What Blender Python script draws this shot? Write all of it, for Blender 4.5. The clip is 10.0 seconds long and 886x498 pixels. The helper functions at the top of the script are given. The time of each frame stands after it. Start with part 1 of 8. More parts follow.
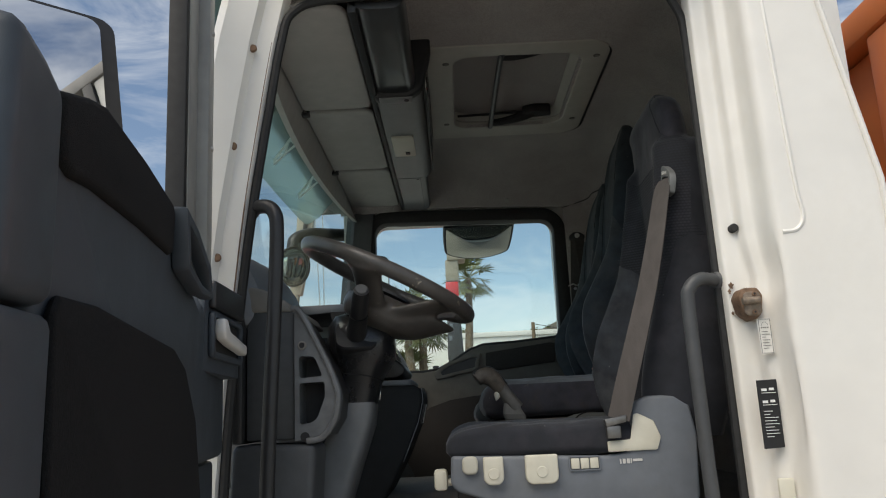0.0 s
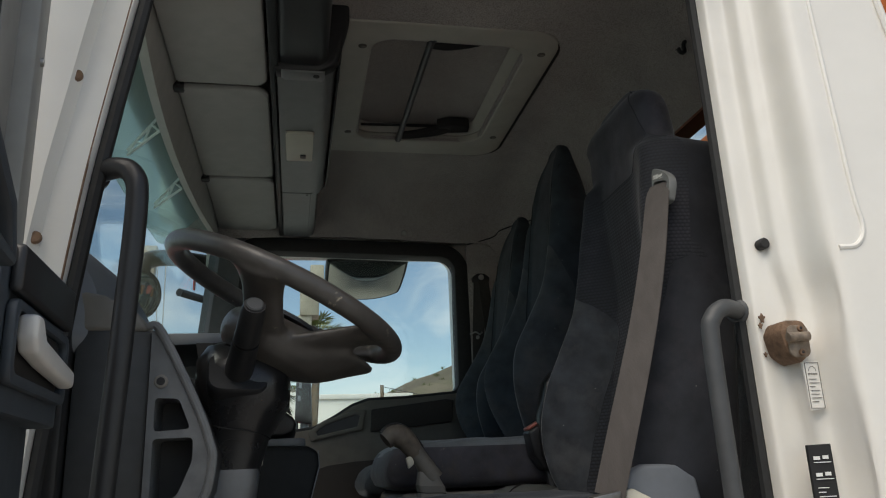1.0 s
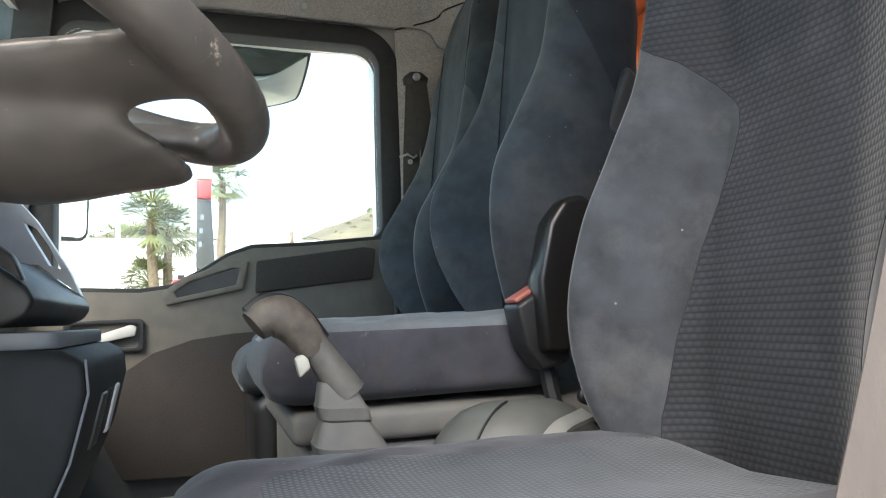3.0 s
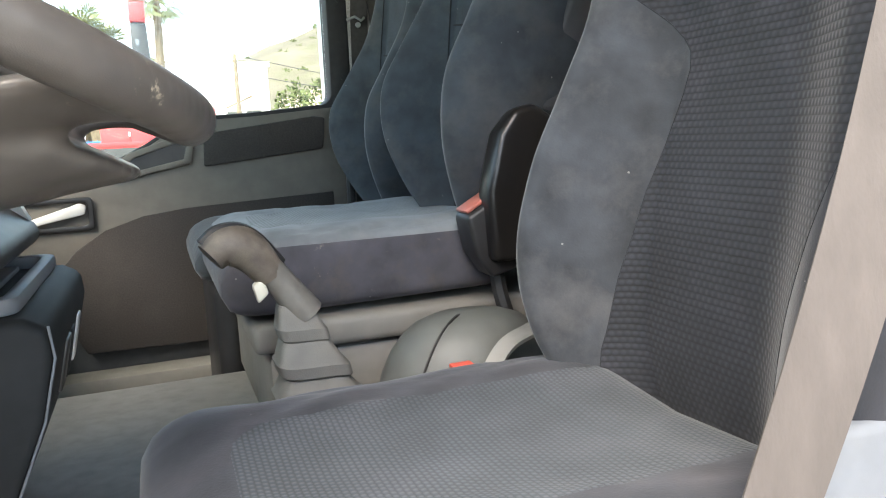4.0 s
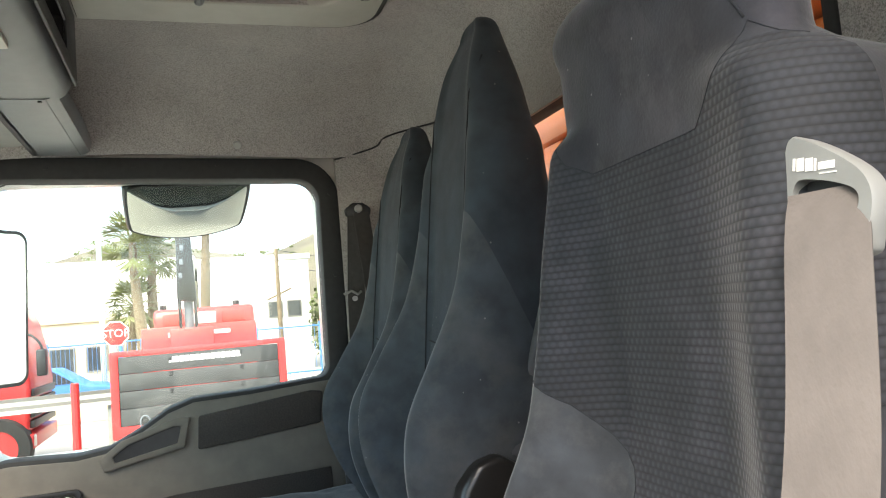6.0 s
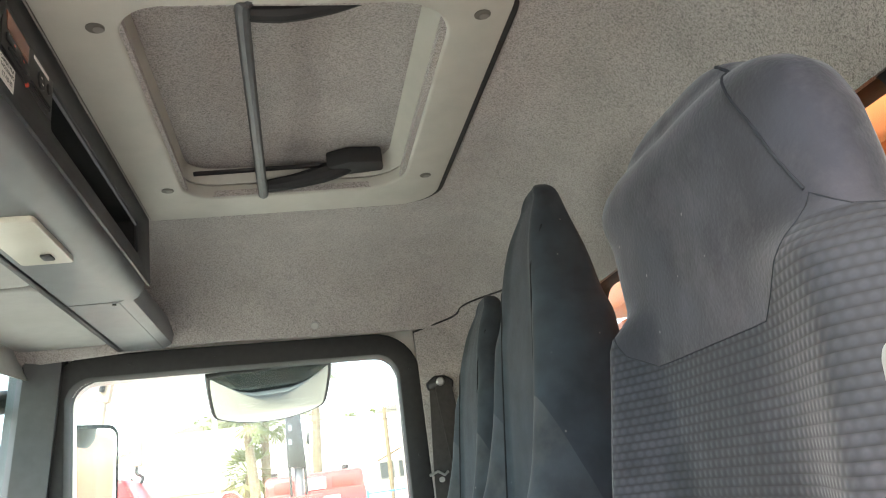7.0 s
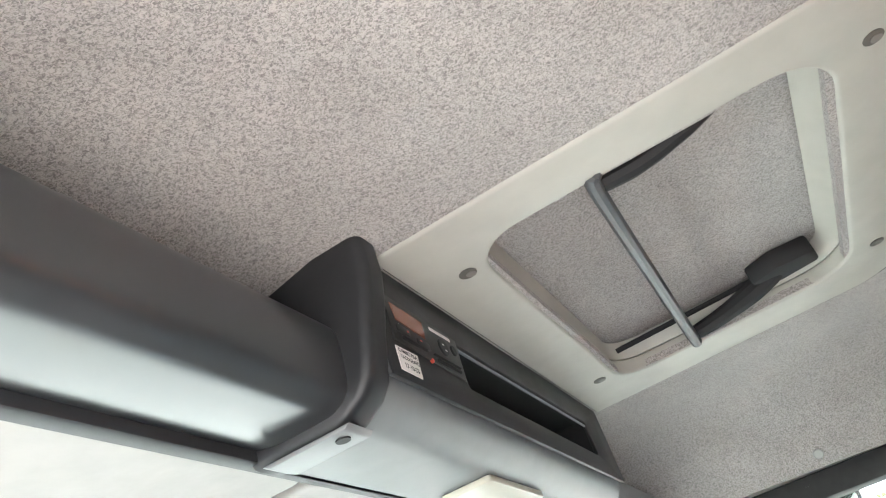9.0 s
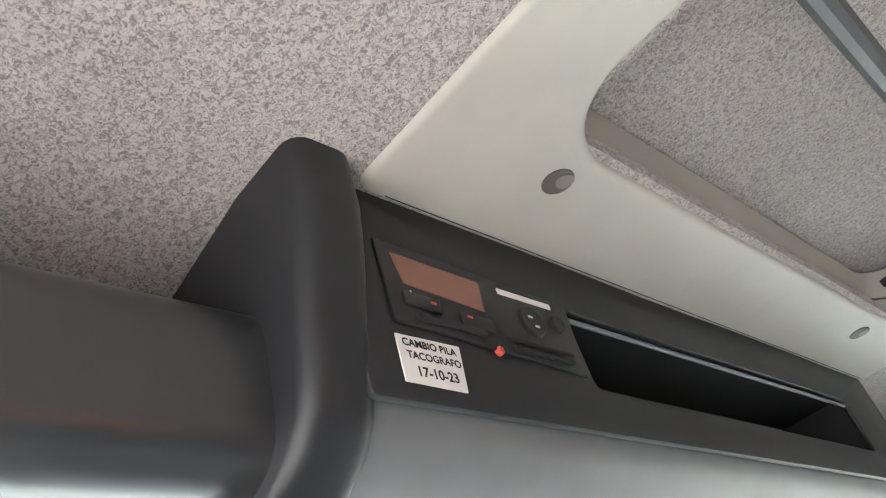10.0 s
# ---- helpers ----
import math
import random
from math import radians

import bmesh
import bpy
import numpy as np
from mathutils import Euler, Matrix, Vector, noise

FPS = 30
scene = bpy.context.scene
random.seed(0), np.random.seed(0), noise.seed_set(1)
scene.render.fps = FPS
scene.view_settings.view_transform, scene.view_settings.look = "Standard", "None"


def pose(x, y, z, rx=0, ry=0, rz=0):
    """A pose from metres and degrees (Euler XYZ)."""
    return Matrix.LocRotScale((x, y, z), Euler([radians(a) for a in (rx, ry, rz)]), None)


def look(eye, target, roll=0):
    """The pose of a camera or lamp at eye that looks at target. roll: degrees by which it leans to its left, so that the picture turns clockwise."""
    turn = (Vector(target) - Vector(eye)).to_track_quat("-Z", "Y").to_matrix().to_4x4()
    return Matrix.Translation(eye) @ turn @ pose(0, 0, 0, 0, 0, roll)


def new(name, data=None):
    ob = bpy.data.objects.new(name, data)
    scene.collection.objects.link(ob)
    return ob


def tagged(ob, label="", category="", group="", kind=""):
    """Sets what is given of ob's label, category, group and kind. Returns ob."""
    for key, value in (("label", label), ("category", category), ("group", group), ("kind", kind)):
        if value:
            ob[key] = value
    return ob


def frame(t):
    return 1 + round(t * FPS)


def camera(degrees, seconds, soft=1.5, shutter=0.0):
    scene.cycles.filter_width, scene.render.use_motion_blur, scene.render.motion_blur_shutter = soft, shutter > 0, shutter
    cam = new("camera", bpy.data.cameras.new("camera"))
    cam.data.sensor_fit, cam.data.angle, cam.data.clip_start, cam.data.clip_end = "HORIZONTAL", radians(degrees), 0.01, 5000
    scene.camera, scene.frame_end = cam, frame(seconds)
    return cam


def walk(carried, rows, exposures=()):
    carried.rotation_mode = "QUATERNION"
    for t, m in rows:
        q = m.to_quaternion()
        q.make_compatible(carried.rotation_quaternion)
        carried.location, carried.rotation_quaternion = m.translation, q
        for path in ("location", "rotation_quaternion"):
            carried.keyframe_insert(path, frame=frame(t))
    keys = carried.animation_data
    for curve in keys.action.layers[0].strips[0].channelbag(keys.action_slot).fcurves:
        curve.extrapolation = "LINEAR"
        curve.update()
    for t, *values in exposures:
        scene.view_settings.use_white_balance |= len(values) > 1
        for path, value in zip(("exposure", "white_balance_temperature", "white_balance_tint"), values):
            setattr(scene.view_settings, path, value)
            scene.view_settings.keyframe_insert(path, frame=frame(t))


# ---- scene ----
cam = camera(59.7, 10.0, soft=1.1)
PATH = [
    (0, (-0.017, -1.533, 1.619), (-0.033, 0.423, 2.037), -2.7),
    (0.5, (-0.132, -1.24, 1.61), (0.088, 0.681, 2.123), -2.0),
    (1, (-0.158, -1.029, 1.636), (0.214, 0.855, 2.194), -2.3),
    (1.5, (-0.162, -0.789, 1.638), (0.319, 1.068, 2.203), -2.4),
    (2, (-0.085, -0.501, 1.626), (0.445, 1.345, 2.184), -1.7),
    (2.5, (-0.006, -0.251, 1.644), (0.547, 1.62, 2.081), -2.0),
    (3, (-0.009, -0.164, 1.718), (0.583, 1.739, 1.886), -2.2),
    (3.2, (0.002, -0.187, 1.745), (0.587, 1.725, 1.791), -3.8),
    (4.3, (-0.01, -0.177, 1.9), (0.709, 1.658, 1.563), -2.7),
    (4.5, (0.002, -0.188, 1.944), (0.741, 1.64, 1.607), -3.0),
    (5, (0.037, -0.201, 2.022), (0.774, 1.642, 1.778), -4.3),
    (5.5, (0.079, -0.198, 2.053), (0.766, 1.679, 1.998), -4.4),
    (5.7, (0.096, -0.194, 2.061), (0.761, 1.692, 2.089), -4.5),
    (6.8, (0.194, -0.126, 2.116), (0.636, 1.757, 2.626), -6.9),
    (7, (0.207, -0.123, 2.13), (0.594, 1.755, 2.699), -7.9),
    (7.5, (0.219, -0.113, 2.153), (0.428, 1.731, 2.898), -12.0),
    (8, (0.234, -0.103, 2.201), (0.228, 1.679, 3.11), -16.5),
    (8.5, (0.218, -0.087, 2.229), (-0.046, 1.615, 3.247), -19.1),
    (9, (0.214, -0.009, 2.256), (-0.294, 1.605, 3.322), -20.6),
    (9.5, (0.192, 0.184, 2.348), (-0.562, 1.662, 3.465), -19.6),
    (10, (0.162, 0.374, 2.401), (-0.807, 1.673, 3.573), -19.0),
]
EXPOSURES = [(0, 0.58, 6900, 10), (1.0, 0.46, 6900, 10), (1.72, 0.82, 6900, 10), (2.05, 2.52, 6900, 10), (2.3, 3.04, 6900, 11), (3.2, 2.93, 6950, 12), (4.5, 3.31, 7050, 12), (5.0, 2.93, 7150, 12), (5.6, 2.83, 7350, 12), (7, 3.53, 7150, 12), (7.5, 3.8, 6850, 12), (8, 4.4, 6550, 13), (8.5, 4.5, 6550, 12), (9, 4.36, 6500, 12), (10, 4.45, 6500, 12)]
walk(cam, [(t, look(eye, target, roll)) for t, eye, target, roll in PATH], EXPOSURES)

# ---- world and light ----
SUN = Vector((-0.36, -0.47, 0.80)).normalized()
world = bpy.data.worlds.new("World")
scene.world = world
world.use_nodes = True
wt = world.node_tree
wn, wl = wt.nodes, wt.links
wn.clear()
sky = wn.new("ShaderNodeTexSky")
sky.sky_type, sky.sun_disc = "NISHITA", False
sky.sun_elevation = math.asin(SUN.z)
sky.sun_rotation = math.atan2(SUN.x, SUN.y)
sky.air_density, sky.dust_density, sky.ozone_density = 1.0, 0.3, 0.7
wc = wn.new("ShaderNodeTexCoord")
wm = wn.new("ShaderNodeMapping")
wm.inputs["Scale"].default_value = (2.2, 1.6, 7.0)
wl.new(wc.outputs["Generated"], wm.inputs[0])
cl = wn.new("ShaderNodeTexNoise")
cl.inputs["Scale"].default_value, cl.inputs["Detail"].default_value = 1.7, 6.0
cl.inputs["Roughness"].default_value, cl.inputs["Distortion"].default_value = 0.62, 0.5
wl.new(wm.outputs[0], cl.inputs["Vector"])
cr = wn.new("ShaderNodeMapRange")
cr.inputs["From Min"].default_value, cr.inputs["From Max"].default_value = 0.43, 0.70
cr.inputs["To Max"].default_value = 0.62
wl.new(cl.outputs["Fac"], cr.inputs["Value"])
wx = wn.new("ShaderNodeMix")
wx.data_type = "RGBA"
wl.new(cr.outputs[0], wx.inputs["Factor"])
wl.new(sky.outputs[0], wx.inputs["A"])
wx.inputs["B"].default_value = (7.5, 7.8, 8.2, 1)
wb = wn.new("ShaderNodeBackground")
wb.inputs["Strength"].default_value = 0.085
wl.new(wx.outputs["Result"], wb.inputs["Color"])
wl.new(wb.outputs[0], wn.new("ShaderNodeOutputWorld").inputs[0])

sun_data = bpy.data.lights.new("sun", "SUN")
sun_data.energy, sun_data.angle, sun_data.color = 2.0, radians(50), (1.0, 0.94, 0.85)
sun = new("sun", sun_data)
sun.matrix_world = look(SUN * 50, (0, 0, 0))


# ---- materials ----
def material(name, color, rough=0.5, metal=0.0, var=0.15, scale=30.0, bump=0.0, bscale=200.0, bdist=0.002, stain=0.0, stain_color=(0.3, 0.25, 0.2), sscale=6.0, sheen=0.0, spec=0.5, coat=0.0, stretch=None, piece=0.0, lint=0.0, scuff=0.0):
    """Surface with two scales of colour change, fine relief and stains."""
    m = bpy.data.materials.new(name)
    m.use_nodes = True
    nt = m.node_tree
    n, l = nt.nodes, nt.links
    b = n["Principled BSDF"]
    tc = n.new("ShaderNodeTexCoord")
    mp = n.new("ShaderNodeMapping")
    if stretch:
        mp.inputs["Scale"].default_value = stretch
    l.new(tc.outputs["Object"], mp.inputs[0])
    fine = n.new("ShaderNodeTexNoise")
    fine.inputs["Scale"].default_value, fine.inputs["Detail"].default_value = scale, 5.0
    l.new(mp.outputs[0], fine.inputs["Vector"])
    ramp = n.new("ShaderNodeMapRange")
    ramp.inputs["From Min"].default_value, ramp.inputs["From Max"].default_value = 0.3, 0.7
    ramp.inputs["To Min"].default_value, ramp.inputs["To Max"].default_value = 1 - var, 1 + var
    l.new(fine.outputs["Fac"], ramp.inputs["Value"])
    mul = n.new("ShaderNodeMix")
    mul.data_type, mul.blend_type = "RGBA", "MULTIPLY"
    mul.inputs["Factor"].default_value = 1.0
    mul.inputs["A"].default_value = (*color, 1)
    l.new(ramp.outputs[0], mul.inputs["B"])
    out = mul.outputs["Result"]
    if piece:
        info = n.new("ShaderNodeObjectInfo")
        pr = n.new("ShaderNodeMapRange")
        pr.inputs["To Min"].default_value, pr.inputs["To Max"].default_value = 1 - piece, 1 + piece
        l.new(info.outputs["Random"], pr.inputs["Value"])
        pm = n.new("ShaderNodeMix")
        pm.data_type, pm.blend_type = "RGBA", "MULTIPLY"
        pm.inputs["Factor"].default_value = 1.0
        l.new(out, pm.inputs["A"])
        l.new(pr.outputs[0], pm.inputs["B"])
        out = pm.outputs["Result"]
    if stain:
        big = n.new("ShaderNodeTexNoise")
        big.inputs["Scale"].default_value, big.inputs["Detail"].default_value = sscale, 8.0
        big.inputs["Roughness"].default_value = 0.65
        l.new(tc.outputs["Object"], big.inputs["Vector"])
        sr = n.new("ShaderNodeMapRange")
        sr.inputs["From Min"].default_value, sr.inputs["From Max"].default_value = 0.5, 0.75
        sr.inputs["To Max"].default_value = stain
        l.new(big.outputs["Fac"], sr.inputs["Value"])
        sm = n.new("ShaderNodeMix")
        sm.data_type = "RGBA"
        sm.inputs["B"].default_value = (*stain_color, 1)
        l.new(sr.outputs[0], sm.inputs["Factor"])
        l.new(out, sm.inputs["A"])
        out = sm.outputs["Result"]
        rr = n.new("ShaderNodeMapRange")
        rr.inputs["To Min"].default_value, rr.inputs["To Max"].default_value = rough - 0.08, min(1, rough + 0.12)
        l.new(big.outputs["Fac"], rr.inputs["Value"])
        l.new(rr.outputs[0], b.inputs["Roughness"])
    else:
        b.inputs["Roughness"].default_value = rough
    if lint:
        cells = n.new("ShaderNodeTexVoronoi")
        cells.inputs["Scale"].default_value = 42.0
        l.new(tc.outputs["Object"], cells.inputs["Vector"])
        near = n.new("ShaderNodeMath")
        near.operation = "LESS_THAN"
        near.inputs[1].default_value = 0.055
        l.new(cells.outputs["Distance"], near.inputs[0])
        pick = n.new("ShaderNodeSeparateColor")
        l.new(cells.outputs["Color"], pick.inputs[0])
        few = n.new("ShaderNodeMath")
        few.operation = "GREATER_THAN"
        few.inputs[1].default_value = 0.7
        l.new(pick.outputs["Red"], few.inputs[0])
        both = n.new("ShaderNodeMath")
        both.operation = "MULTIPLY"
        l.new(near.outputs[0], both.inputs[0])
        l.new(few.outputs[0], both.inputs[1])
        amount = n.new("ShaderNodeMath")
        amount.operation = "MULTIPLY"
        amount.inputs[1].default_value = lint
        l.new(both.outputs[0], amount.inputs[0])
        lm = n.new("ShaderNodeMix")
        lm.data_type = "RGBA"
        lm.inputs["B"].default_value = (0.34, 0.33, 0.31, 1)
        l.new(amount.outputs[0], lm.inputs["Factor"])
        l.new(out, lm.inputs["A"])
        out = lm.outputs["Result"]
    if scuff:
        rough_spots = n.new("ShaderNodeTexNoise")
        rough_spots.inputs["Scale"].default_value, rough_spots.inputs["Detail"].default_value = 26.0, 9.0
        rough_spots.inputs["Roughness"].default_value = 0.75
        l.new(tc.outputs["Object"], rough_spots.inputs["Vector"])
        lim = n.new("ShaderNodeMapRange")
        lim.inputs["From Min"].default_value, lim.inputs["From Max"].default_value = 0.63, 0.67
        lim.inputs["To Max"].default_value = scuff
        l.new(rough_spots.outputs["Fac"], lim.inputs["Value"])
        um = n.new("ShaderNodeMix")
        um.data_type = "RGBA"
        um.inputs["B"].default_value = (0.42, 0.37, 0.28, 1)
        l.new(lim.outputs[0], um.inputs["Factor"])
        l.new(out, um.inputs["A"])
        out = um.outputs["Result"]
    l.new(out, b.inputs["Base Color"])
    b.inputs["Metallic"].default_value = metal
    b.inputs["Specular IOR Level"].default_value = spec
    b.inputs["Sheen Weight"].default_value = sheen
    b.inputs["Sheen Roughness"].default_value = 0.4
    b.inputs["Coat Weight"].default_value = coat
    if bump:
        bt = n.new("ShaderNodeTexNoise")
        bt.inputs["Scale"].default_value, bt.inputs["Detail"].default_value = bscale, 3.0
        l.new(mp.outputs[0], bt.inputs["Vector"])
        bp = n.new("ShaderNodeBump")
        bp.inputs["Strength"].default_value, bp.inputs["Distance"].default_value = bump, bdist
        l.new(bt.outputs["Fac"], bp.inputs["Height"])
        l.new(bp.outputs[0], b.inputs["Normal"])
    return m


def knit(name, color, cell=0.0054, dark=0.40):
    """Spacer-mesh seat fabric: offset rows of small raised knots."""
    m = material(name, color, 0.85, var=0.2, scale=14, sheen=0.12, stain=0.4, stain_color=(0.082, 0.076, 0.092), sscale=7)
    n, l = m.node_tree.nodes, m.node_tree.links
    b = n["Principled BSDF"]
    tc = n.new("ShaderNodeTexCoord")
    sep = n.new("ShaderNodeSeparateXYZ")
    l.new(tc.outputs["UV"], sep.inputs[0])

    def math_node(op, a, c):
        k = n.new("ShaderNodeMath")
        k.operation = op
        for i, v in enumerate((a, c)):
            if v is None:
                continue
            if isinstance(v, (int, float)):
                k.inputs[i].default_value = v
            else:
                l.new(v, k.inputs[i])
        return k.outputs[0]

    # ridges run across the cloth; knots in each are set off by half against the next
    knot = math_node("SINE", math_node("MULTIPLY", sep.outputs["X"], math.tau / cell), None)
    ridge_wave = math_node("SINE", math_node("MULTIPLY", sep.outputs["Y"], math.pi / (cell * 0.82)), None)
    both = math_node("MULTIPLY_ADD", math_node("MULTIPLY", knot, ridge_wave), 0.22)
    both.node.inputs[2].default_value = 0.22
    ha = math_node("MULTIPLY_ADD", math_node("ABSOLUTE", ridge_wave, None), 0.56)
    l.new(both, ha.node.inputs[2])
    bp = n.new("ShaderNodeBump")
    bp.inputs["Strength"].default_value, bp.inputs["Distance"].default_value = 0.5, 0.0015
    l.new(ha, bp.inputs["Height"])
    l.new(bp.outputs[0], b.inputs["Normal"])
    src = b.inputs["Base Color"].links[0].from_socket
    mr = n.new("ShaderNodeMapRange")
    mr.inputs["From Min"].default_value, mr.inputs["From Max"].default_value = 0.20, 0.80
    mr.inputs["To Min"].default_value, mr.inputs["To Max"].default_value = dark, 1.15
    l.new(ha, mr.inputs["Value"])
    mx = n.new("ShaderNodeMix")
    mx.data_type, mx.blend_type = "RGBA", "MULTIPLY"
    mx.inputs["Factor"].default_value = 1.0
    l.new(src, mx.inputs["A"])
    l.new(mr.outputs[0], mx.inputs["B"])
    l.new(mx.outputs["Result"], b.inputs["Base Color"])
    return m


def clear_glass(name, color=(0.96, 0.98, 0.97), tint=0.0):
    m = bpy.data.materials.new(name)
    m.use_nodes = True
    n, l = m.node_tree.nodes, m.node_tree.links
    n.clear()
    tr = n.new("ShaderNodeBsdfTransparent")
    tr.inputs[0].default_value = (*color, 1)
    gl = n.new("ShaderNodeBsdfGlossy")
    gl.inputs["Roughness"].default_value = 0.02
    fr = n.new("ShaderNodeLayerWeight")
    fr.inputs["Blend"].default_value = 0.5
    pw = n.new("ShaderNodeMath")
    pw.operation = "POWER"
    pw.inputs[1].default_value = 5.0
    l.new(fr.outputs["Facing"], pw.inputs[0])
    ad = n.new("ShaderNodeMath")
    ad.operation = "MULTIPLY_ADD"
    ad.inputs[1].default_value, ad.inputs[2].default_value = 0.55, 0.025
    l.new(pw.outputs[0], ad.inputs[0])
    mx = n.new("ShaderNodeMixShader")
    l.new(ad.outputs[0], mx.inputs[0])
    l.new(tr.outputs[0], mx.inputs[1])
    l.new(gl.outputs[0], mx.inputs[2])
    l.new(mx.outputs[0], n.new("ShaderNodeOutputMaterial").inputs[0])
    return m


def headliner_cloth(name, color):
    """Needle-felt roof lining with short worm-like fibres."""
    m = material(name, color, 0.95, var=0.08, scale=9, sheen=0.15, stain=0.25, stain_color=(0.30, 0.26, 0.22), sscale=3.5)
    n, l = m.node_tree.nodes, m.node_tree.links
    b = n["Principled BSDF"]
    tc = n.new("ShaderNodeTexCoord")
    nz = n.new("ShaderNodeTexNoise")
    nz.inputs["Scale"].default_value, nz.inputs["Detail"].default_value = 400.0, 2.0
    nz.inputs["Distortion"].default_value = 1.2
    l.new(tc.outputs["Object"], nz.inputs["Vector"])
    mr = n.new("ShaderNodeMapRange")
    mr.inputs["From Min"].default_value, mr.inputs["From Max"].default_value = 0.34, 0.60
    mr.inputs["To Min"].default_value, mr.inputs["To Max"].default_value = 0.52, 1.24
    l.new(nz.outputs["Fac"], mr.inputs["Value"])
    src = b.inputs["Base Color"].links[0].from_socket
    mx = n.new("ShaderNodeMix")
    mx.data_type, mx.blend_type = "RGBA", "MULTIPLY"
    mx.inputs["Factor"].default_value = 1.0
    l.new(src, mx.inputs["A"])
    l.new(mr.outputs[0], mx.inputs["B"])
    l.new(mx.outputs["Result"], b.inputs["Base Color"])
    bp = n.new("ShaderNodeBump")
    bp.inputs["Strength"].default_value, bp.inputs["Distance"].default_value = 0.6, 0.002
    l.new(nz.outputs["Fac"], bp.inputs["Height"])
    l.new(bp.outputs[0], b.inputs["Normal"])
    return m


def mirror_glass(name):
    return material(name, (0.78, 0.80, 0.81), 0.02, 1.0, var=0.02)


M_LINER = headliner_cloth("headliner_felt", (0.385, 0.355, 0.335))
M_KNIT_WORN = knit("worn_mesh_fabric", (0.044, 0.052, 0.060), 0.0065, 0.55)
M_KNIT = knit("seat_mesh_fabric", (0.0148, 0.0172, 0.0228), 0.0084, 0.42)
# mesh on the middle cushion's top: worn, and lightened for light from above
M_KNIT_PAS = knit("worn_lit_mesh_fabric", (0.19, 0.205, 0.215), 0.0065, 0.6)
M_VELOUR = material("seat_velour", (0.019, 0.021, 0.027), 0.92, var=0.3, scale=20, bump=0.16, bscale=420, bdist=0.0014, stain=0.5, stain_color=(0.060, 0.053, 0.062), sscale=11, sheen=0.22, lint=0.4)
# seat velour with rubbed patches; base lightened to paint light on the far bolster
M_BOLSTER = material("rubbed_lit_bolster_velour", (0.033, 0.038, 0.045), 0.92, var=0.45, scale=16, bump=0.16, bscale=420, bdist=0.0014, stain=0.65, stain_color=(0.083, 0.084, 0.086), sscale=13, sheen=0.25, lint=0.4)
M_VELOUR_PAS = material("passenger_seat_velour", (0.037, 0.045, 0.053), 0.92, var=0.3, scale=20, bump=0.16, bscale=420, bdist=0.0014, stain=0.6, stain_color=(0.105, 0.098, 0.090), sscale=9, sheen=0.22, lint=0.4)
# middle cushion's top: worn velour, its base lightened for light from the windows
M_WORN_LIT = material("worn_lit_cushion_velour", (0.20, 0.215, 0.23), 0.93, var=0.35, scale=11, bump=0.16, bscale=420, bdist=0.0014, stain=0.5, stain_color=(0.25, 0.245, 0.235), sscale=17, sheen=0.12, lint=0.3)
M_HEADREST = material("brushed_headrest_velour", (0.017, 0.018, 0.024), 0.92, var=0.5, scale=16, bump=0.22, bscale=300, bdist=0.0016, stain=0.65, stain_color=(0.070, 0.063, 0.071), sscale=15, sheen=0.24, lint=0.4)
# same velour on the cushion's nose and side, base darkened to paint their shade
M_NOSE = material("rubbed_shaded_nose_velour", (0.060, 0.068, 0.080), 0.93, var=0.35, scale=14, bump=0.16, bscale=420, bdist=0.0014, stain=0.5, stain_color=(0.15, 0.15, 0.15), sscale=20, sheen=0.12, lint=0.3)
M_APRON = material("stained_shaded_apron_velour", (0.066, 0.064, 0.076), 0.93, var=0.35, scale=14, bump=0.16, bscale=420, bdist=0.0014, stain=0.6, stain_color=(0.105, 0.088, 0.075), sscale=22, sheen=0.1, lint=0.5, scuff=0.25)
M_VELOUR_DARK = material("seat_velour_dark", (0.024, 0.033, 0.042), 0.92, var=0.3, scale=22, bump=0.25, bscale=900, bdist=0.001, sheen=0.08, lint=0.35)
M_WHEEL = material("wheel_rim_plastic", (0.078, 0.071, 0.065), 0.33, var=0.15, scale=30, bump=0.2, bscale=1200, bdist=0.0005, stain=0.5, stain_color=(0.11, 0.095, 0.08), sscale=10, lint=0.0, scuff=0.8)
M_DOOR = material("door_panel_plastic", (0.040, 0.050, 0.061), 0.5, var=0.1, scale=40, bump=0.2, bscale=1400, bdist=0.0005, stain=0.25, stain_color=(0.04, 0.042, 0.046), sscale=9)
M_DASH = material("dash_plastic", (0.062, 0.065, 0.068), 0.5, var=0.1, scale=40, bump=0.2, bscale=1400, bdist=0.0005, stain=0.3, stain_color=(0.075, 0.072, 0.068), sscale=10)
M_BLACK = material("black_plastic", (0.020, 0.020, 0.021), 0.42, var=0.15, scale=40, bump=0.12, bscale=1200, bdist=0.0004)
M_PANEL = material("worn_grey_dash_plastic", (0.135, 0.140, 0.143), 0.36, var=0.15, scale=40, bump=0.35, bscale=900, bdist=0.0008, stain=0.4, stain_color=(0.055, 0.056, 0.056), sscale=12)
M_TRIM = material("grey_trim_plastic", (0.194, 0.182, 0.163), 0.6, var=0.08, scale=30, bump=0.2, bscale=1300, bdist=0.0005, stain=0.3, stain_color=(0.10, 0.09, 0.08), sscale=8)
M_DOORTRIM = material("passenger_door_plastic", (0.150, 0.136, 0.117), 0.68, var=0.08, scale=30, bump=0.2, bscale=1300, bdist=0.0005, stain=0.3, stain_color=(0.09, 0.08, 0.07), sscale=8, spec=0.35)
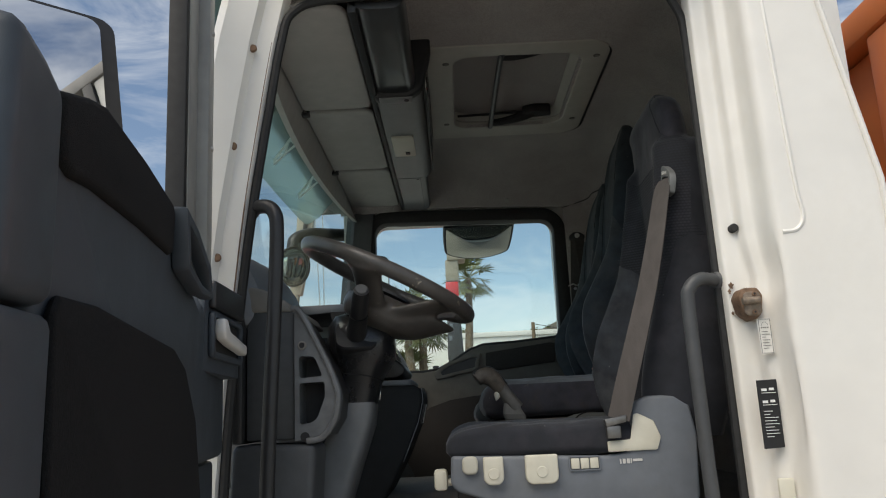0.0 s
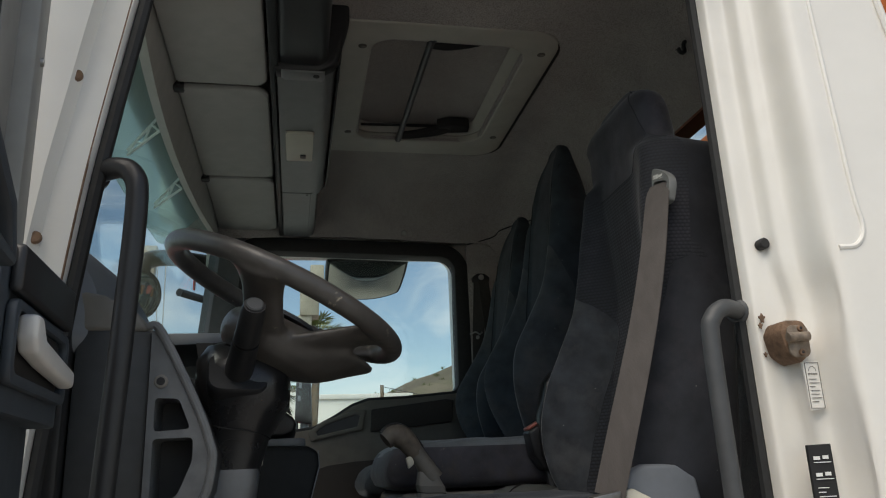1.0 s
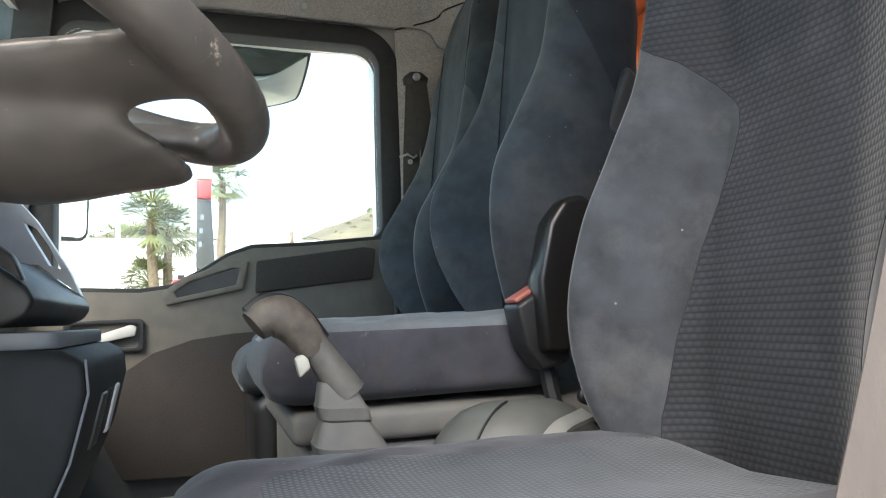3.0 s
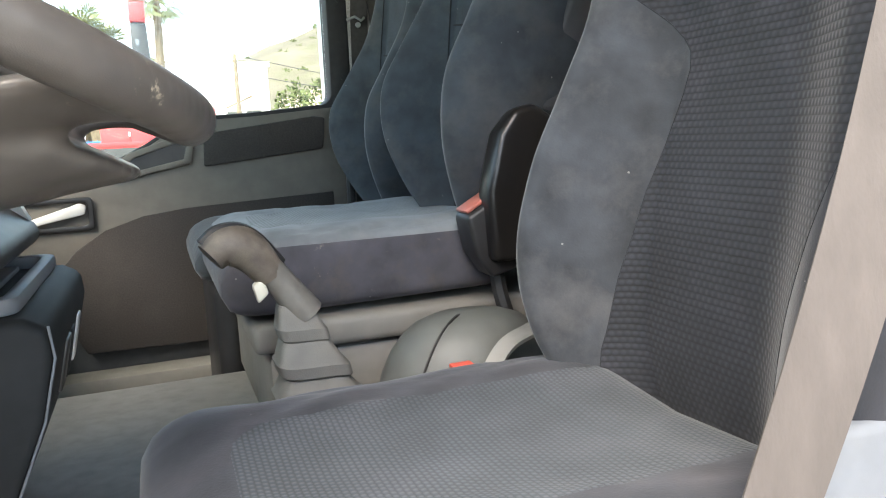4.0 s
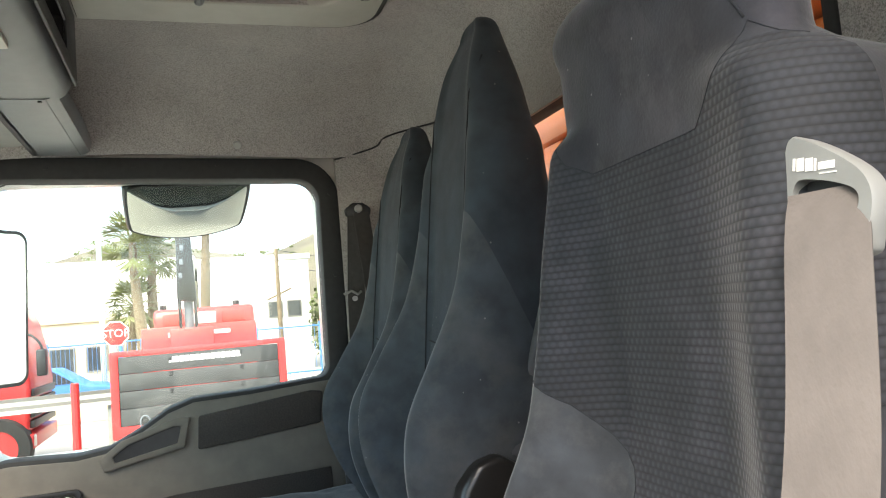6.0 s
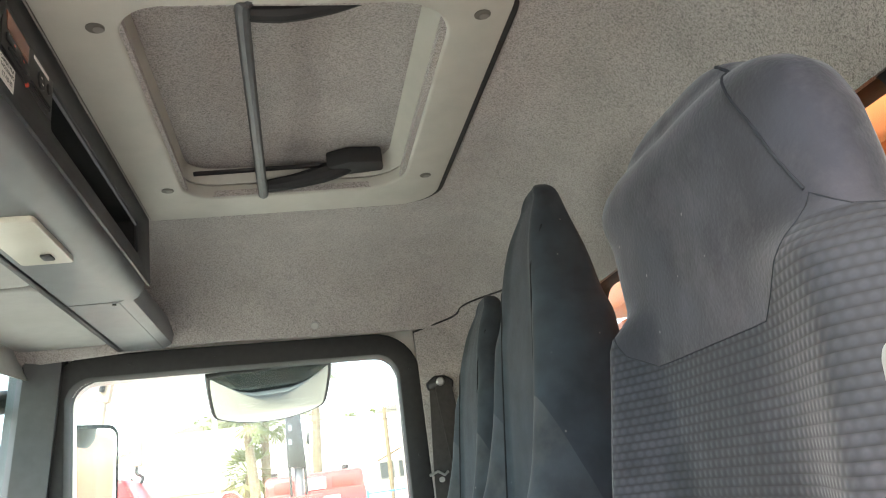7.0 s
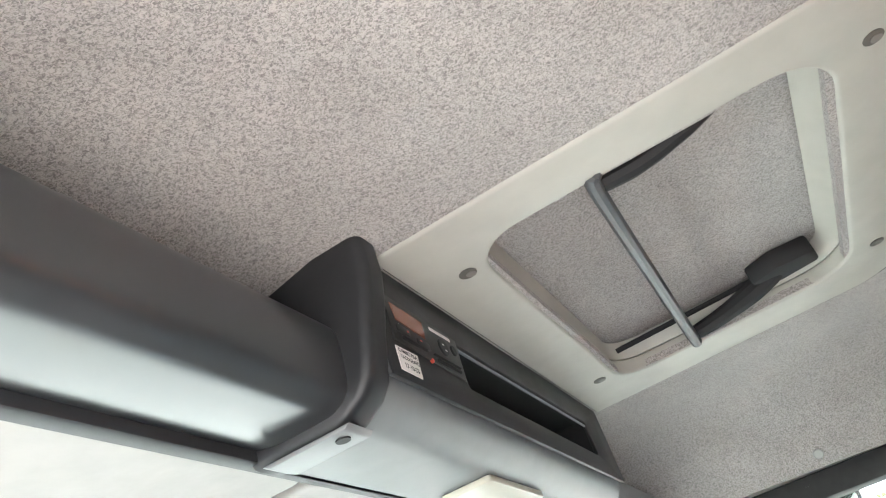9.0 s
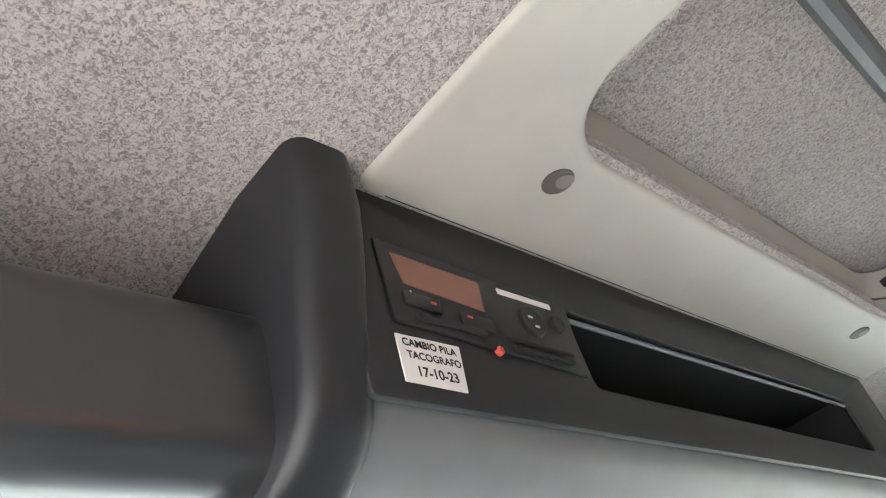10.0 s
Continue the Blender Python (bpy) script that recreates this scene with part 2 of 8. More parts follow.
M_TRIM_BROWN = material("door_carpet_black", (0.0095, 0.010, 0.0105), 0.95, var=0.3, scale=300, bump=0.5, bscale=700, bdist=0.0015, spec=0.2, stain=0.3, stain_color=(0.017, 0.017, 0.017), sscale=9)
M_CARPET = material("passenger_carpet_brown", (0.040, 0.034, 0.031), 0.95, var=0.25, scale=300, bump=0.5, bscale=700, bdist=0.0015, sheen=0.05, stain=0.3, stain_color=(0.075, 0.066, 0.06), sscale=8)
M_SHROUD = material("column_plastic", (0.014, 0.014, 0.015), 0.27, var=0.12, scale=30, bump=0.12, bscale=1300, bdist=0.0004, stain=0.3, stain_color=(0.07, 0.062, 0.055), sscale=9)
M_TRAY = material("glossy_tray_plastic", (0.026, 0.028, 0.030), 0.30, var=0.08, scale=30, bump=0.1, bscale=1500, bdist=0.0004, stain=0.3, stain_color=(0.055, 0.040, 0.034), sscale=5, spec=0.8, coat=0.35)
M_CONSOLE = material("console_plastic", (0.150, 0.156, 0.160), 0.38, var=0.06, scale=30, bump=0.12, bscale=1500, bdist=0.0004)
M_STACK = material("matt_black_dash_plastic", (0.014, 0.016, 0.017), 0.62, var=0.15, scale=40, bump=0.25, bscale=1100, bdist=0.0005, stain=0.3, stain_color=(0.024, 0.025, 0.025), sscale=10, spec=0.28)
M_CONSOLE_DARK = material("console_dark_plastic", (0.017, 0.018, 0.020), 0.45, var=0.12, scale=30, bump=0.15, bscale=1500, bdist=0.0004, stain=0.2, stain_color=(0.05, 0.042, 0.038), sscale=12)
M_HATCH = material("hatch_frame_plastic", (0.44, 0.425, 0.375), 0.5, var=0.05, scale=20, bump=0.1, bscale=1300, bdist=0.0004, stain=0.2, stain_color=(0.36, 0.33, 0.28), sscale=7)
# darker than the frame, to paint shade inside its screw holes
M_HATCHHOLE = material("hatch_hole_shade", (0.11, 0.10, 0.085), 0.6, var=0.1)
M_VISOR = material("visor_vinyl", (0.40, 0.395, 0.375), 0.75, var=0.06, scale=25, bump=0.3, bscale=800, bdist=0.0006, stain=0.25, stain_color=(0.28, 0.24, 0.2), sscale=6)
M_WHITE = material("white_truck_paint", (0.80, 0.775, 0.72), 0.3, var=0.04, scale=8, stain=0.35, stain_color=(0.62, 0.57, 0.48), sscale=2.2, coat=0.3)
M_RUST = material("rusted_steel", (0.20, 0.125, 0.080), 0.7, 0.4, var=0.35, scale=90, bump=0.5, bscale=300)
M_RUBBER = material("rubber_seal", (0.018, 0.018, 0.018), 0.7, var=0.2, scale=60, bump=0.2, bscale=500, bdist=0.001)
M_STRIKER = material("worn_greased_steel", (0.24, 0.19, 0.145), 0.55, 0.5, var=0.35, scale=80, bump=0.4, bscale=300, stain=0.5, stain_color=(0.09, 0.055, 0.035), sscale=60)
M_ANCHOR = material("dull_belt_steel", (0.20, 0.195, 0.185), 0.4, 0.8, var=0.2, scale=60)
M_STEEL = material("steel", (0.55, 0.54, 0.52), 0.35, 1.0, var=0.1, scale=60)
M_GUIDE = material("belt_guide_plastic", (0.16, 0.165, 0.16), 0.45, var=0.05, scale=30, stain=0.2, stain_color=(0.3, 0.29, 0.26), sscale=20)
M_BELT = material("seat_belt_webbing", (0.078, 0.068, 0.062), 0.8, var=0.12, scale=60, bump=0.25, bscale=420, bdist=0.0015, stretch=(1, 1, 0.35), stain=0.3, stain_color=(0.08, 0.073, 0.067), sscale=9)
M_BELT_DARK = material("dark_belt_webbing", (0.055, 0.05, 0.046), 0.8, var=0.15, scale=80, bump=0.5, bscale=420, bdist=0.0015)
M_CREAM = material("cream_lever_plastic", (0.66, 0.63, 0.52), 0.4, var=0.05, scale=30, stain=0.15, stain_color=(0.4, 0.35, 0.27), sscale=14)
M_LEVER = material("gear_lever_plastic", (0.16, 0.152, 0.135), 0.45, var=0.15, scale=40, stain=0.4, stain_color=(0.06, 0.055, 0.05), sscale=25)
M_BOOT = material("boot_rubber", (0.15, 0.145, 0.13), 0.6, var=0.12, scale=30, bump=0.2, bscale=600, stain=0.4, stain_color=(0.21, 0.195, 0.17), sscale=12)
M_HINGE = material("hinge_cover_plastic", (0.011, 0.010, 0.0095), 0.3, var=0.1, scale=30, bump=0.1, bscale=1200, bdist=0.0004, stain=0.3, stain_color=(0.04, 0.035, 0.03), sscale=8)
M_KNOB = material("worn_brown_leather", (0.15, 0.125, 0.10), 0.5, var=0.3, scale=45, bump=0.2, bscale=500, stain=0.6, stain_color=(0.05, 0.042, 0.036), sscale=30)
M_BASE = material("seat_base_plastic", (0.15, 0.165, 0.185), 0.5, var=0.08, scale=30, bump=0.2, bscale=1100, bdist=0.0005, stain=0.3, stain_color=(0.22, 0.22, 0.21), sscale=9)
M_HUMP = material("hump_plastic", (0.105, 0.110, 0.103), 0.5, var=0.1, scale=30, bump=0.2, bscale=1100, bdist=0.0005, stain=0.4, stain_color=(0.2, 0.19, 0.165), sscale=7)
M_FLOOR = material("rubber_floor_mat", (0.20, 0.187, 0.172), 0.6, var=0.15, scale=40, bump=0.3, bscale=500, stain=0.5, stain_color=(0.22, 0.2, 0.175), sscale=5)
M_GLASS = clear_glass("clear_glass", (0.91, 0.972, 0.955))
M_TINT = clear_glass("tinted_sun_shield_acrylic", (0.50, 0.62, 0.61))
milk = M_TINT.node_tree.nodes.new("ShaderNodeBsdfTranslucent")
milk.inputs["Color"].default_value = (0.54, 0.64, 0.64, 1)
haze = M_TINT.node_tree.nodes.new("ShaderNodeMixShader")
haze.inputs[0].default_value = 0.30
out = next(k for k in M_TINT.node_tree.nodes if k.bl_idname == "ShaderNodeOutputMaterial")
M_TINT.node_tree.links.new(out.inputs[0].links[0].from_socket, haze.inputs[1])
M_TINT.node_tree.links.new(milk.outputs[0], haze.inputs[2])
M_TINT.node_tree.links.new(haze.outputs[0], out.inputs[0])
M_STEERCOVER = material("column_cover_plastic", (0.155, 0.160, 0.163), 0.42, var=0.1, scale=30, bump=0.15, bscale=1300, bdist=0.0004, stain=0.3, stain_color=(0.10, 0.095, 0.085), sscale=9)
M_STRIP = material("worn_edge_strip", (0.24, 0.235, 0.22), 0.45, var=0.15, scale=40, stain=0.4, stain_color=(0.12, 0.11, 0.10), sscale=20)
M_LENS = material("lamp_lens_plastic", (0.52, 0.50, 0.42), 0.35, var=0.05, scale=30, stain=0.2, stain_color=(0.36, 0.33, 0.27), sscale=14)
M_BAR = material("dark_grey_bar_plastic", (0.075, 0.078, 0.082), 0.4, var=0.12, scale=40, bump=0.12, bscale=1200, bdist=0.0004)
M_CHEEK = material("light_grey_console_plastic", (0.36, 0.37, 0.38), 0.28, var=0.06, scale=30, stain=0.2, stain_color=(0.22, 0.22, 0.21), sscale=12)
M_POST = material("grey_door_post_paint", (0.30, 0.295, 0.275), 0.45, var=0.1, scale=20, stain=0.35, stain_color=(0.20, 0.185, 0.16), sscale=8)
M_SEAM = material("dark_seam_thread", (0.007, 0.008, 0.010), 0.95, var=0.2)
M_SEAMSOFT = material("blue_grey_seam_thread", (0.012, 0.014, 0.018), 0.95, var=0.3, scale=90)
M_CRANE = material("tan_grey_crane_steel", (0.36, 0.33, 0.26), 0.55, var=0.15, scale=4)
M_MIRROR = mirror_glass("mirror_silver")
M_KERBMIRROR = material("kerb_mirror_glass", (0.44, 0.45, 0.41), 0.03, 1.0, var=0.08, scale=12, stain=0.4, stain_color=(0.38, 0.37, 0.30), sscale=6)
M_RED = material("red_truck_paint", (0.62, 0.035, 0.035), 0.4, var=0.08, scale=6, coat=0.3, stain=0.2, stain_color=(0.4, 0.06, 0.05), sscale=2)
M_REDPLASTIC = material("red_plastic", (0.6, 0.09, 0.06), 0.4, var=0.05)
M_BUCKLE = material("faded_red_plastic", (0.50, 0.16, 0.12), 0.4, var=0.08, scale=60)
M_ORANGE = material("orange_body_paint", (0.62, 0.19, 0.055), 0.45, var=0.1, scale=5, stain=0.4, stain_color=(0.36, 0.13, 0.05), sscale=3)
M_SIGNWHITE = material("white_lettering", (0.82, 0.82, 0.80), 0.5, var=0.02)
M_PAPER = material("paper_label", (0.78, 0.75, 0.72), 0.8, var=0.04, scale=50)
M_INK = material("black_ink", (0.015, 0.015, 0.016), 0.7, var=0.05)
M_LCD = material("unlit_orange_display", (0.24, 0.11, 0.08), 0.25, var=0.05)
M_CONCRETE = material("yard_concrete", (0.36, 0.345, 0.31), 0.9, var=0.12, scale=1.5, bump=0.3, bscale=8, bdist=0.01, stain=0.5, stain_color=(0.24, 0.22, 0.2), sscale=0.25)
M_WALLWHITE = material("rendered_white_wall", (0.78, 0.765, 0.72), 0.9, var=0.05, scale=0.8, stain=0.3, stain_color=(0.6, 0.56, 0.5), sscale=0.2)
M_BEIGE = material("beige_render", (0.58, 0.46, 0.34), 0.9, var=0.06, scale=0.8)
M_HILL = material("dry_scrub_hillside", (0.125, 0.105, 0.075), 1.0, var=0.35, scale=0.08, stain=0.7, stain_color=(0.09, 0.095, 0.045), sscale=0.1)
M_PALM = material("palm_leaf", (0.15, 0.16, 0.06), 0.7, var=0.3, scale=3)
M_BARK = material("palm_bark", (0.17, 0.125, 0.08), 0.95, var=0.3, scale=6, bump=0.6, bscale=12, bdist=0.03)
M_BUSH = material("bush_leaf", (0.085, 0.10, 0.035), 0.8, var=0.4, scale=2)
M_BLUE = material("blue_fence_paint", (0.05, 0.18, 0.45), 0.5, var=0.1, scale=4)
M_WINDOW = material("dark_window_pane", (0.05, 0.055, 0.06), 0.1, var=0.1)
M_ALU = material("grey_sideboard", (0.045, 0.045, 0.045), 0.55, 0.0, var=0.2, scale=3, stain=0.5, stain_color=(0.11, 0.11, 0.105), sscale=2.5)
M_TYRE = material("tyre_rubber", (0.02, 0.02, 0.02), 0.8, var=0.2, scale=20)
M_SILVER = material("silver_plastic", (0.62, 0.61, 0.58), 0.35, var=0.04)

# ---- mesh helpers ----
BASE = {}


def thing(name, loc, label, category, group="", kind=""):
    ob = new(name)
    ob.empty_display_size = 0.05
    ob.location = loc
    BASE[ob] = Vector(loc)
    return tagged(ob, label, category, group, kind)


def finish(name, bm, mat, sharp=35):
    me = bpy.data.meshes.new(name)
    bmesh.ops.recalc_face_normals(bm, faces=bm.faces)
    bm.to_mesh(me)
    bm.free()
    me.polygons.foreach_set("use_smooth", [True] * len(me.polygons))
    me.set_sharp_from_angle(angle=radians(sharp))
    me.materials.append(mat)
    return me


def part(name, bm, mat, parent, label="", sharp=35):
    bmesh.ops.translate(bm, verts=bm.verts, vec=-BASE[parent])
    ob = new(name, finish(name, bm, mat, sharp))
    ob.parent = parent
    BASE[ob] = BASE[parent]
    return tagged(ob, label)


def solid(name, bm, mat, label, category, kind="", group="", sharp=35):
    """A top-level thing of one mesh, with its origin in its midst."""
    mid = sum((v.co for v in bm.verts), Vector()) / len(bm.verts)
    bmesh.ops.translate(bm, verts=bm.verts, vec=-mid)
    ob = new(name, finish(name, bm, mat, sharp))
    ob.location = mid
    BASE[ob] = mid
    return tagged(ob, label, category, group, kind)


def merge(bm, other):
    me = bpy.data.meshes.new("tmp")
    other.to_mesh(me)
    other.free()
    bm.from_mesh(me)
    bpy.data.meshes.remove(me)
    return bm


def bevelled(t, bev, seg=2, angle=30):
    bmesh.ops.recalc_face_normals(t, faces=t.faces)
    if bev > 0:
        es = [e for e in t.edges if len(e.link_faces) == 2 and e.calc_face_angle(0) > radians(angle)]
        bmesh.ops.bevel(t, geom=es, offset=bev, segments=seg, profile=0.5, affect="EDGES", clamp_overlap=True)
    return t


def box(bm, x0, x1, y0, y1, z0, z1, bev=0.004, seg=2, turn=None):
    t = bmesh.new()
    bmesh.ops.create_cube(t, size=1)
    for v in t.verts:
        v.co = Vector(((x0 + x1) / 2 + v.co.x * (x1 - x0), (y0 + y1) / 2 + v.co.y * (y1 - y0), (z0 + z1) / 2 + v.co.z * (z1 - z0)))
    bevelled(t, bev, seg)
    if turn:
        bmesh.ops.transform(t, matrix=turn, verts=t.verts)
    return merge(bm, t)


AX = {"x": (1, 2, 0), "y": (0, 2, 1), "z": (0, 1, 2)}


def put(axis, p, q, r):
    i, j, k = AX[axis]
    v = [0, 0, 0]
    v[i], v[j], v[k] = p, q, r
    return Vector(v)


def prism(bm, pts, axis, a, b, bev=0.004, seg=2, turn=None, angle=30):
    """A flat outline drawn across the axis and pushed from a to b."""
    t = bmesh.new()
    lo = [t.verts.new(put(axis, p, q, a)) for p, q in pts]
    hi = [t.verts.new(put(axis, p, q, b)) for p, q in pts]
    n = len(pts)
    t.faces.new(lo)
    t.faces.new(hi[::-1])
    for i in range(n):
        t.faces.new((lo[i], lo[(i + 1) % n], hi[(i + 1) % n], hi[i]))
    bevelled(t, bev, seg, angle)
    if turn:
        bmesh.ops.transform(t, matrix=turn, verts=t.verts)
    return merge(bm, t)


def loft(bm, rings, cap=True, closed=True):
    t = bmesh.new()
    rows = [[t.verts.new(p) for p in ring] for ring in rings]
    for a, b in zip(rows, rows[1:]):
        n = len(a)
        for i in range(n if closed else n - 1):
            t.faces.new((a[i], a[(i + 1) % n], b[(i + 1) % n], b[i]))
    if cap and closed:
        t.faces.new(rows[0])
        t.faces.new(rows[-1][::-1])
    bmesh.ops.recalc_face_normals(t, faces=t.faces)
    return merge(bm, t)


def smooth_line(pts, n=8, closed=False):
    """Catmull-Rom through the points."""
    pts = [Vector(p) for p in pts]
    out = []
    m = len(pts)
    for i in range(m if closed else m - 1):
        p0 = pts[(i - 1) % m] if closed or i > 0 else pts[0] * 2 - pts[1]
        p1, p2 = pts[i], pts[(i + 1) % m]
        p3 = pts[(i + 2) % m] if closed or i + 2 < m else p2 * 2 - p1
        for k in range(n):
            s = k / n
            out.append(0.5 * ((2 * p1) + (p2 - p0) * s + (2 * p0 - 5 * p1 + 4 * p2 - p3) * s * s + (3 * p1 - p0 - 3 * p2 + p3) * s**3))
    if not closed:
        out.append(pts[-1])
    return out


def tube(bm, pts, r, n=10, closed=False, flat=1.0, up=(0, 0, 1), cap=True):
    """A round or flattened bar along the points; r may change from point to point."""
    pts = [Vector(p) for p in pts]
    m = len(pts)
    rs = r if isinstance(r, (list, tuple)) else [r] * m
    rings = []
    ref = Vector(up)
    for i, p in enumerate(pts):
        a = pts[(i - 1) % m] if closed or i else p
        b = pts[(i + 1) % m] if closed or i < m - 1 else p
        d = (b - a).normalized()
        side = ref - d * ref.dot(d)
        side = side.normalized() if side.length > 1e-4 else d.orthogonal().normalized()
        other = d.cross(side)
        ref = side if not closed else ref
        rings.append([p + (side * math.cos(k * math.tau / n) * flat + other * math.sin(k * math.tau / n)) * rs[i] for k in range(n)])
    if closed:
        rings.append(rings[0])
    loft(bm, rings, cap=not closed and cap)
    if closed:
        bmesh.ops.remove_doubles(bm, verts=bm.verts, dist=1e-6)
    return bm


def disc(bm, c, normal, r, h, n=20, bev=0.0):
    """A short round pin or button."""
    c, d = Vector(c), Vector(normal).normalized()
    s = d.orthogonal().normalized()
    o = d.cross(s)
    ring = lambda rad, k: [c + d * k + (s * math.cos(i * math.tau / n) + o * math.sin(i * math.tau / n)) * rad for i in range(n)]
    rings = [ring(r, 0), ring(r, h - bev), ring(r - bev, h)] if bev else [ring(r, 0), ring(r, h)]
    return loft(bm, rings)


def rrect(x0, x1, y0, y1, r, n=6):
    """Rounded rectangle; r: one radius or four (from the x1 y1 corner, counter-clockwise)."""
    rs = r if isinstance(r, (list, tuple)) else [r] * 4
    out = []
    for (cx, cy, a), q in zip(((x1, y1, 0), (x0, y1, 90), (x0, y0, 180), (x1, y0, 270)), rs):
        sx, sy = (-1 if cx == x1 else 1), (-1 if cy == y1 else 1)
        for k in range(n + 1):
            w = radians(a + 90 * k / n)
            out.append((cx + sx * q + q * math.cos(w), cy + sy * q + q * math.sin(w)))
    return out


def ring_frame(bm, outer, inner, axis, a, b, bev=0.0, seg=2, turn=None):
    """A frame between two outlines of as many points, pushed from a to b."""
    t = bmesh.new()
    n = len(outer)
    grid = [[t.verts.new(put(axis, p, q, k)) for p, q in line] for line, k in ((outer, a), (outer, b), (inner, b), (inner, a))]
    for j in range(4):
        u, v = grid[j], grid[(j + 1) % 4]
        for i in range(n):
            t.faces.new((u[i], u[(i + 1) % n], v[(i + 1) % n], v[i]))
    bevelled(t, bev, seg, 60)
    if turn:
        bmesh.ops.transform(t, matrix=turn, verts=t.verts)
    return merge(bm, t)


def ribbon(bm, pts, sides, width, thick=0.0022):
    """A strap: middle line, the way across it at each point, width and thickness."""
    rings = []
    m = len(pts)
    for i, p in enumerate(pts):
        p = Vector(p)
        d = (Vector(pts[min(i + 1, m - 1)]) - Vector(pts[max(i - 1, 0)])).normalized()
        s = Vector(sides[i])
        s = (s - d * s.dot(d)).normalized()
        nrm = d.cross(s) * thick / 2
        w = s * width / 2
        rings.append([p - w - nrm, p - w * 0.5 - nrm, p + w * 0.5 - nrm, p + w - nrm, p + w + nrm, p + w * 0.5 + nrm, p - w * 0.5 + nrm, p - w + nrm])
    return loft(bm, rings)


def inside(pt, poly):
    x, y = pt
    hit = False
    for (x0, y0), (x1, y1) in zip(poly, poly[1:] + poly[:1]):
        if (y0 > y) != (y1 > y) and x < (x1 - x0) * (y - y0) / (y1 - y0) + x0:
            hit = not hit
    return hit


def cut_out(bm, poly, test, flat=False):
    """Cuts the mesh along an outline drawn in y and z (seen along x; flat: in x and y, seen from above) and returns a second mesh of the faces within it that pass the test."""
    p, q = (0, 1) if flat else (1, 2)
    for (y0, z0), (y1, z1) in zip(poly, poly[1:] + poly[:1]):
        no, co = Vector((0, 0, 0)), Vector((0, 0, 0))
        no[p], no[q] = z1 - z0, -(y1 - y0)
        co[p], co[q] = y0, z0
        if no.length > 1e-6:
            near = [f for f in bm.faces if min(v.co[q] for v in f.verts) < max(z0, z1) + 0.03 and max(v.co[q] for v in f.verts) > min(z0, z1) - 0.03
                    and min(v.co[p] for v in f.verts) < max(y0, y1) + 0.03 and max(v.co[p] for v in f.verts) > min(y0, y1) - 0.03]
            geom = list({e for f in near for e in f.edges} | {v for f in near for v in f.verts}) + near
            bmesh.ops.bisect_plane(bm, geom=geom, dist=1e-5, plane_co=co, plane_no=no)
    other = bm.copy()
    keep = lambda f: inside((f.calc_center_median()[p], f.calc_center_median()[q]), poly) and test(f)
    bmesh.ops.delete(other, geom=[f for f in other.faces if not keep(f)], context="FACES")
    bmesh.ops.delete(bm, geom=[f for f in bm.faces if keep(f)], context="FACES")
    return other


def plate_with_holes(bm, outer, holes, axis, a, b):
    """A flat plate from a to b with openings cut through it."""
    t = bmesh.new()
    for line in [outer] + list(holes):
        vs = [t.verts.new(put(axis, p, q, a)) for p, q in line]
        for i in range(len(vs)):
            t.edges.new((vs[i], vs[(i + 1) % len(vs)]))
    bmesh.ops.triangle_fill(t, use_beauty=True, use_dissolve=False, edges=t.edges[:])
    for f in t.faces[:]:
        c = f.calc_center_median()
        pq = {"x": (c.y, c.z), "y": (c.x, c.z), "z": (c.x, c.y)}[axis]
        if any(inside(pq, h) for h in holes):
            t.faces.remove(f)
    top = bmesh.ops.extrude_face_region(t, geom=t.faces[:])
    shift = Vector(put(axis, 0, 0, b)) - Vector(put(axis, 0, 0, a))
    bmesh.ops.translate(t, vec=shift, verts=[v for v in top["geom"] if isinstance(v, bmesh.types.BMVert)])
    bmesh.ops.recalc_face_normals(t, faces=t.faces)
    return merge(bm, t)


def bars(bm, axis, a, b, rows):
    """Plain bars standing for lines of writing."""
    for p0, p1, q0, q1 in rows:
        prism(bm, [(p0, q0), (p1, q0), (p1, q1), (p0, q1)], axis, a, b, 0)
    return bm

# ---- ground and distance ----
def ground_sheet():
    bm = bmesh.new()
    n = 48
    rings = []
    for r in (0.0, 4, 12, 30, 70, 150, 320, 900, 2500):
        rings.append([Vector((r * math.cos(i * math.tau / n), 20 + r * math.sin(i * math.tau / n), 0)) for i in range(n)])
    loft(bm, rings, cap=False)
    bmesh.ops.remove_doubles(bm, verts=bm.verts, dist=1e-5)
    return solid("ground", bm, M_CONCRETE, "dusty pale concrete yard running out to the hills", "ground", "structure")


CREST_X = [-400, -120, -60, -33, -22, -13, -3, 5, 12, 20, 28, 35, 45, 60, 90, 150, 400]
CREST_Z = [6, 9, 14, 18.5, 23, 26.5, 24, 21, 20.3, 21, 24, 26.8, 31, 35, 30, 16, 6]


def ridge():
    """A ridge of dry hills with an uneven crest."""
    bm = bmesh.new()
    rows = []
    n = 220
    for j in range(14):
        v = j / 13
        row = []
        for i in range(n + 1):
            x = -300 + 600 * (i / n)
            crest = float(np.interp(x, CREST_X, CREST_Z)) + 1.1 * noise.noise((x * 0.09, 1, 0)) + 0.45 * noise.noise((x * 0.4, 2, 0))
            z = crest * math.sin(v * math.pi / 2) ** 0.9 + 2.0 * noise.noise((x * 0.06, v * 5, 3)) * v * (1 - v) * 2
            row.append(Vector((x, 110 + 90 * v + 5 * noise.noise((x * 0.03, v * 3, 8)) * (1 - v), z - 0.3)))
        rows.append(row)
    loft(bm, rows, cap=False, closed=False)
    return solid("hill", bm, M_HILL, "dry brown scrub-covered hills behind the yard", "hill", "structure")


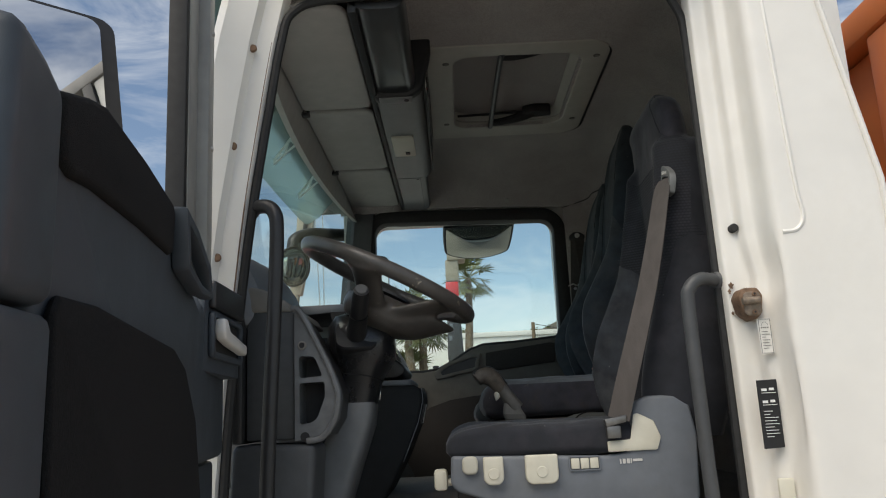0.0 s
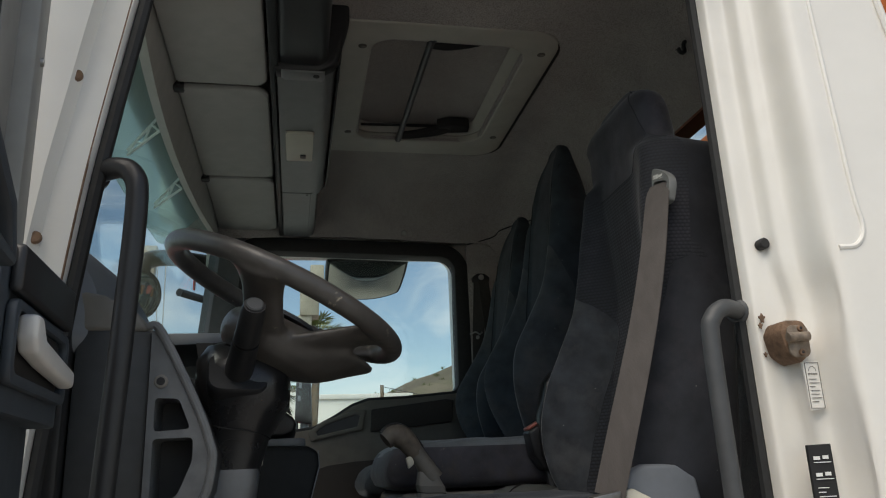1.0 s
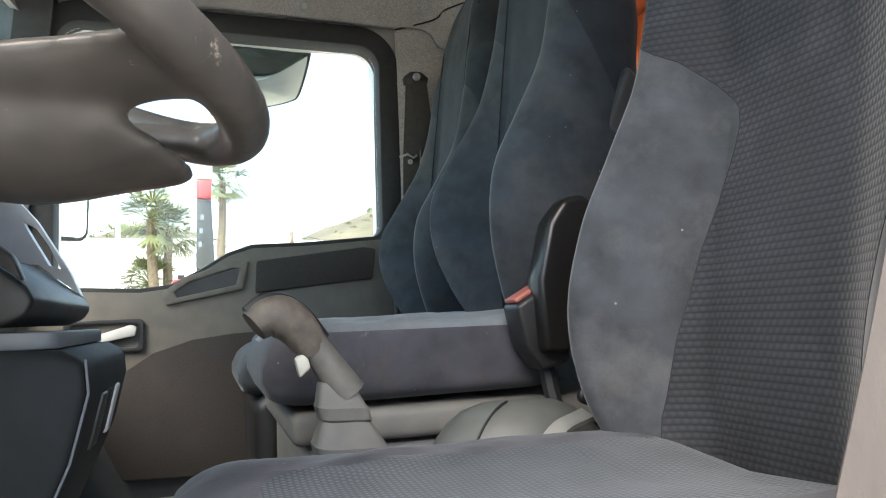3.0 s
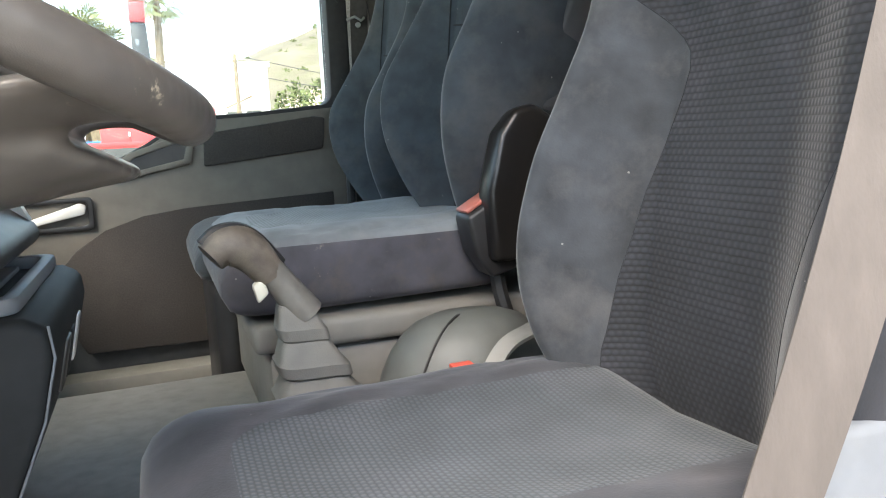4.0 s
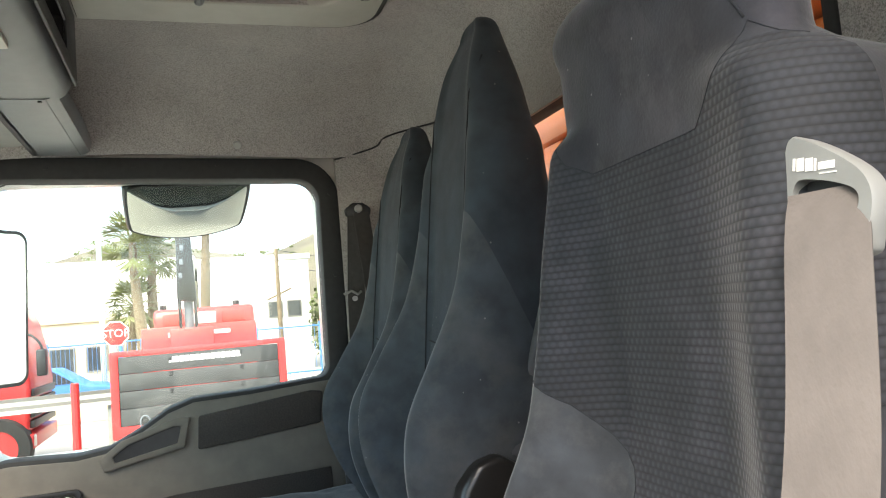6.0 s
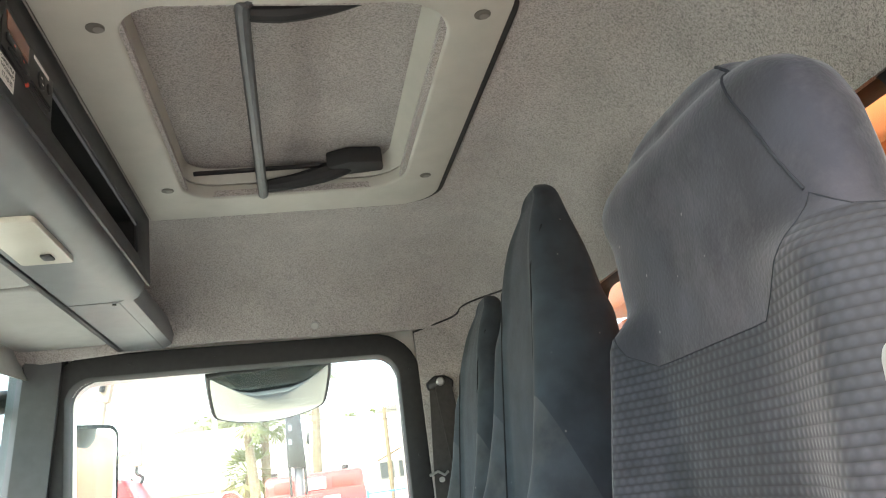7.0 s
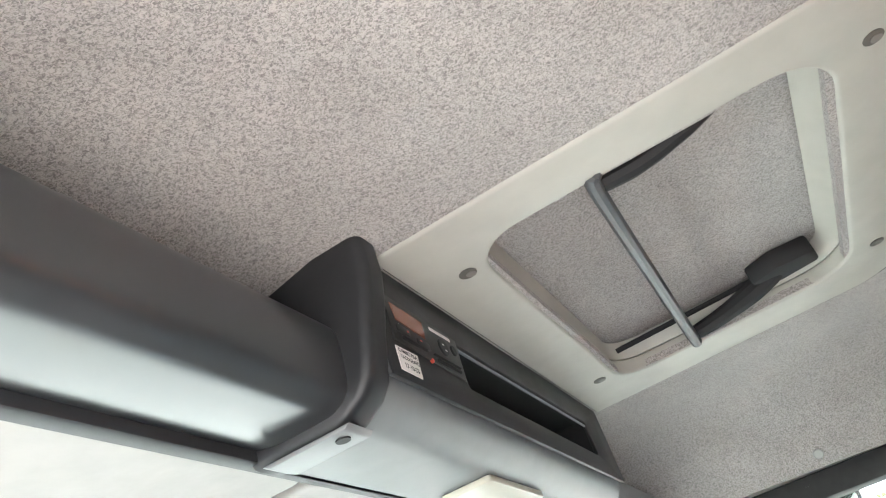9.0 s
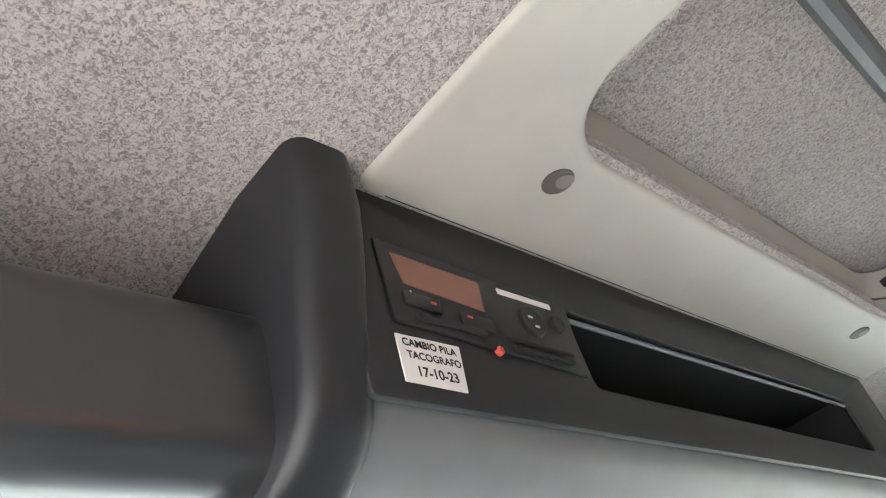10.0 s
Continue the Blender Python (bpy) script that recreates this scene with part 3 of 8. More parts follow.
def scrub():
    """Low bushes scattered over the hillside."""
    rnd = random.Random(9)
    verts, faces = [], []
    for k in range(260):
        v = rnd.uniform(0.25, 0.98)
        x = rnd.uniform(-70, 90)
        crest = float(np.interp(x, CREST_X, CREST_Z))
        c = Vector((x, 108 + 90 * v, crest * math.sin(v * math.pi / 2) ** 0.9 - 0.2))
        r = rnd.uniform(0.35, 0.9)
        for j in range(14):
            d = Vector((rnd.gauss(0, 1), rnd.gauss(0, 0.5), abs(rnd.gauss(0, 0.8)))) * r * 0.6
            s = r * rnd.uniform(0.25, 0.5)
            n = len(verts)
            a = rnd.uniform(0, 3)
            verts += [c + d + Vector((s * math.cos(a), 0, s * math.sin(a))), c + d + Vector((-s * math.sin(a), 0.1, s * math.cos(a))), c + d - Vector((s * math.cos(a), 0, s * math.sin(a)))]
            faces.append((n, n + 1, n + 2))
    me = bpy.data.meshes.new("scrub")
    me.from_pydata([tuple(v) for v in verts], [], faces)
    me.materials.append(M_BUSH)
    tagged(new("scrub", me), "dark green scrub dotted over the dry hillside", "scrub", kind="stuff")


ground_sheet()
ridge()
scrub()


def palm(x, y, h, seed, crown=1.3):
    rnd = random.Random(seed)
    ob = thing("palm_tree", (x, y, 0), "tall fan palm with a ragged crown and shaggy trunk", "palm tree", "palms by the fence")
    bm = bmesh.new()
    pts = [(x + 0.12 * math.sin(k * 0.4 + seed), y, h * k / 10) for k in range(11)]
    tube(bm, pts, [0.26 - 0.012 * k for k in range(11)], 9)
    part("trunk", bm, M_BARK, ob)
    bm = bmesh.new()
    for k in range(46):
        a, el = rnd.uniform(0, math.tau), rnd.uniform(-0.9, 1.3)
        d = Vector((math.cos(a) * math.cos(el), math.sin(a) * math.cos(el), math.sin(el)))
        root = Vector((pts[-1][0], y, h))
        stem = root + d * crown * rnd.uniform(0.45, 0.75)
        tube(bm, [root, stem], 0.018, 3)
        side = d.cross(Vector((0, 0, 1))).normalized()
        for f in range(9):
            w = (f - 4) / 4
            tip = stem + (d * math.cos(w * 1.2) + side * math.sin(w * 1.2)) * crown * 0.55 - Vector((0, 0, 0.16 * rnd.random() + 0.1 * abs(w)))
            off = (side * math.cos(w * 1.2) - d * math.sin(w * 1.2)) * 0.045
            mid = stem.lerp(tip, 0.5)
            t = [bm.verts.new(q) for q in (stem, mid + off, tip, mid - off)]
            bm.faces.new(t)
    part("crown", bm, M_PALM, ob)
    return ob


palm(-1.75, 30, 5.6, 1)
palm(-1.2, 30.6, 5.2, 2, 1.2)
palm(-2.05, 31, 3.3, 3, 1.2)
palm(0.65, 33, 7.6, 4, 1.2)
palm(-3.6, 44, 6.0, 6, 1.3)


def bush(x, y, r, h, seed):
    rnd = random.Random(seed)
    ob = thing("bush", (x, y, 0), "dense yellow-green bush beside the white building", "bush", "bushes")
    bm = bmesh.new()
    for k in range(5):
        a = k * 1.3
        tube(bm, [(x, y, 0), (x + 0.3 * r * math.cos(a), y + 0.3 * r * math.sin(a), h * 0.6)], [0.06, 0.02], 5)
    part("trunk", bm, M_BARK, ob)
    bm = bmesh.new()
    for k in range(1100):
        d = Vector((rnd.gauss(0, 1), rnd.gauss(0, 1), rnd.gauss(0, 1))).normalized() * rnd.uniform(0.55, 1) ** 0.5
        c = Vector((x + d.x * r, y + d.y * r, h * 0.5 + d.z * h * 0.5)) + noise.noise_vector(d * 3) * 0.3
        s = rnd.uniform(0.07, 0.16)
        u = Vector((rnd.gauss(0, 1), rnd.gauss(0, 1), rnd.gauss(0, 1))).normalized()
        w = u.orthogonal().normalized()
        bm.faces.new([bm.verts.new(c + q) for q in (u * s, w * s * 0.6, -u * s, -w * s * 0.6)])
    part("crown", bm, M_BUSH, ob)


bush(6.4, 36, 1.2, 4.4, 1)
bush(8.0, 37, 1.5, 4.8, 2)
bush(10.0, 38, 1.5, 4.3, 3)


def building(x0, x1, y0, y1, h, mat, label, windows, roof=0.25):
    ob = thing("building", ((x0 + x1) / 2, (y0 + y1) / 2, 0), label, "building", "", "")
    bm = bmesh.new()
    box(bm, x0, x1, y0, y1, 0, h, 0.03)
    part("wall", bm, mat, ob)
    bm = bmesh.new()
    ring_frame(bm, rrect(x0 - 0.1, x1 + 0.1, y0 - 0.1, y1 + 0.1, 0.02, 1), rrect(x0 + 0.3, x1 - 0.3, y0 + 0.3, y1 - 0.3, 0.02, 1), "z", h + 0.004, h + roof, 0.02)
    part("roof", bm, mat, ob)
    for wx0, wx1, wz0, wz1 in windows:
        bm = bmesh.new()
        ring_frame(bm, rrect(wx0 - 0.06, wx1 + 0.06, wz0 - 0.06, wz1 + 0.06, 0.01, 1), rrect(wx0, wx1, wz0, wz1, 0.01, 1), "y", y0 - 0.05, y0 - 0.004, 0.005)
        w = part("window", bm, M_TRIM, ob)
        bm = bmesh.new()
        box(bm, wx0, wx1, y0 - 0.025, y0 - 0.005, wz0, wz1, 0)
        part("pane", bm, M_WINDOW, w)


building(-7.5, 0.2, 40, 52, 5.7, M_WALLWHITE, "plain white industrial hall with a flat roof", [(-5.8, -5.0, 1.0, 2.0), (-4.4, -3.2, 1.0, 2.0)])
building(0.4, 5.6, 38, 50, 5.35, M_WALLWHITE, "bright white rendered warehouse with small windows", [(3.6, 4.2, 2.6, 3.3), (4.5, 5.1, 2.6, 3.3), (1.0, 2.2, 0.9, 1.9)])
building(-5.6, -2.9, 33, 38, 2.9, M_BEIGE, "low beige house with a flat roof", [(-5.2, -4.4, 1.0, 1.9), (-3.9, -3.2, 1.0, 1.9)])
building(-30, -10, 60, 75, 6.0, M_WALLWHITE, "long pale factory hall far off", [(-28 + 3 * k, -26.4 + 3 * k, 1.5, 3.0) for k in range(6)])
building(9.5, 20, 48, 60, 4.6, M_BEIGE, "low sand-coloured building beyond the bushes", [(10.5 + 2 * k, 11.5 + 2 * k, 1.2, 2.4) for k in range(4)])


def stop_sign(x, y, z):
    ob = thing("stop_sign", (x, y, 0), "red octagonal stop sign on a grey post", "road sign")
    bm = bmesh.new()
    tube(bm, [(x, y + 0.03, 0), (x, y + 0.03, z + 0.25)], 0.03, 8)
    part("post", bm, M_STEEL, ob)
    r = 0.33
    octo = [(x + r * math.cos(radians(22.5 + 45 * k)), z + r * math.sin(radians(22.5 + 45 * k))) for k in range(8)]
    bm = bmesh.new()
    prism(bm, octo, "y", y - 0.01, y, 0.002)
    plate = part("plate", bm, M_SIGNWHITE, ob)
    bm = bmesh.new()
    prism(bm, [(x + (a - x) * 0.92, z + (b - z) * 0.92) for a, b in octo], "y", y - 0.014, y - 0.0101, 0)
    part("face", bm, M_RED, plate)
    words("STOP", (x, y - 0.0145, z), 0.27, pose(0, 0, 0, 90, 0, 0), M_SIGNWHITE, plate)


def words(text, at, size, turn, mat, parent):
    """Raised lettering in the built-in font, centred on a place."""
    cu = bpy.data.curves.new("lettering", "FONT")
    cu.body, cu.size, cu.extrude = text, size, size * 0.004
    cu.offset = size * 0.022 if size < 0.02 else 0.0
    cu.align_x, cu.align_y = "CENTER", "CENTER"
    cu.materials.append(mat)
    ob = new("lettering", cu)
    ob.parent = parent
    ob.matrix_basis = Matrix.Translation(Vector(at) - BASE[parent]) @ turn
    BASE[ob] = BASE[parent]
    return ob


stop_sign(-1.76, 20.8, 2.26)


def fence(x0, x1, y, step):
    ob = thing("fence", (x0, y, 0), "blue painted steel mesh fence on a low kerb wall", "fence")
    n = int((x1 - x0) / step)
    for k in range(n + 1):
        bm = bmesh.new()
        x = x0 + k * step
        box(bm, x - 0.04, x + 0.04, y - 0.04, y + 0.04, 0, 2.15, 0.005)
        part("post", bm, M_BLUE, ob)
    for z in (0.75, 2.05):
        bm = bmesh.new()
        tube(bm, [(x0, y, z), (x1, y, z)], 0.022, 6)
        part("rail", bm, M_BLUE, ob)
    bm = bmesh.new()
    m = int((x1 - x0) / 0.11)
    for k in range(m):
        tube(bm, [(x0 + 0.11 * k, y, 0.5), (x0 + 0.11 * k, y, 2.1)], 0.007, 4)
    tagged(part("bar", bm, M_BLUE, ob), kind="stuff")
    bm = bmesh.new()
    box(bm, x0, x1, y - 0.12, y + 0.12, 0, 0.5, 0.02)
    part("kerb_wall", bm, M_BEIGE, ob)


fence(-9, 9, 22.5, 1.8)


def pole(x, y, h, name, label, arm=True):
    ob = thing(name, (x, y, 0), label, "utility pole" if arm else "street lamp")
    bm = bmesh.new()
    tube(bm, [(x, y, 0), (x, y, h)], [0.10, 0.07], 8)
    part("pole", bm, M_BARK if arm else M_STEEL, ob)
    bm = bmesh.new()
    if arm:
        tube(bm, [(x - 0.45, y, h * 0.62), (x + 0.5, y, h * 0.70)], 0.035, 6)
        part("cross_arm", bm, M_BARK, ob)
    else:
        tube(bm, [(x, y, h), (x + 0.3, y, h + 0.1)], 0.04, 6)
        part("arm", bm, M_STEEL, ob)


pole(3.15, 29, 5.0, "utility_pole", "weathered wooden utility pole with a short arm")
pole(-2.6, 26, 6.4, "street_lamp", "pale slender lamp post by the fence", False)
bm = bmesh.new()
for zz in (5.5, 4.9):
    tube(bm, [(3.15, 29, zz - 0.55), (7.5, 33, zz - 1.0), (14, 38, zz - 0.4)], 0.012, 4)
solid("power_cable", bm, M_BLACK, "thin dark overhead cables from the pole", "cable")


def wheel_parts(ob, x, y, z, r, w, axis="y"):
    n = Vector((0, 1, 0)) if axis == "y" else Vector((1, 0, 0))
    bm = bmesh.new()
    prof = [(0.62, 0.0), (0.97, 0.0), (1.0, 0.12), (1.0, 0.88), (0.97, 1.0), (0.62, 1.0)]
    rings = []
    s = Vector((0, 0, 1))
    o = n.cross(s)
    for k in range(24):
        d = s * math.cos(k * math.tau / 24) + o * math.sin(k * math.tau / 24)
        rings.append([Vector((x, y, z)) + d * r * a + n * w * (b - 0.5) for a, b in prof])
    rings.append(rings[0])
    loft(bm, rings, cap=False)
    wh = part("wheel", bm, M_TYRE, ob)
    bm = bmesh.new()
    disc(bm, Vector((x, y, z)) - n * w * 0.4, n, r * 0.62, w * 0.8, 20, 0.02)
    part("rim", bm, M_RED, wh)


def crane_truck():
    """Tipper lorry parked tail on, with a loading crane folded upright behind its cab."""
    ob = thing("crane_truck", (0.17, 12.5, 0), "red crane lorry with grey drop-side tailboard", "truck")
    x0, x1, y0 = -0.95, 1.30, 10.8
    bm = bmesh.new()
    box(bm, x0 + 0.2, x1 - 0.2, y0, 17.0, 0.72, 0.95, 0.01)
    part("chassis", bm, M_RED, ob)
    bm = bmesh.new()
    box(bm, x0, x1, y0 + 0.03, 15.6, 0.96, 1.08, 0.01)
    part("load_bed", bm, M_ALU, ob)
    bm = bmesh.new()
    ring_frame(bm, rrect(x0, x1, 0.80, 1.93, 0.02, 1), rrect(x0 + 0.10, x1 - 0.10, 0.96, 1.86, 0.01, 1), "y", y0 - 0.06, y0, 0.005)
    tail = part("tailboard", bm, M_RED, ob)
    for k in range(4):
        bm = bmesh.new()
        box(bm, x0 + 0.105, x1 - 0.105, y0 - 0.05, y0 - 0.02, 0.965 + 0.224 * k, 0.965 + 0.224 * k + 0.216, 0.006)
        part("plank", bm, M_ALU, tail)
    bm = bmesh.new()
    bars(bm, "y", y0 - 0.056, y0 - 0.0505, [(-0.22 + 0.066 * k, -0.165 + 0.066 * k, 1.735, 1.81) for k in range(14)])
    part("lettering", bm, M_SIGNWHITE, tail, "white lettering drawn as plain bars")
    for s in (x0, x1 - 0.08):
        bm = bmesh.new()
        box(bm, s, s + 0.08, y0, 15.5, 1.085, 1.80, 0.01)
        part("side_board", bm, M_ALU, ob)
    bm = bmesh.new()
    box(bm, -0.82, 1.25, 15.1, 15.25, 1.1, 2.25, 0.02)
    part("headboard", bm, M_RED, ob)
    bm = bmesh.new()
    prism(bm, [(15.7, 0.9), (17.7, 0.9), (17.75, 1.8), (17.45, 2.58), (15.8, 2.60), (15.7, 2.45)], "x", -0.62, 1.27, 0.08, 3)
    cab = part("cab", bm, M_RED, ob)
    for k in range(3):
        bm = bmesh.new()
        box(bm, -0.45 + 0.55 * k, -0.02 + 0.55 * k, 15.66, 15.695, 2.28, 2.50, 0.01)
        part("rear_panel", bm, M_RED if k != 1 else M_SIGNWHITE, cab)
    for bx in (-0.45, 0.95):
        bm = bmesh.new()
        tube(bm, [(bx, 16.2, 2.58), (bx, 16.2, 2.70)], 0.07, 12)
        part("beacon", bm, M_CONSOLE_DARK, cab)
    bm = bmesh.new()
    box(bm, -0.35, 0.763, 15.075, 15.098, 2.06, 2.14, 0)
    part("sign_board", bm, M_SIGNWHITE, ob, "white lettering drawn as a plain bar")
    bm = bmesh.new()
    box(bm, -0.3, 0.45, 14.45, 15.05, 1.1, 2.2, 0.03)
    base = part("crane_base", bm, M_RED, ob)
    bm = bmesh.new()
    tube(bm, [(0.04, 14.7, 2.15), (0.04, 14.7, 2.95)], 0.085, 12)
    col = part("crane_column", bm, M_BASE, base)
    bm = bmesh.new()
    prism(bm, [(-0.15, 2.72), (0.12, 2.66), (0.19, 2.72), (0.175, 3.0), (0.135, 3.97), (-0.122, 3.99), (-0.14, 3.05)], "y", 14.5, 14.85, 0.02)
    part("boom", bm, M_BLACK, base)
    bm = bmesh.new()
    box(bm, -0.13, 0.14, 14.45, 14.9, 3.995, 4.33, 0.03)
    part("boom_head", bm, M_RED, base)
    bm = bmesh.new()
    box(bm, -0.12, 0.16, 14.45, 14.9, 4.34, 4.80, 0.03)
    box(bm, -0.08, 0.30, 14.4, 14.9, 4.78, 5.5, 0.03)
    box(bm, 0.12, 0.40, 14.45, 14.85, 5.4, 5.85, 0.03)
    part("knuckle", bm, M_CRANE, base)
    for k in (-0.11, 0.16):
        bm = bmesh.new()
        tube(bm, [(k, 14.6, 2.15), (k, 14.6, 2.75)], 0.03, 8)
        part("ram", bm, M_CONSOLE_DARK, base)
    for k in range(3):
        bm = bmesh.new()
        box(bm, -0.10 + 0.02 * k, -0.04 + 0.02 * k, 14.485, 14.499, 3.1 + 0.25 * k, 3.2 + 0.25 * k, 0.004)
        part("valve", bm, M_BASE, base)
    for k in (x0 + 0.72, x1 - 0.62):
        for z in (1.10, 1.33, 1.56, 1.76):
            bm = bmesh.new()
            box(bm, k, k + 0.05, y0 - 0.058, y0 - 0.0505, z, z + 0.06, 0.004)
            part("hinge", bm, M_BLACK, tail)
    bm = bmesh.new()
    tube(bm, [(-0.55 + 0.06 * math.cos(a), y0 - 0.065, 0.99 + 0.09 * math.sin(a)) for a in (i * math.tau / 14 for i in range(14))], 0.012, 6, closed=True, up=(0, 1, 0))
    part("latch_ring", bm, M_BASE, tail)
    for wx in (x0 + 0.3, x1 - 0.3):
        for wy in (12.4, 16.6):
            wheel_parts(ob, wx, wy, 0.5, 0.5, 0.45, "x")
    for k, s in enumerate((x0 + 0.05, x1 - 0.2)):
        bm = bmesh.new()
        box(bm, s, s + 0.16, y0 - 0.08, y0 - 0.005, 0.6, 0.78, 0.01)
        part("tail_light", bm, M_REDPLASTIC, ob)


crane_truck()


def parked_lorry():
    """A red tractor unit parked side on."""
    ob = thing("red_lorry", (-4.15, 15.0, 0), "red lorry cab parked beyond the yard posts", "truck")
    bm = bmesh.new()
    prism(bm, [(-5.9, 0.7), (-2.52, 0.7), (-2.47, 1.5), (-2.52, 1.95), (-2.66, 2.55), (-2.80, 2.85), (-5.9, 2.9)], "y", 14.0, 16.2, 0.08, 3)
    cab = part("cab", bm, M_RED, ob)
    bm = bmesh.new()
    prism(bm, [(-4.7, 1.7), (-2.75, 1.7), (-2.85, 2.4), (-4.7, 2.5)], "y", 13.985, 13.998, 0)
    part("window", bm, M_WINDOW, cab)
    bm = bmesh.new()
    box(bm, -2.32, -2.17, 13.7, 13.9, 1.62, 2.05, 0.03)
    part("mirror", bm, M_BLACK, cab)
    bm = bmesh.new()
    box(bm, -6.1, -2.44, 13.95, 16.25, 0.45, 0.69, 0.03)
    part("bumper", bm, M_RED, ob)
    for k in range(4):
        bm = bmesh.new()
        box(bm, -2.52 + 0.012 * k, -2.44 + 0.004 * k, 14.1, 16.1, 0.78 + 0.17 * k, 0.90 + 0.17 * k, 0.01)
        part("grille_bar", bm, M_BLACK, cab)
    bm = bmesh.new()
    box(bm, -2.56, -2.43, 13.985, 14.2, 0.48, 0.68, 0.03)
    part("headlight", bm, M_SILVER, ob)
    bm = bmesh.new()
    tube(bm, smooth_line([(-2.62, 13.98, 2.30), (-2.40, 13.85, 2.28), (-2.25, 13.8, 2.1), (-2.25, 13.8, 1.9)], 5), 0.02, 8)
    part("mirror_arm", bm, M_BLACK, cab)
    for wx in (-2.95, -5.2):
        wheel_parts(ob, wx, 14.0, 0.5, 0.5, 0.35, "y")


parked_lorry()


def parked_car(x, y):
    ob = thing("parked_car", (x, y, 0), "dark blue car parked behind the fence", "car")
    bm = bmesh.new()
    prism(bm, [(x - 2.1, 0.35), (x + 2.1, 0.35), (x + 2.1, 0.8), (x + 1.2, 0.95), (x + 0.5, 1.42), (x - 1.0, 1.45), (x - 1.9, 0.95), (x - 2.1, 0.9)], "y", y, y + 1.7, 0.08, 3)
    body = part("body", bm, M_BLUE, ob)
    bm = bmesh.new()
    prism(bm, [(x - 1.5, 0.98), (x + 1.0, 0.98), (x + 0.45, 1.36), (x - 0.95, 1.38)], "y", y - 0.01, y - 0.002, 0)
    part("window", bm, M_WINDOW, body)
    for wx in (-1.35, 1.35):
        wheel_parts(ob, x + wx, y + 0.15, 0.33, 0.33, 0.2)


parked_car(-4.2, 24.2)
for px in (-2.75, -1.62):
    bm = bmesh.new()
    tube(bm, [(px, 12.6, 0), (px, 12.6, 1.48)], 0.06, 10)
    disc(bm, (px, 12.6, 1.48), (0, 0, 1), 0.06, 0.02, 12, 0.01)
    solid("bollard", bm, M_RED, "red painted steel post in the yard", "bollard", group="yard bollards")
rail = thing("guard_rail", (-2.6, 13.1, 0), "grey steel guard rail on short posts", "guard rail")
bm = prism(bmesh.new(), [(13.02, 1.10), (13.06, 1.16), (13.03, 1.22), (13.06, 1.28), (13.02, 1.34), (13.05, 1.34), (13.09, 1.28), (13.06, 1.22), (13.09, 1.16), (13.05, 1.10)], "x", -5.0, -1.05, 0.0)
part("beam", bm, M_POST, rail)
for px in (-4.6, -2.9, -1.2):
    bm = box(bmesh.new(), px - 0.04, px + 0.04, 13.10, 13.18, 0, 1.3, 0.008)
    part("post", bm, M_POST, rail)

# hook of a second crane, hanging on its ropes beyond the lorry
hook = thing("crane_hook", (-2.85, 15.2, 2.9), "steel crane hook block hanging on thin ropes", "crane hook")
for dx in (-0.10, 0.08):
    bm = tube(bmesh.new(), [(-2.90 + dx, 15.2, 6.2), (-2.84 + dx * 0.4, 15.2, 3.62)], 0.012, 6)
    part("rope", bm, M_STEEL, hook)
bm = box(bmesh.new(), -2.93, -2.74, 15.13, 15.27, 3.10, 3.62, 0.03)
part("block", bm, M_CRANE, hook)
bm = tube(bmesh.new(), smooth_line([(-2.84, 15.2, 3.10), (-2.84, 15.2, 2.98), (-2.74, 15.2, 2.90), (-2.80, 15.2, 2.78), (-2.92, 15.2, 2.82), (-2.93, 15.2, 2.90)], 5), 0.03, 8)
part("hook", bm, M_BLACK, hook)
jib = thing("crane_jib", (-3.35, 15.2, 4.4), "folded tan-grey jib of a second crane", "crane jib")
bm = prism(bmesh.new(), [(-3.55, 4.35), (-3.30, 4.30), (-3.05, 5.6), (-3.0, 6.4), (-3.35, 6.4), (-3.42, 5.4)], "y", 15.1, 15.35, 0.02)
part("arm", bm, M_CRANE, jib)
bm = tube(bmesh.new(), [(-3.40, 15.05, 4.5), (-3.15, 15.05, 6.0)], 0.05, 8)
part("ram", bm, M_BLACK, jib)
bm = tube(bmesh.new(), [(-3.42, 15.2, 4.4), (-3.95, 15.22, 0.9)], [0.10, 0.14], 8)
part("column", bm, M_CRANE, jib)

# ---- own vehicle behind the cab ----
body = thing("load_body", (1.9, 0.97, 1.05), "weathered orange steel load body behind the cab", "truck body")
for yy in (0.02, 1.94):
    bm = box(bmesh.new(), 1.12, 4.2, yy - 0.04, yy + 0.04, 1.05, 2.50, 0.01)
    part("side_board", bm, M_ORANGE, body)
bm = box(bmesh.new(), 1.12, 1.18, 0.064, 1.896, 1.05, 2.505, 0.01)
part("bulkhead", bm, M_ORANGE, body)
for yy in (0.25, 0.61, 0.97, 1.33, 1.69):
    bm = prism(bmesh.new(), [(1.07, yy - 0.05), (1.1195, yy - 0.075), (1.1195, yy + 0.075), (1.07, yy + 0.05)], "z", 1.05, 2.505, 0.006)
    part("stiffener", bm, M_ORANGE, body)
bm = box(bmesh.new(), 1.06, 1.2, -0.02, 1.98, 2.51, 2.60, 0.015)
part("top_rail", bm, M_ORANGE, body)
bm = bmesh.new()
box(bm, -0.7, 6.0, 0.5, 0.6, 0.72, 0.95, 0.01)
box(bm, -0.7, 6.0, 1.35, 1.45, 0.72, 0.95, 0.01)
for k in range(5):
    box(bm, -0.5 + 1.5 * k, -0.4 + 1.5 * k, 0.6, 1.35, 0.76, 0.9, 0.01)
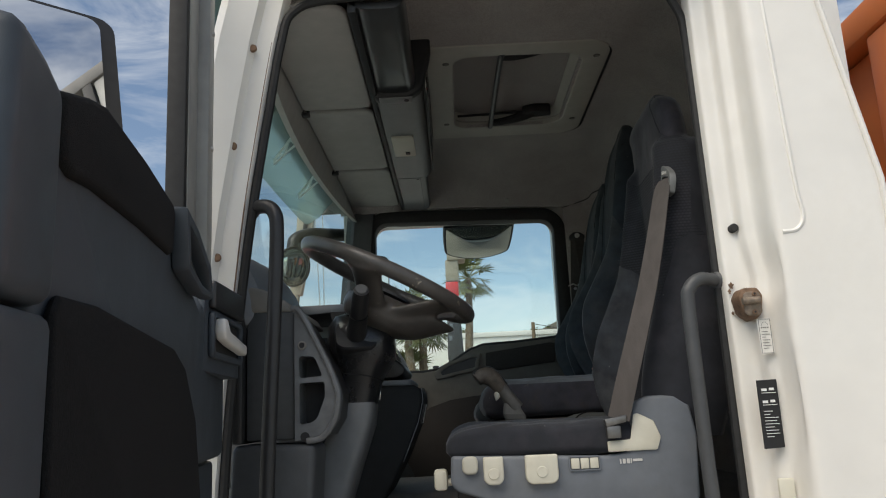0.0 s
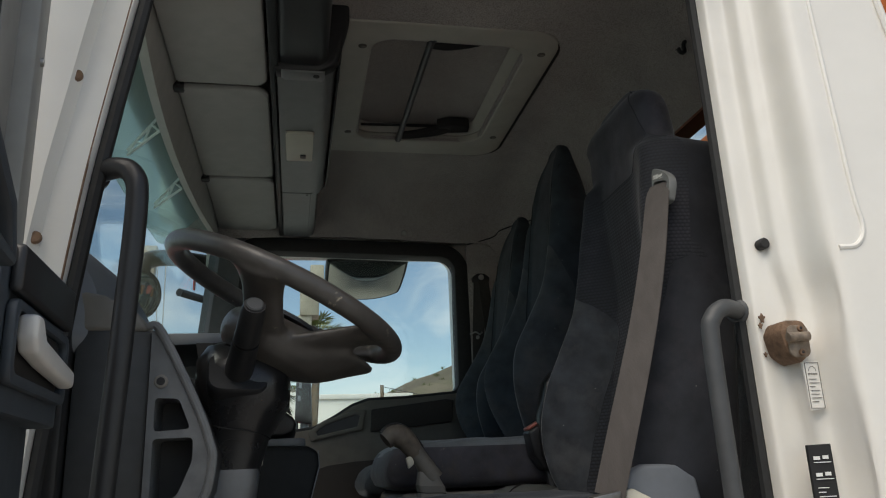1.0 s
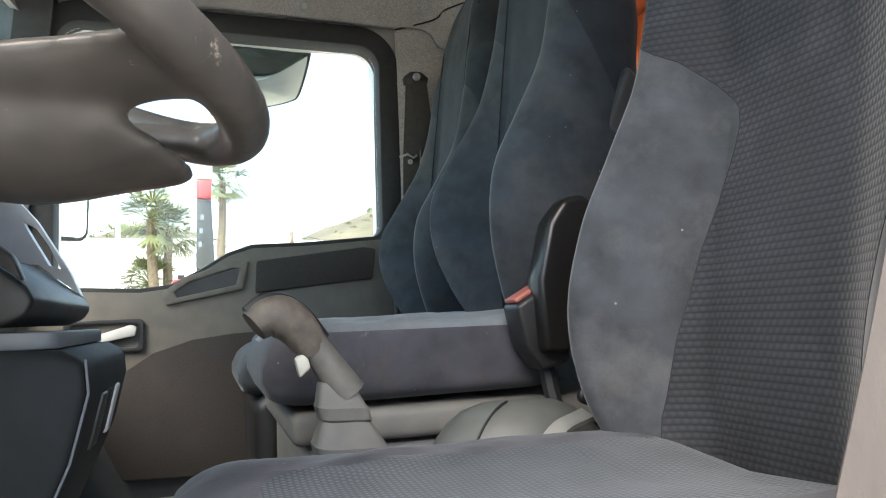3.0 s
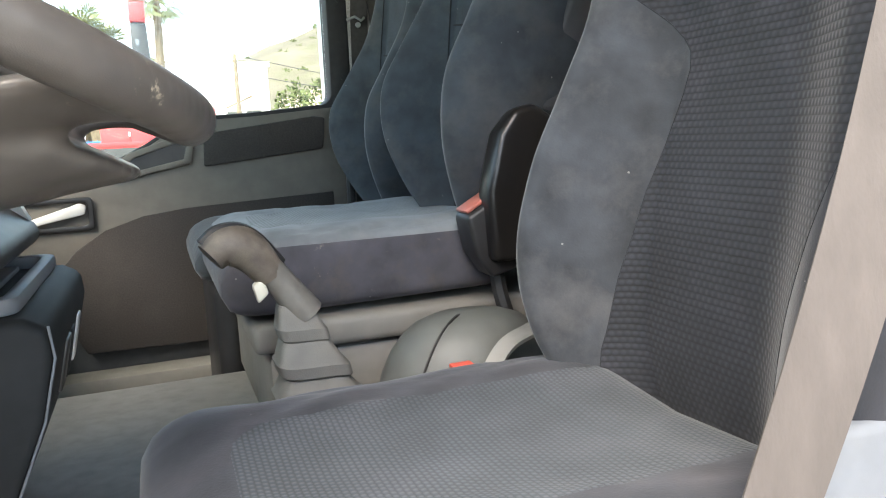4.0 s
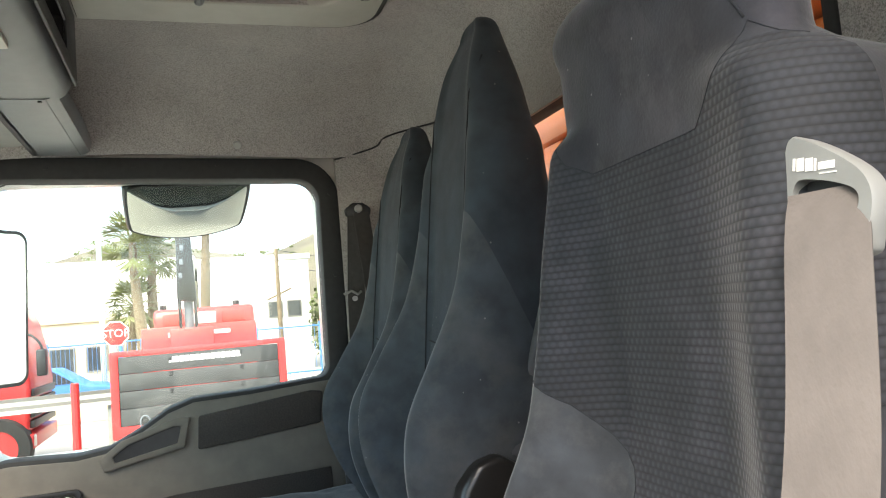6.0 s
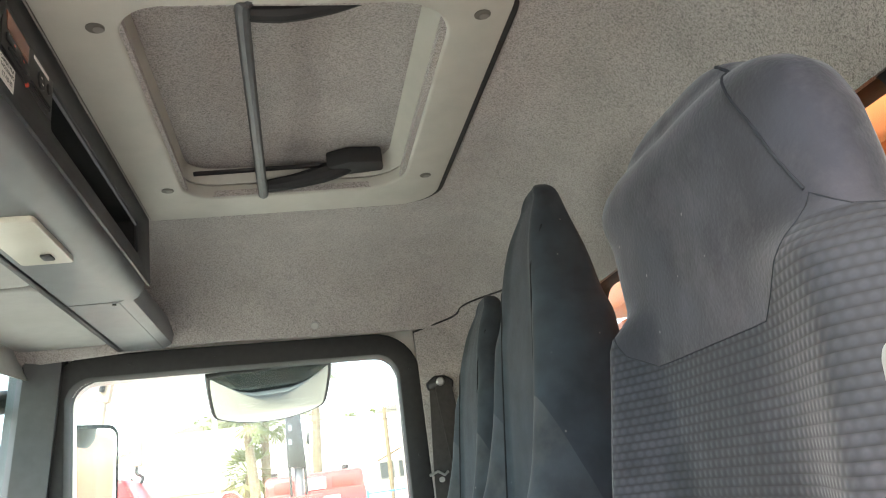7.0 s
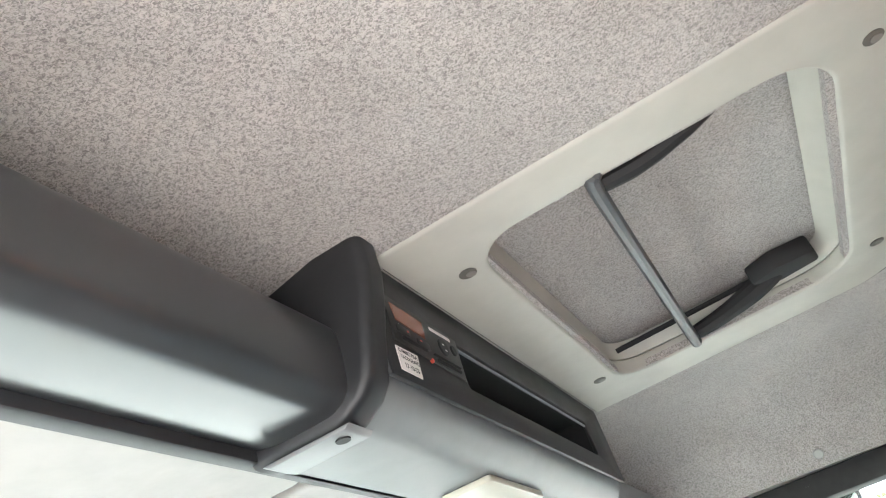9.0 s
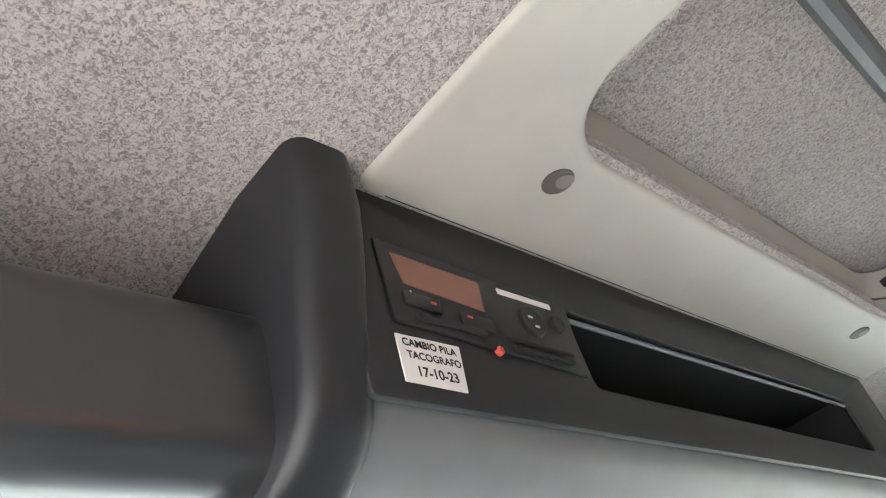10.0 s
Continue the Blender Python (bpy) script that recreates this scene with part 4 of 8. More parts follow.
box(bm, 1.0, 6.0, 0.35, 1.6, 0.953, 1.047, 0.01)
for wx in (-0.15, 4.3):
    box(bm, wx - 0.06, wx + 0.06, 0.20, 1.75, 0.42, 0.54, 0.01)
    for wy in (0.55, 1.40):
        box(bm, wx - 0.1, wx + 0.1, wy - 0.05, wy + 0.05, 0.541, 0.722, 0.01)
solid("chassis_frame", bm, M_BLACK, "black steel ladder frame under the cab", "chassis")
for wx in (-0.15, 4.3):
    for wy in (0.15, 1.8):
        ob = thing("road_wheel", (wx, wy, 0), "black truck tyre on a steel rim", "wheel", "road wheels")
        wheel_parts(ob, wx, wy, 0.48, 0.48, 0.3, "y")

# ---- cab shell ----
def cove(x, y):
    """Height of the roof lining: flat in the middle, rounded down to the walls."""
    dx = max(0.0, x - 0.57) / 0.24
    dy = max(0.0, 0.38 - y, y - 1.57) / 0.30
    d = min(0.999, math.hypot(dx, dy))
    deep = 0.26 - 0.024 * min(1.0, max(0.0, 0.45 - x) / 0.4) if y > 0.9 else 0.26 - 0.13 * min(1.0, max(0.0, 0.60 - x) / 0.12)
    return 2.712 - deep * (1 - math.sqrt(1 - d * d)) - 0.10 * max(0.0, -0.10 - x) / 0.5 * (1 - 0.85 * min(1.0, dy if y > 0.9 else 0.0) ** 2)


def roof_lining():
    bm = bmesh.new()
    xs = sorted({round(-0.50 + 0.04 * k, 4) for k in range(12)} | {0.03, 0.425} | {round(0.06 + 0.045 * k, 4) for k in range(8)} | {round(0.45 + 0.02 * k, 4) for k in range(19)})
    ys = sorted({round(0.085 + 0.02 * k, 4) for k in range(16)} | {0.695, 1.295} | {round(0.42 + 0.055 * k, 4) for k in range(21) if abs(0.42 + 0.055 * k - 0.695) > 0.02 and abs(0.42 + 0.055 * k - 1.295) > 0.02} | {round(1.58 + 0.02 * k, 4) for k in range(15)})
    grid = [[bm.verts.new((x, y, cove(x, y) + 0.0015 * noise.noise((x * 5, y * 5, 0)))) for y in ys] for x in xs]
    for i in range(len(xs) - 1):
        for j in range(len(ys) - 1):
            if 0.03 <= (xs[i] + xs[i + 1]) / 2 <= 0.425 and 0.695 <= (ys[j] + ys[j + 1]) / 2 <= 1.295:
                continue
            bm.faces.new((grid[i][j], grid[i + 1][j], grid[i + 1][j + 1], grid[i][j + 1]))
    bmesh.ops.recalc_face_normals(bm, faces=bm.faces)
    bmesh.ops.solidify(bm, geom=bm.faces[:], thickness=0.012)
    solid("ceiling", bm, M_LINER, "grey felt roof lining rounded into the walls", "ceiling", "structure", sharp=60)


roof_lining()
bm = bmesh.new()
prism(bm, [(-0.60, 2.60), (-0.50, 2.80), (0.80, 2.83), (0.90, 2.70), (0.90, 2.79), (0.85, 2.87), (-0.50, 2.87), (-0.62, 2.72)], "y", -0.02, 1.98, 0.01)
solid("roof", bm, M_WHITE, "white painted steel cab roof", "roof", "structure")

# rear wall with its window
bm = bmesh.new()
ring_frame(bm, rrect(0.06, 1.93, 1.10, 2.80, 0.03), rrect(0.46, 1.48, 2.12, 2.50, 0.06), "x", 0.84, 0.88, 0.004)
solid("wall_rear", bm, M_WHITE, "white painted rear wall of the cab", "wall", "structure")
bm = bmesh.new()
ring_frame(bm, rrect(0.06, 1.90, 1.15, 2.68, 0.03), rrect(0.478, 1.462, 2.135, 2.485, 0.06), "x", 0.81, 0.836, 0.006)
solid("rear_trim", bm, M_LINER, "grey felt lining on the cab's rear wall", "trim", "structure")
win = thing("window_1", (0.82, 0.97, 2.12), "fixed rear cab window in a black rubber seal", "window", kind="structure")
bm = bmesh.new()
ring_frame(bm, rrect(0.462, 1.478, 2.122, 2.498, 0.06), rrect(0.482, 1.458, 2.14, 2.48, 0.05), "x", 0.805, 0.885, 0.004)
part("window_frame", bm, M_RUBBER, win)
bm = bmesh.new()
box(bm, 0.855, 0.86, 0.481, 1.459, 2.139, 2.481, 0)
part("pane", bm, M_GLASS, win).visible_shadow = False

# floor and engine tunnel
bm = bmesh.new()
box(bm, -0.72, 0.86, 0.02, 1.96, 1.10, 1.15, 0.01)
solid("floor", bm, M_FLOOR, "grey rubber-covered cab floor", "floor", "structure")
bm = bmesh.new()
prism(bm, [(0.66, 1.151), (1.40, 1.151), (1.385, 1.34), (1.35, 1.405), (0.74, 1.405), (0.68, 1.34)], "x", -0.66, 0.84, 0.03, 4)
solid("engine_tunnel", bm, M_FLOOR, "rubber-covered engine tunnel between the seats", "engine cover", "structure")


bm = bmesh.new()
box(bm, -0.46, 0.54, 1.80, 1.895, 1.151, 1.30, 0.015)
box(bm, -0.46, 0.54, 1.86, 1.96, 1.05, 1.148, 0.01)
solid("door_sill", bm, M_TRIM, "grey plastic step edge inside the passenger door", "sill", "structure")


# ---- passenger side ----
SILL = [(-0.42, 1.80), (-0.30, 1.812), (-0.16, 1.806), (-0.09, 1.815), (-0.02, 1.85), (0.05, 1.893), (0.11, 1.913), (0.25, 1.918), (0.47, 1.935)]
YW = 1.90
# aperture: clockwise from the sill's front end over the top
GLASS = [(-0.355, 1.81), (-0.30, 1.815), (-0.16, 1.809), (-0.09, 1.818), (-0.02, 1.853), (0.05, 1.896), (0.11, 1.916), (0.25, 1.921), (0.42, 1.934), (0.445, 1.942), (0.452, 1.965), (0.456, 2.2), (0.459, 2.41), (0.45, 2.445), (0.42, 2.462), (0.0, 2.474), (-0.30, 2.480), (-0.335, 2.465), (-0.348, 2.43), (-0.352, 2.1)]


def grow(poly, d):
    """Outline pushed outwards by d."""
    n = len(poly)
    area = sum(poly[i][0] * poly[(i + 1) % n][1] - poly[(i + 1) % n][0] * poly[i][1] for i in range(n))
    out = []
    for i in range(n):
        a, b, c = (Vector(poly[k % n]) for k in (i - 1, i, i + 1))
        e, f = (b - a).normalized(), (c - b).normalized()
        m = (Vector((e.y, -e.x)) + Vector((f.y, -f.x))).normalized()
        k = max(0.5, m.dot(Vector((e.y, -e.x))))
        out.append(tuple(b + m * (d if area > 0 else -d) / k))
    return out


door2 = thing("door_2", (0.05, 1.95, 1.2), "closed passenger door in grey plastic with brown carpet inlay", "door", kind="structure")
bm = bmesh.new()
arc = lambda cx, cz, r, a0: [(cx + r * math.cos(radians(a0 + 11.25 * k)), cz + r * math.sin(radians(a0 + 11.25 * k))) for k in range(9)]
ROUND = GLASS[:8] + [(0.41, 1.9335)] + arc(0.422, 1.966, 0.032, -90) + [(0.456, 2.2)] + arc(0.398, 2.402, 0.060, 0) + [(0.0, 2.472)] + arc(-0.292, 2.420, 0.058, 90) + [(-0.352, 2.1)]
ring_frame(bm, grow(ROUND, 0.056), ROUND, "y", YW - 0.03, YW + 0.05, 0.006, 2)
win2 = part("window_frame", bm, M_RUBBER, door2, "black rubber window frame")
bm = bmesh.new()
prism(bm, ROUND, "y", YW + 0.02, YW + 0.025, 0)
part("pane", bm, M_GLASS, win2).visible_shadow = False
bm = bmesh.new()
ring_frame(bm, rrect(-0.50, 0.555, 1.20, 2.60, 0.05, 4), grow(rrect(-0.355, 0.455, 1.81, 2.475, 0.05, 4), 0.002), "y", YW + 0.028, YW + 0.11, 0.01)
part("door_skin", bm, M_WHITE, door2, "white painted door shell")
# inner trim: upper rail below the window
low = 1.56
bm = bmesh.new()
prism(bm, [(-0.46, low)] + [(-0.46, 1.79)] + [(x, z - 0.006) for x, z in SILL] + [(0.52, 1.93), (0.535, 1.76), (0.535, low)], "y", YW - 0.034, YW + 0.027, 0.008, 2, angle=40)
part("upper_trim", bm, M_DOORTRIM, door2)
bm = bmesh.new()
prism(bm, [(-0.46, 1.22), (0.535, 1.22), (0.535, 1.558), (-0.46, 1.558)], "y", YW + 0.0, YW + 0.027, 0.004)
part("lower_trim", bm, M_DASH, door2)
bm = bmesh.new()
prism(bm, [(0.115, 1.79), (0.42, 1.82), (0.43, 1.90), (0.40, 1.905), (0.12, 1.872)], "y", YW - 0.046, YW - 0.0345, 0.006)
part("arm_pad", bm, M_CARPET, door2, "dark brown carpeted pad")
bm = bmesh.new()
ring_frame(bm, [(-0.10, 1.765), (0.085, 1.80), (0.10, 1.872), (0.07, 1.874), (-0.06, 1.833), (-0.11, 1.795)], [(-0.075, 1.783), (0.068, 1.812), (0.078, 1.852), (0.06, 1.854), (-0.045, 1.822), (-0.08, 1.797)], "y", YW - 0.044, YW - 0.0345, 0.003)
part("pull_pocket", bm, M_DOORTRIM, door2)
bm = bmesh.new()
prism(bm, [(-0.075, 1.783), (0.068, 1.812), (0.078, 1.852), (0.06, 1.854), (-0.045, 1.822), (-0.08, 1.797)], "y", YW - 0.0365, YW - 0.0345, 0)
part("pocket_recess", bm, M_BLACK, door2)
bm = bmesh.new()
prism(bm, [(-0.20, 1.35), (-0.26, 1.47), (-0.25, 1.55), (-0.20, 1.605), (-0.13, 1.65), (-0.04, 1.678), (0.06, 1.69), (0.30, 1.70), (0.44, 1.705), (0.45, 1.36), (0.06, 1.345)], "y", YW - 0.040, YW - 0.0345, 0.004, angle=50)
part("carpet_inlay", bm, M_CARPET, door2, "dark brown carpet inlay")
bm = bmesh.new()
ring_frame(bm, rrect(-0.33, -0.15, 1.655, 1.735, 0.012, 3), rrect(-0.315, -0.163, 1.667, 1.723, 0.01, 3), "y", YW - 0.046, YW - 0.0345, 0.003)
part("handle_surround", bm, M_BLACK, door2)
bm = bmesh.new()
prism(bm, [(-0.29, 1.672), (-0.17, 1.694), (-0.165, 1.715), (-0.18, 1.722), (-0.20, 1.715), (-0.285, 1.69)], "y", YW - 0.054, YW - 0.040, 0.004)
part("door_handle", bm, M_SILVER, door2, "silver door lever")
for zz in (2.2, 2.0, 2.42):
    bm = bmesh.new()
    disc(bm, (0.487, YW - 0.031, zz), (0, -1, 0), 0.005, 0.003, 10)
    part("screw", bm, M_INK, win2)
for xx in (-0.2, 0.0, 0.2):
    bm = bmesh.new()
    disc(bm, (xx, YW - 0.031, 2.505), (0, -1, 0), 0.005, 0.003, 10)
    part("screw", bm, M_INK, win2)

# wall above and behind the passenger door
bm = bmesh.new()
prism(bm, [(-0.62, 2.536), (0.05, 2.537), (0.508, 2.520), (0.514, 1.70), (0.56, 1.70), (0.56, 1.25), (0.80, 1.25), (0.80, 2.60), (0.55, 2.66), (-0.62, 2.64)], "y", 1.868, 1.89, 0.004)
solid("wall_right", bm, M_LINER, "grey felt lining on the passenger side pillar", "wall", "structure")
bm = bmesh.new()
prism(bm, [(0.56, 1.1), (0.90, 1.1), (0.90, 2.78), (-0.68, 2.78), (-0.68, 2.62), (0.56, 2.62)], "y", 1.895, 2.01, 0.01)
solid("cab_side_right", bm, M_WHITE, "white painted cab side behind the passenger door", "wall", "structure")
bm = bmesh.new()
disc(bm, (0.253, 1.836, 2.548), (0, -0.85, -0.5), 0.011, 0.005, 14, 0.002)
solid("trim_clip", bm, M_VISOR, "round grey trim clip in the lining", "clip")

bm = bmesh.new()
tube(bm, smooth_line([(0.505, 1.862, 2.510), (0.61, 1.831, 2.535), (0.644, 1.807, 2.560), (0.747, 1.684, 2.567)], 6), 0.0025, 6)
pts = [(0.754, 0.40 + 0.1 * k) for k in range(14)]
tube(bm, [(x, y, cove(x, y) - 0.001) for x, y in pts], 0.0022, 6)
solid("lining_seam", bm, M_RUBBER, "thin dark joint in the felt lining", "seam", "structure")

hook = thing("coat_hook", (0.757, 0.47, 2.60), "small dark coat hook on the rear roof lining", "hook")
bm = bmesh.new()
disc(bm, (0.757, 0.47, cove(0.757, 0.47) + 0.002), (-0.6, -0.2, -0.75), 0.016, 0.006, 16, 0.002)
part("rose", bm, M_DASH, hook)
bm = bmesh.new()
base = Vector((0.753, 0.468, cove(0.757, 0.47) - 0.004))
tube(bm, smooth_line([base, base + Vector((-0.012, -0.004, -0.014)), base + Vector((-0.012, -0.004, -0.034)), base + Vector((-0.024, -0.008, -0.040)), base + Vector((-0.032, -0.010, -0.030))], 5), 0.005, 8)
part("arm", bm, M_BLACK, hook)

# passenger belt on the pillar
belt2 = thing("seat_belt", (0.556, 1.84, 2.37), "dark seat belt hanging from its pillar anchor", "seat belt")
bm = bmesh.new()
prism(bm, [(0.525, 2.352), (0.588, 2.352), (0.592, 2.372), (0.57, 2.388), (0.542, 2.388), (0.521, 2.372)], "y", 1.838, 1.866, 0.005)
part("anchor", bm, M_BLACK, belt2)
bm = bmesh.new()
disc(bm, (0.556, 1.838, 2.371), (0, -1, 0), 0.011, 0.008, 12, 0.003)
part("bolt", bm, M_STEEL, belt2)
bm = bmesh.new()
ribbon(bm, [(0.55, 1.842, 2.36), (0.535, 1.842, 2.15), (0.52, 1.85, 1.6)], [(1, 0, 0)] * 3, 0.046)
ribbon(bm, [(0.562, 1.835, 2.36), (0.585, 1.828, 2.1), (0.61, 1.80, 1.6)], [(1, 0.2, 0)] * 3, 0.046)
part("webbing", bm, M_BELT_DARK, belt2)
bm = bmesh.new()
tube(bm, [(0.50, 1.835, 2.145), (0.52, 1.825, 2.152), (0.535, 1.822, 2.142), (0.545, 1.825, 2.150)], 0.0035, 8)
disc(bm, (0.528, 1.832, 2.132), (0, -1, 0), 0.007, 0.006, 10)
part("belt_hook", bm, M_STEEL, belt2)
handle = bmesh.new()
tube(handle, smooth_line([(0.50, 1.872, 1.86), (0.485, 1.835, 1.85), (0.48, 1.83, 1.7), (0.48, 1.83, 1.45), (0.5, 1.872, 1.40)], 6), 0.011, 8)
solid("grab_handle", handle, M_BLACK, "black bar handle beside the passenger seat", "handle", group="grab handles")

# outside mirrors on the passenger side
mir = thing("kerb_mirror", (0.121, 2.08, 2.42), "black kerb mirror hung over the passenger window", "mirror")
T = pose(0.121, 2.085, 2.424, 57, -2, 6)
MIRROR_EDGE = [(p.x, p.z) for p in smooth_line([(-0.168, 0, 0.085), (-0.155, 0, 0.108), (-0.08, 0, 0.114), (0.08, 0, 0.114), (0.155, 0, 0.108), (0.168, 0, 0.085), (0.160, 0, -0.045), (0.140, 0, -0.078), (0.07, 0, -0.105), (0.0, 0, -0.113), (-0.07, 0, -0.105), (-0.140, 0, -0.078), (-0.160, 0, -0.045)], 4, True)]
bm = bmesh.new()
ring = lambda s, k: [T @ Vector((s * p, k, s * q)) for p, q in MIRROR_EDGE]
loft(bm, [ring(0.97, -0.012), ring(1.0, -0.004), ring(1.0, 0.02), ring(0.85, 0.06), ring(0.4, 0.08)])
part("housing", bm, M_BLACK, mir)
bm = bmesh.new()
loft(bm, [ring(s, -0.0125 - 0.030 * (0.93 ** 2 - s * s)) for s in (0.93, 0.9295, 0.85, 0.75, 0.65, 0.55, 0.45, 0.35, 0.25, 0.15, 0.05)])
part("glass", bm, M_KERBMIRROR, mir)
bm = bmesh.new()
tube(bm, [T @ Vector((0, 0.06, 0.03)), (0.12, 2.03, 2.62), (0.12, 1.99, 2.66)], 0.02, 8)
part("arm", bm, M_BLACK, mir)


def side_mirror(at, yaw, w, h, arm_to, label, tilt=0.0, lip=0.011):
    ob = thing("side_mirror", at, label, "mirror", "outside mirrors")
    t = pose(*at, tilt, 0, yaw)
    out = rrect(-w / 2, w / 2, -h / 2, h / 2, 0.035)
    inn = rrect(-w / 2 + 0.011, w / 2 - lip, -h / 2 + 0.011, h / 2 - 0.011, 0.028)
    bm = bmesh.new()
    loft(bm, [[t @ Vector((p * k, d, q * k)) for p, q in out] for k, d in ((1, -0.01), (1, 0.03), (0.93, 0.07), (0.75, 0.10))])
    part("housing", bm, M_BLACK, ob)
    bm = bmesh.new()
    loft(bm, [[t @ Vector((p, d, q)) for p, q in inn] for d in (-0.0102, -0.014)])
    part("glass", bm, M_MIRROR, ob)
    for f in (0.35, -0.35):
        bm = bmesh.new()
        tube(bm, [t @ Vector((0, 0.06, h * f)), (arm_to[0], arm_to[1], at[2] + h * f)], 0.016, 8)
        part("arm", bm, M_BLACK, ob)
    return ob


side_mirror((-0.41, 2.23, 2.19), 49.4, 0.225, 0.44, (-0.60, 2.0), "black framed door mirror outside the passenger window", 2.4)

# ---- windscreen, front posts and sun shield ----
def wind_x(z):
    """Where the windscreen meets the front posts."""
    return -0.455 - 0.10 * (2.50 - z)


def bow(y, z=2.5):
    return (0.055 + 0.065 * min(1.0, max(0.0, (2.5 - z) / 0.5))) * (1 - ((y - 0.97) / 0.88) ** 2)


bm = bmesh.new()
rows = []
for k in range(9):
    z = 1.74 + 0.80 * k / 8
    rows.append([Vector((wind_x(z) - bow(y, z), y, z)) for y in [0.09 + 1.76 * i / 20 for i in range(21)]])
loft(bm, rows, cap=False, closed=False)
bmesh.ops.solidify(bm, geom=bm.faces[:], thickness=0.006)
solid("windscreen", bm, M_GLASS, "large clear windscreen", "windscreen", "structure").visible_shadow = False


def front_post(y0, y1, name, label):
    bm = bmesh.new()
    loft(bm, [[Vector((wind_x(z) + 0.004, y0 + 0.012, z)), Vector((wind_x(z) + 0.02, y0, z)), Vector((wind_x(z) + 0.10, y0 + 0.01, z)), Vector((wind_x(z) + 0.10, y1, z)), Vector((wind_x(z) - 0.02, y1, z)), Vector((wind_x(z) - 0.02, y0 + 0.03, z))] for z in (1.15, 1.5, 1.9, 2.2, 2.62)])
    solid(name, bm, M_DASH, label, "post", "structure")


front_post(1.845, 1.905, "post_right", "grey trimmed front post on the passenger side")
bm = bmesh.new()
tube(bm, [(-0.445, 1.850, 2.12), (-0.445, 1.838, 2.12)], 0.02, 20)
solid("tweeter_cover", bm, M_TRIM, "small round speaker cover on the front post", "speaker")
shield = thing("sun_shield", (-0.85, 0.97, 2.6), "green tinted acrylic sun shield outside the windscreen", "sun shield")
bm = bmesh.new()
rows = []
for k in range(9):
    s = k / 8
    row = []
    for i in range(33):
        y = 0.08 + 1.78 * i / 32
        end = max(0.0, abs(y - 0.97) - 0.70) / 0.19
        drop = s * (1 - 0.45 * end * end)
        row.append(Vector((-0.515 - 0.4 * bow(y) - 0.115 * math.sin(drop * 1.5), y, 2.615 - 0.16 * drop - 0.006 * drop * drop)))
    rows.append(row)
loft(bm, rows, cap=False, closed=False)
bmesh.ops.solidify(bm, geom=bm.faces[:], thickness=0.004)
part("panel", bm, M_TINT, shield)
for yy in (0.47, 0.99, 1.42):
    bm = bmesh.new()
    top = [Vector((-0.522, yy - 0.045, 2.578)), Vector((-0.612, yy + 0.03, 2.508))]
    low = [Vector((-0.520, yy - 0.045, 2.535)), Vector((-0.612, yy + 0.03, 2.494))]
    for rail in (top, low):
        tube(bm, rail, 0.004, 6)
    for k in range(4):
        p, q = k / 4, (k + 1) / 4
        tube(bm, [top[0].lerp(top[1], p), low[0].lerp(low[1], q)] if k % 2 else [low[0].lerp(low[1], p), top[0].lerp(top[1], q)], 0.003, 6)
    part("bracket", bm, M_SIGNWHITE, shield)

card = bmesh.new()
cx = wind_x(2.29) - bow(1.65, 2.29) + 0.010
prism(card, [(1.602, 2.258), (1.645, 2.268), (1.653, 2.324), (1.612, 2.314)], "x", cx, cx + 0.003, 0)
solid("windscreen_sticker", card, M_REDPLASTIC, "small red sticker stuck inside the windscreen", "sticker")

fm = thing("front_mirror", (-0.68, 1.72, 2.28), "round black front mirror on an arm at the passenger corner", "mirror")
bm = bmesh.new()
tube(bm, smooth_line([(-0.50, 1.985, 2.46), (-0.56, 1.90, 2.445), (-0.63, 1.80, 2.425), (-0.68, 1.73, 2.39), (-0.69, 1.715, 2.34)], 6), 0.030, 12)
part("arm", bm, M_BLACK, fm)
FN = Vector((0.52, -0.82, -0.16)).normalized()
FS = FN.cross(Vector((0, 0, 1))).normalized()
FU = FS.cross(FN)
FC = Vector((-0.685, 1.70, 2.265))
bm = bmesh.new()
loft(bm, [[FC + FN * d + FS * (0.075 * s * math.cos(a)) + FU * (0.088 * s * math.sin(a)) for a in (i * math.tau / 32 for i in range(32))] for d, s in ((-0.06, 0.35), (-0.05, 0.7), (-0.03, 0.92), (-0.005, 1.0), (0.006, 0.98), (0.006, 0.90), (0.0, 0.88))])
part("housing", bm, M_BLACK, fm)
bm = bmesh.new()
loft(bm, [[FC + FN * d + FS * (0.075 * s * math.cos(a)) + FU * (0.088 * s * math.sin(a)) for a in (i * math.tau / 32 for i in range(32))] for d, s in ((0.0004, 0.87), (0.003, 0.80), (0.007, 0.55), (0.009, 0.25), (0.0095, 0.05))])
part("glass", bm, M_MIRROR, fm)

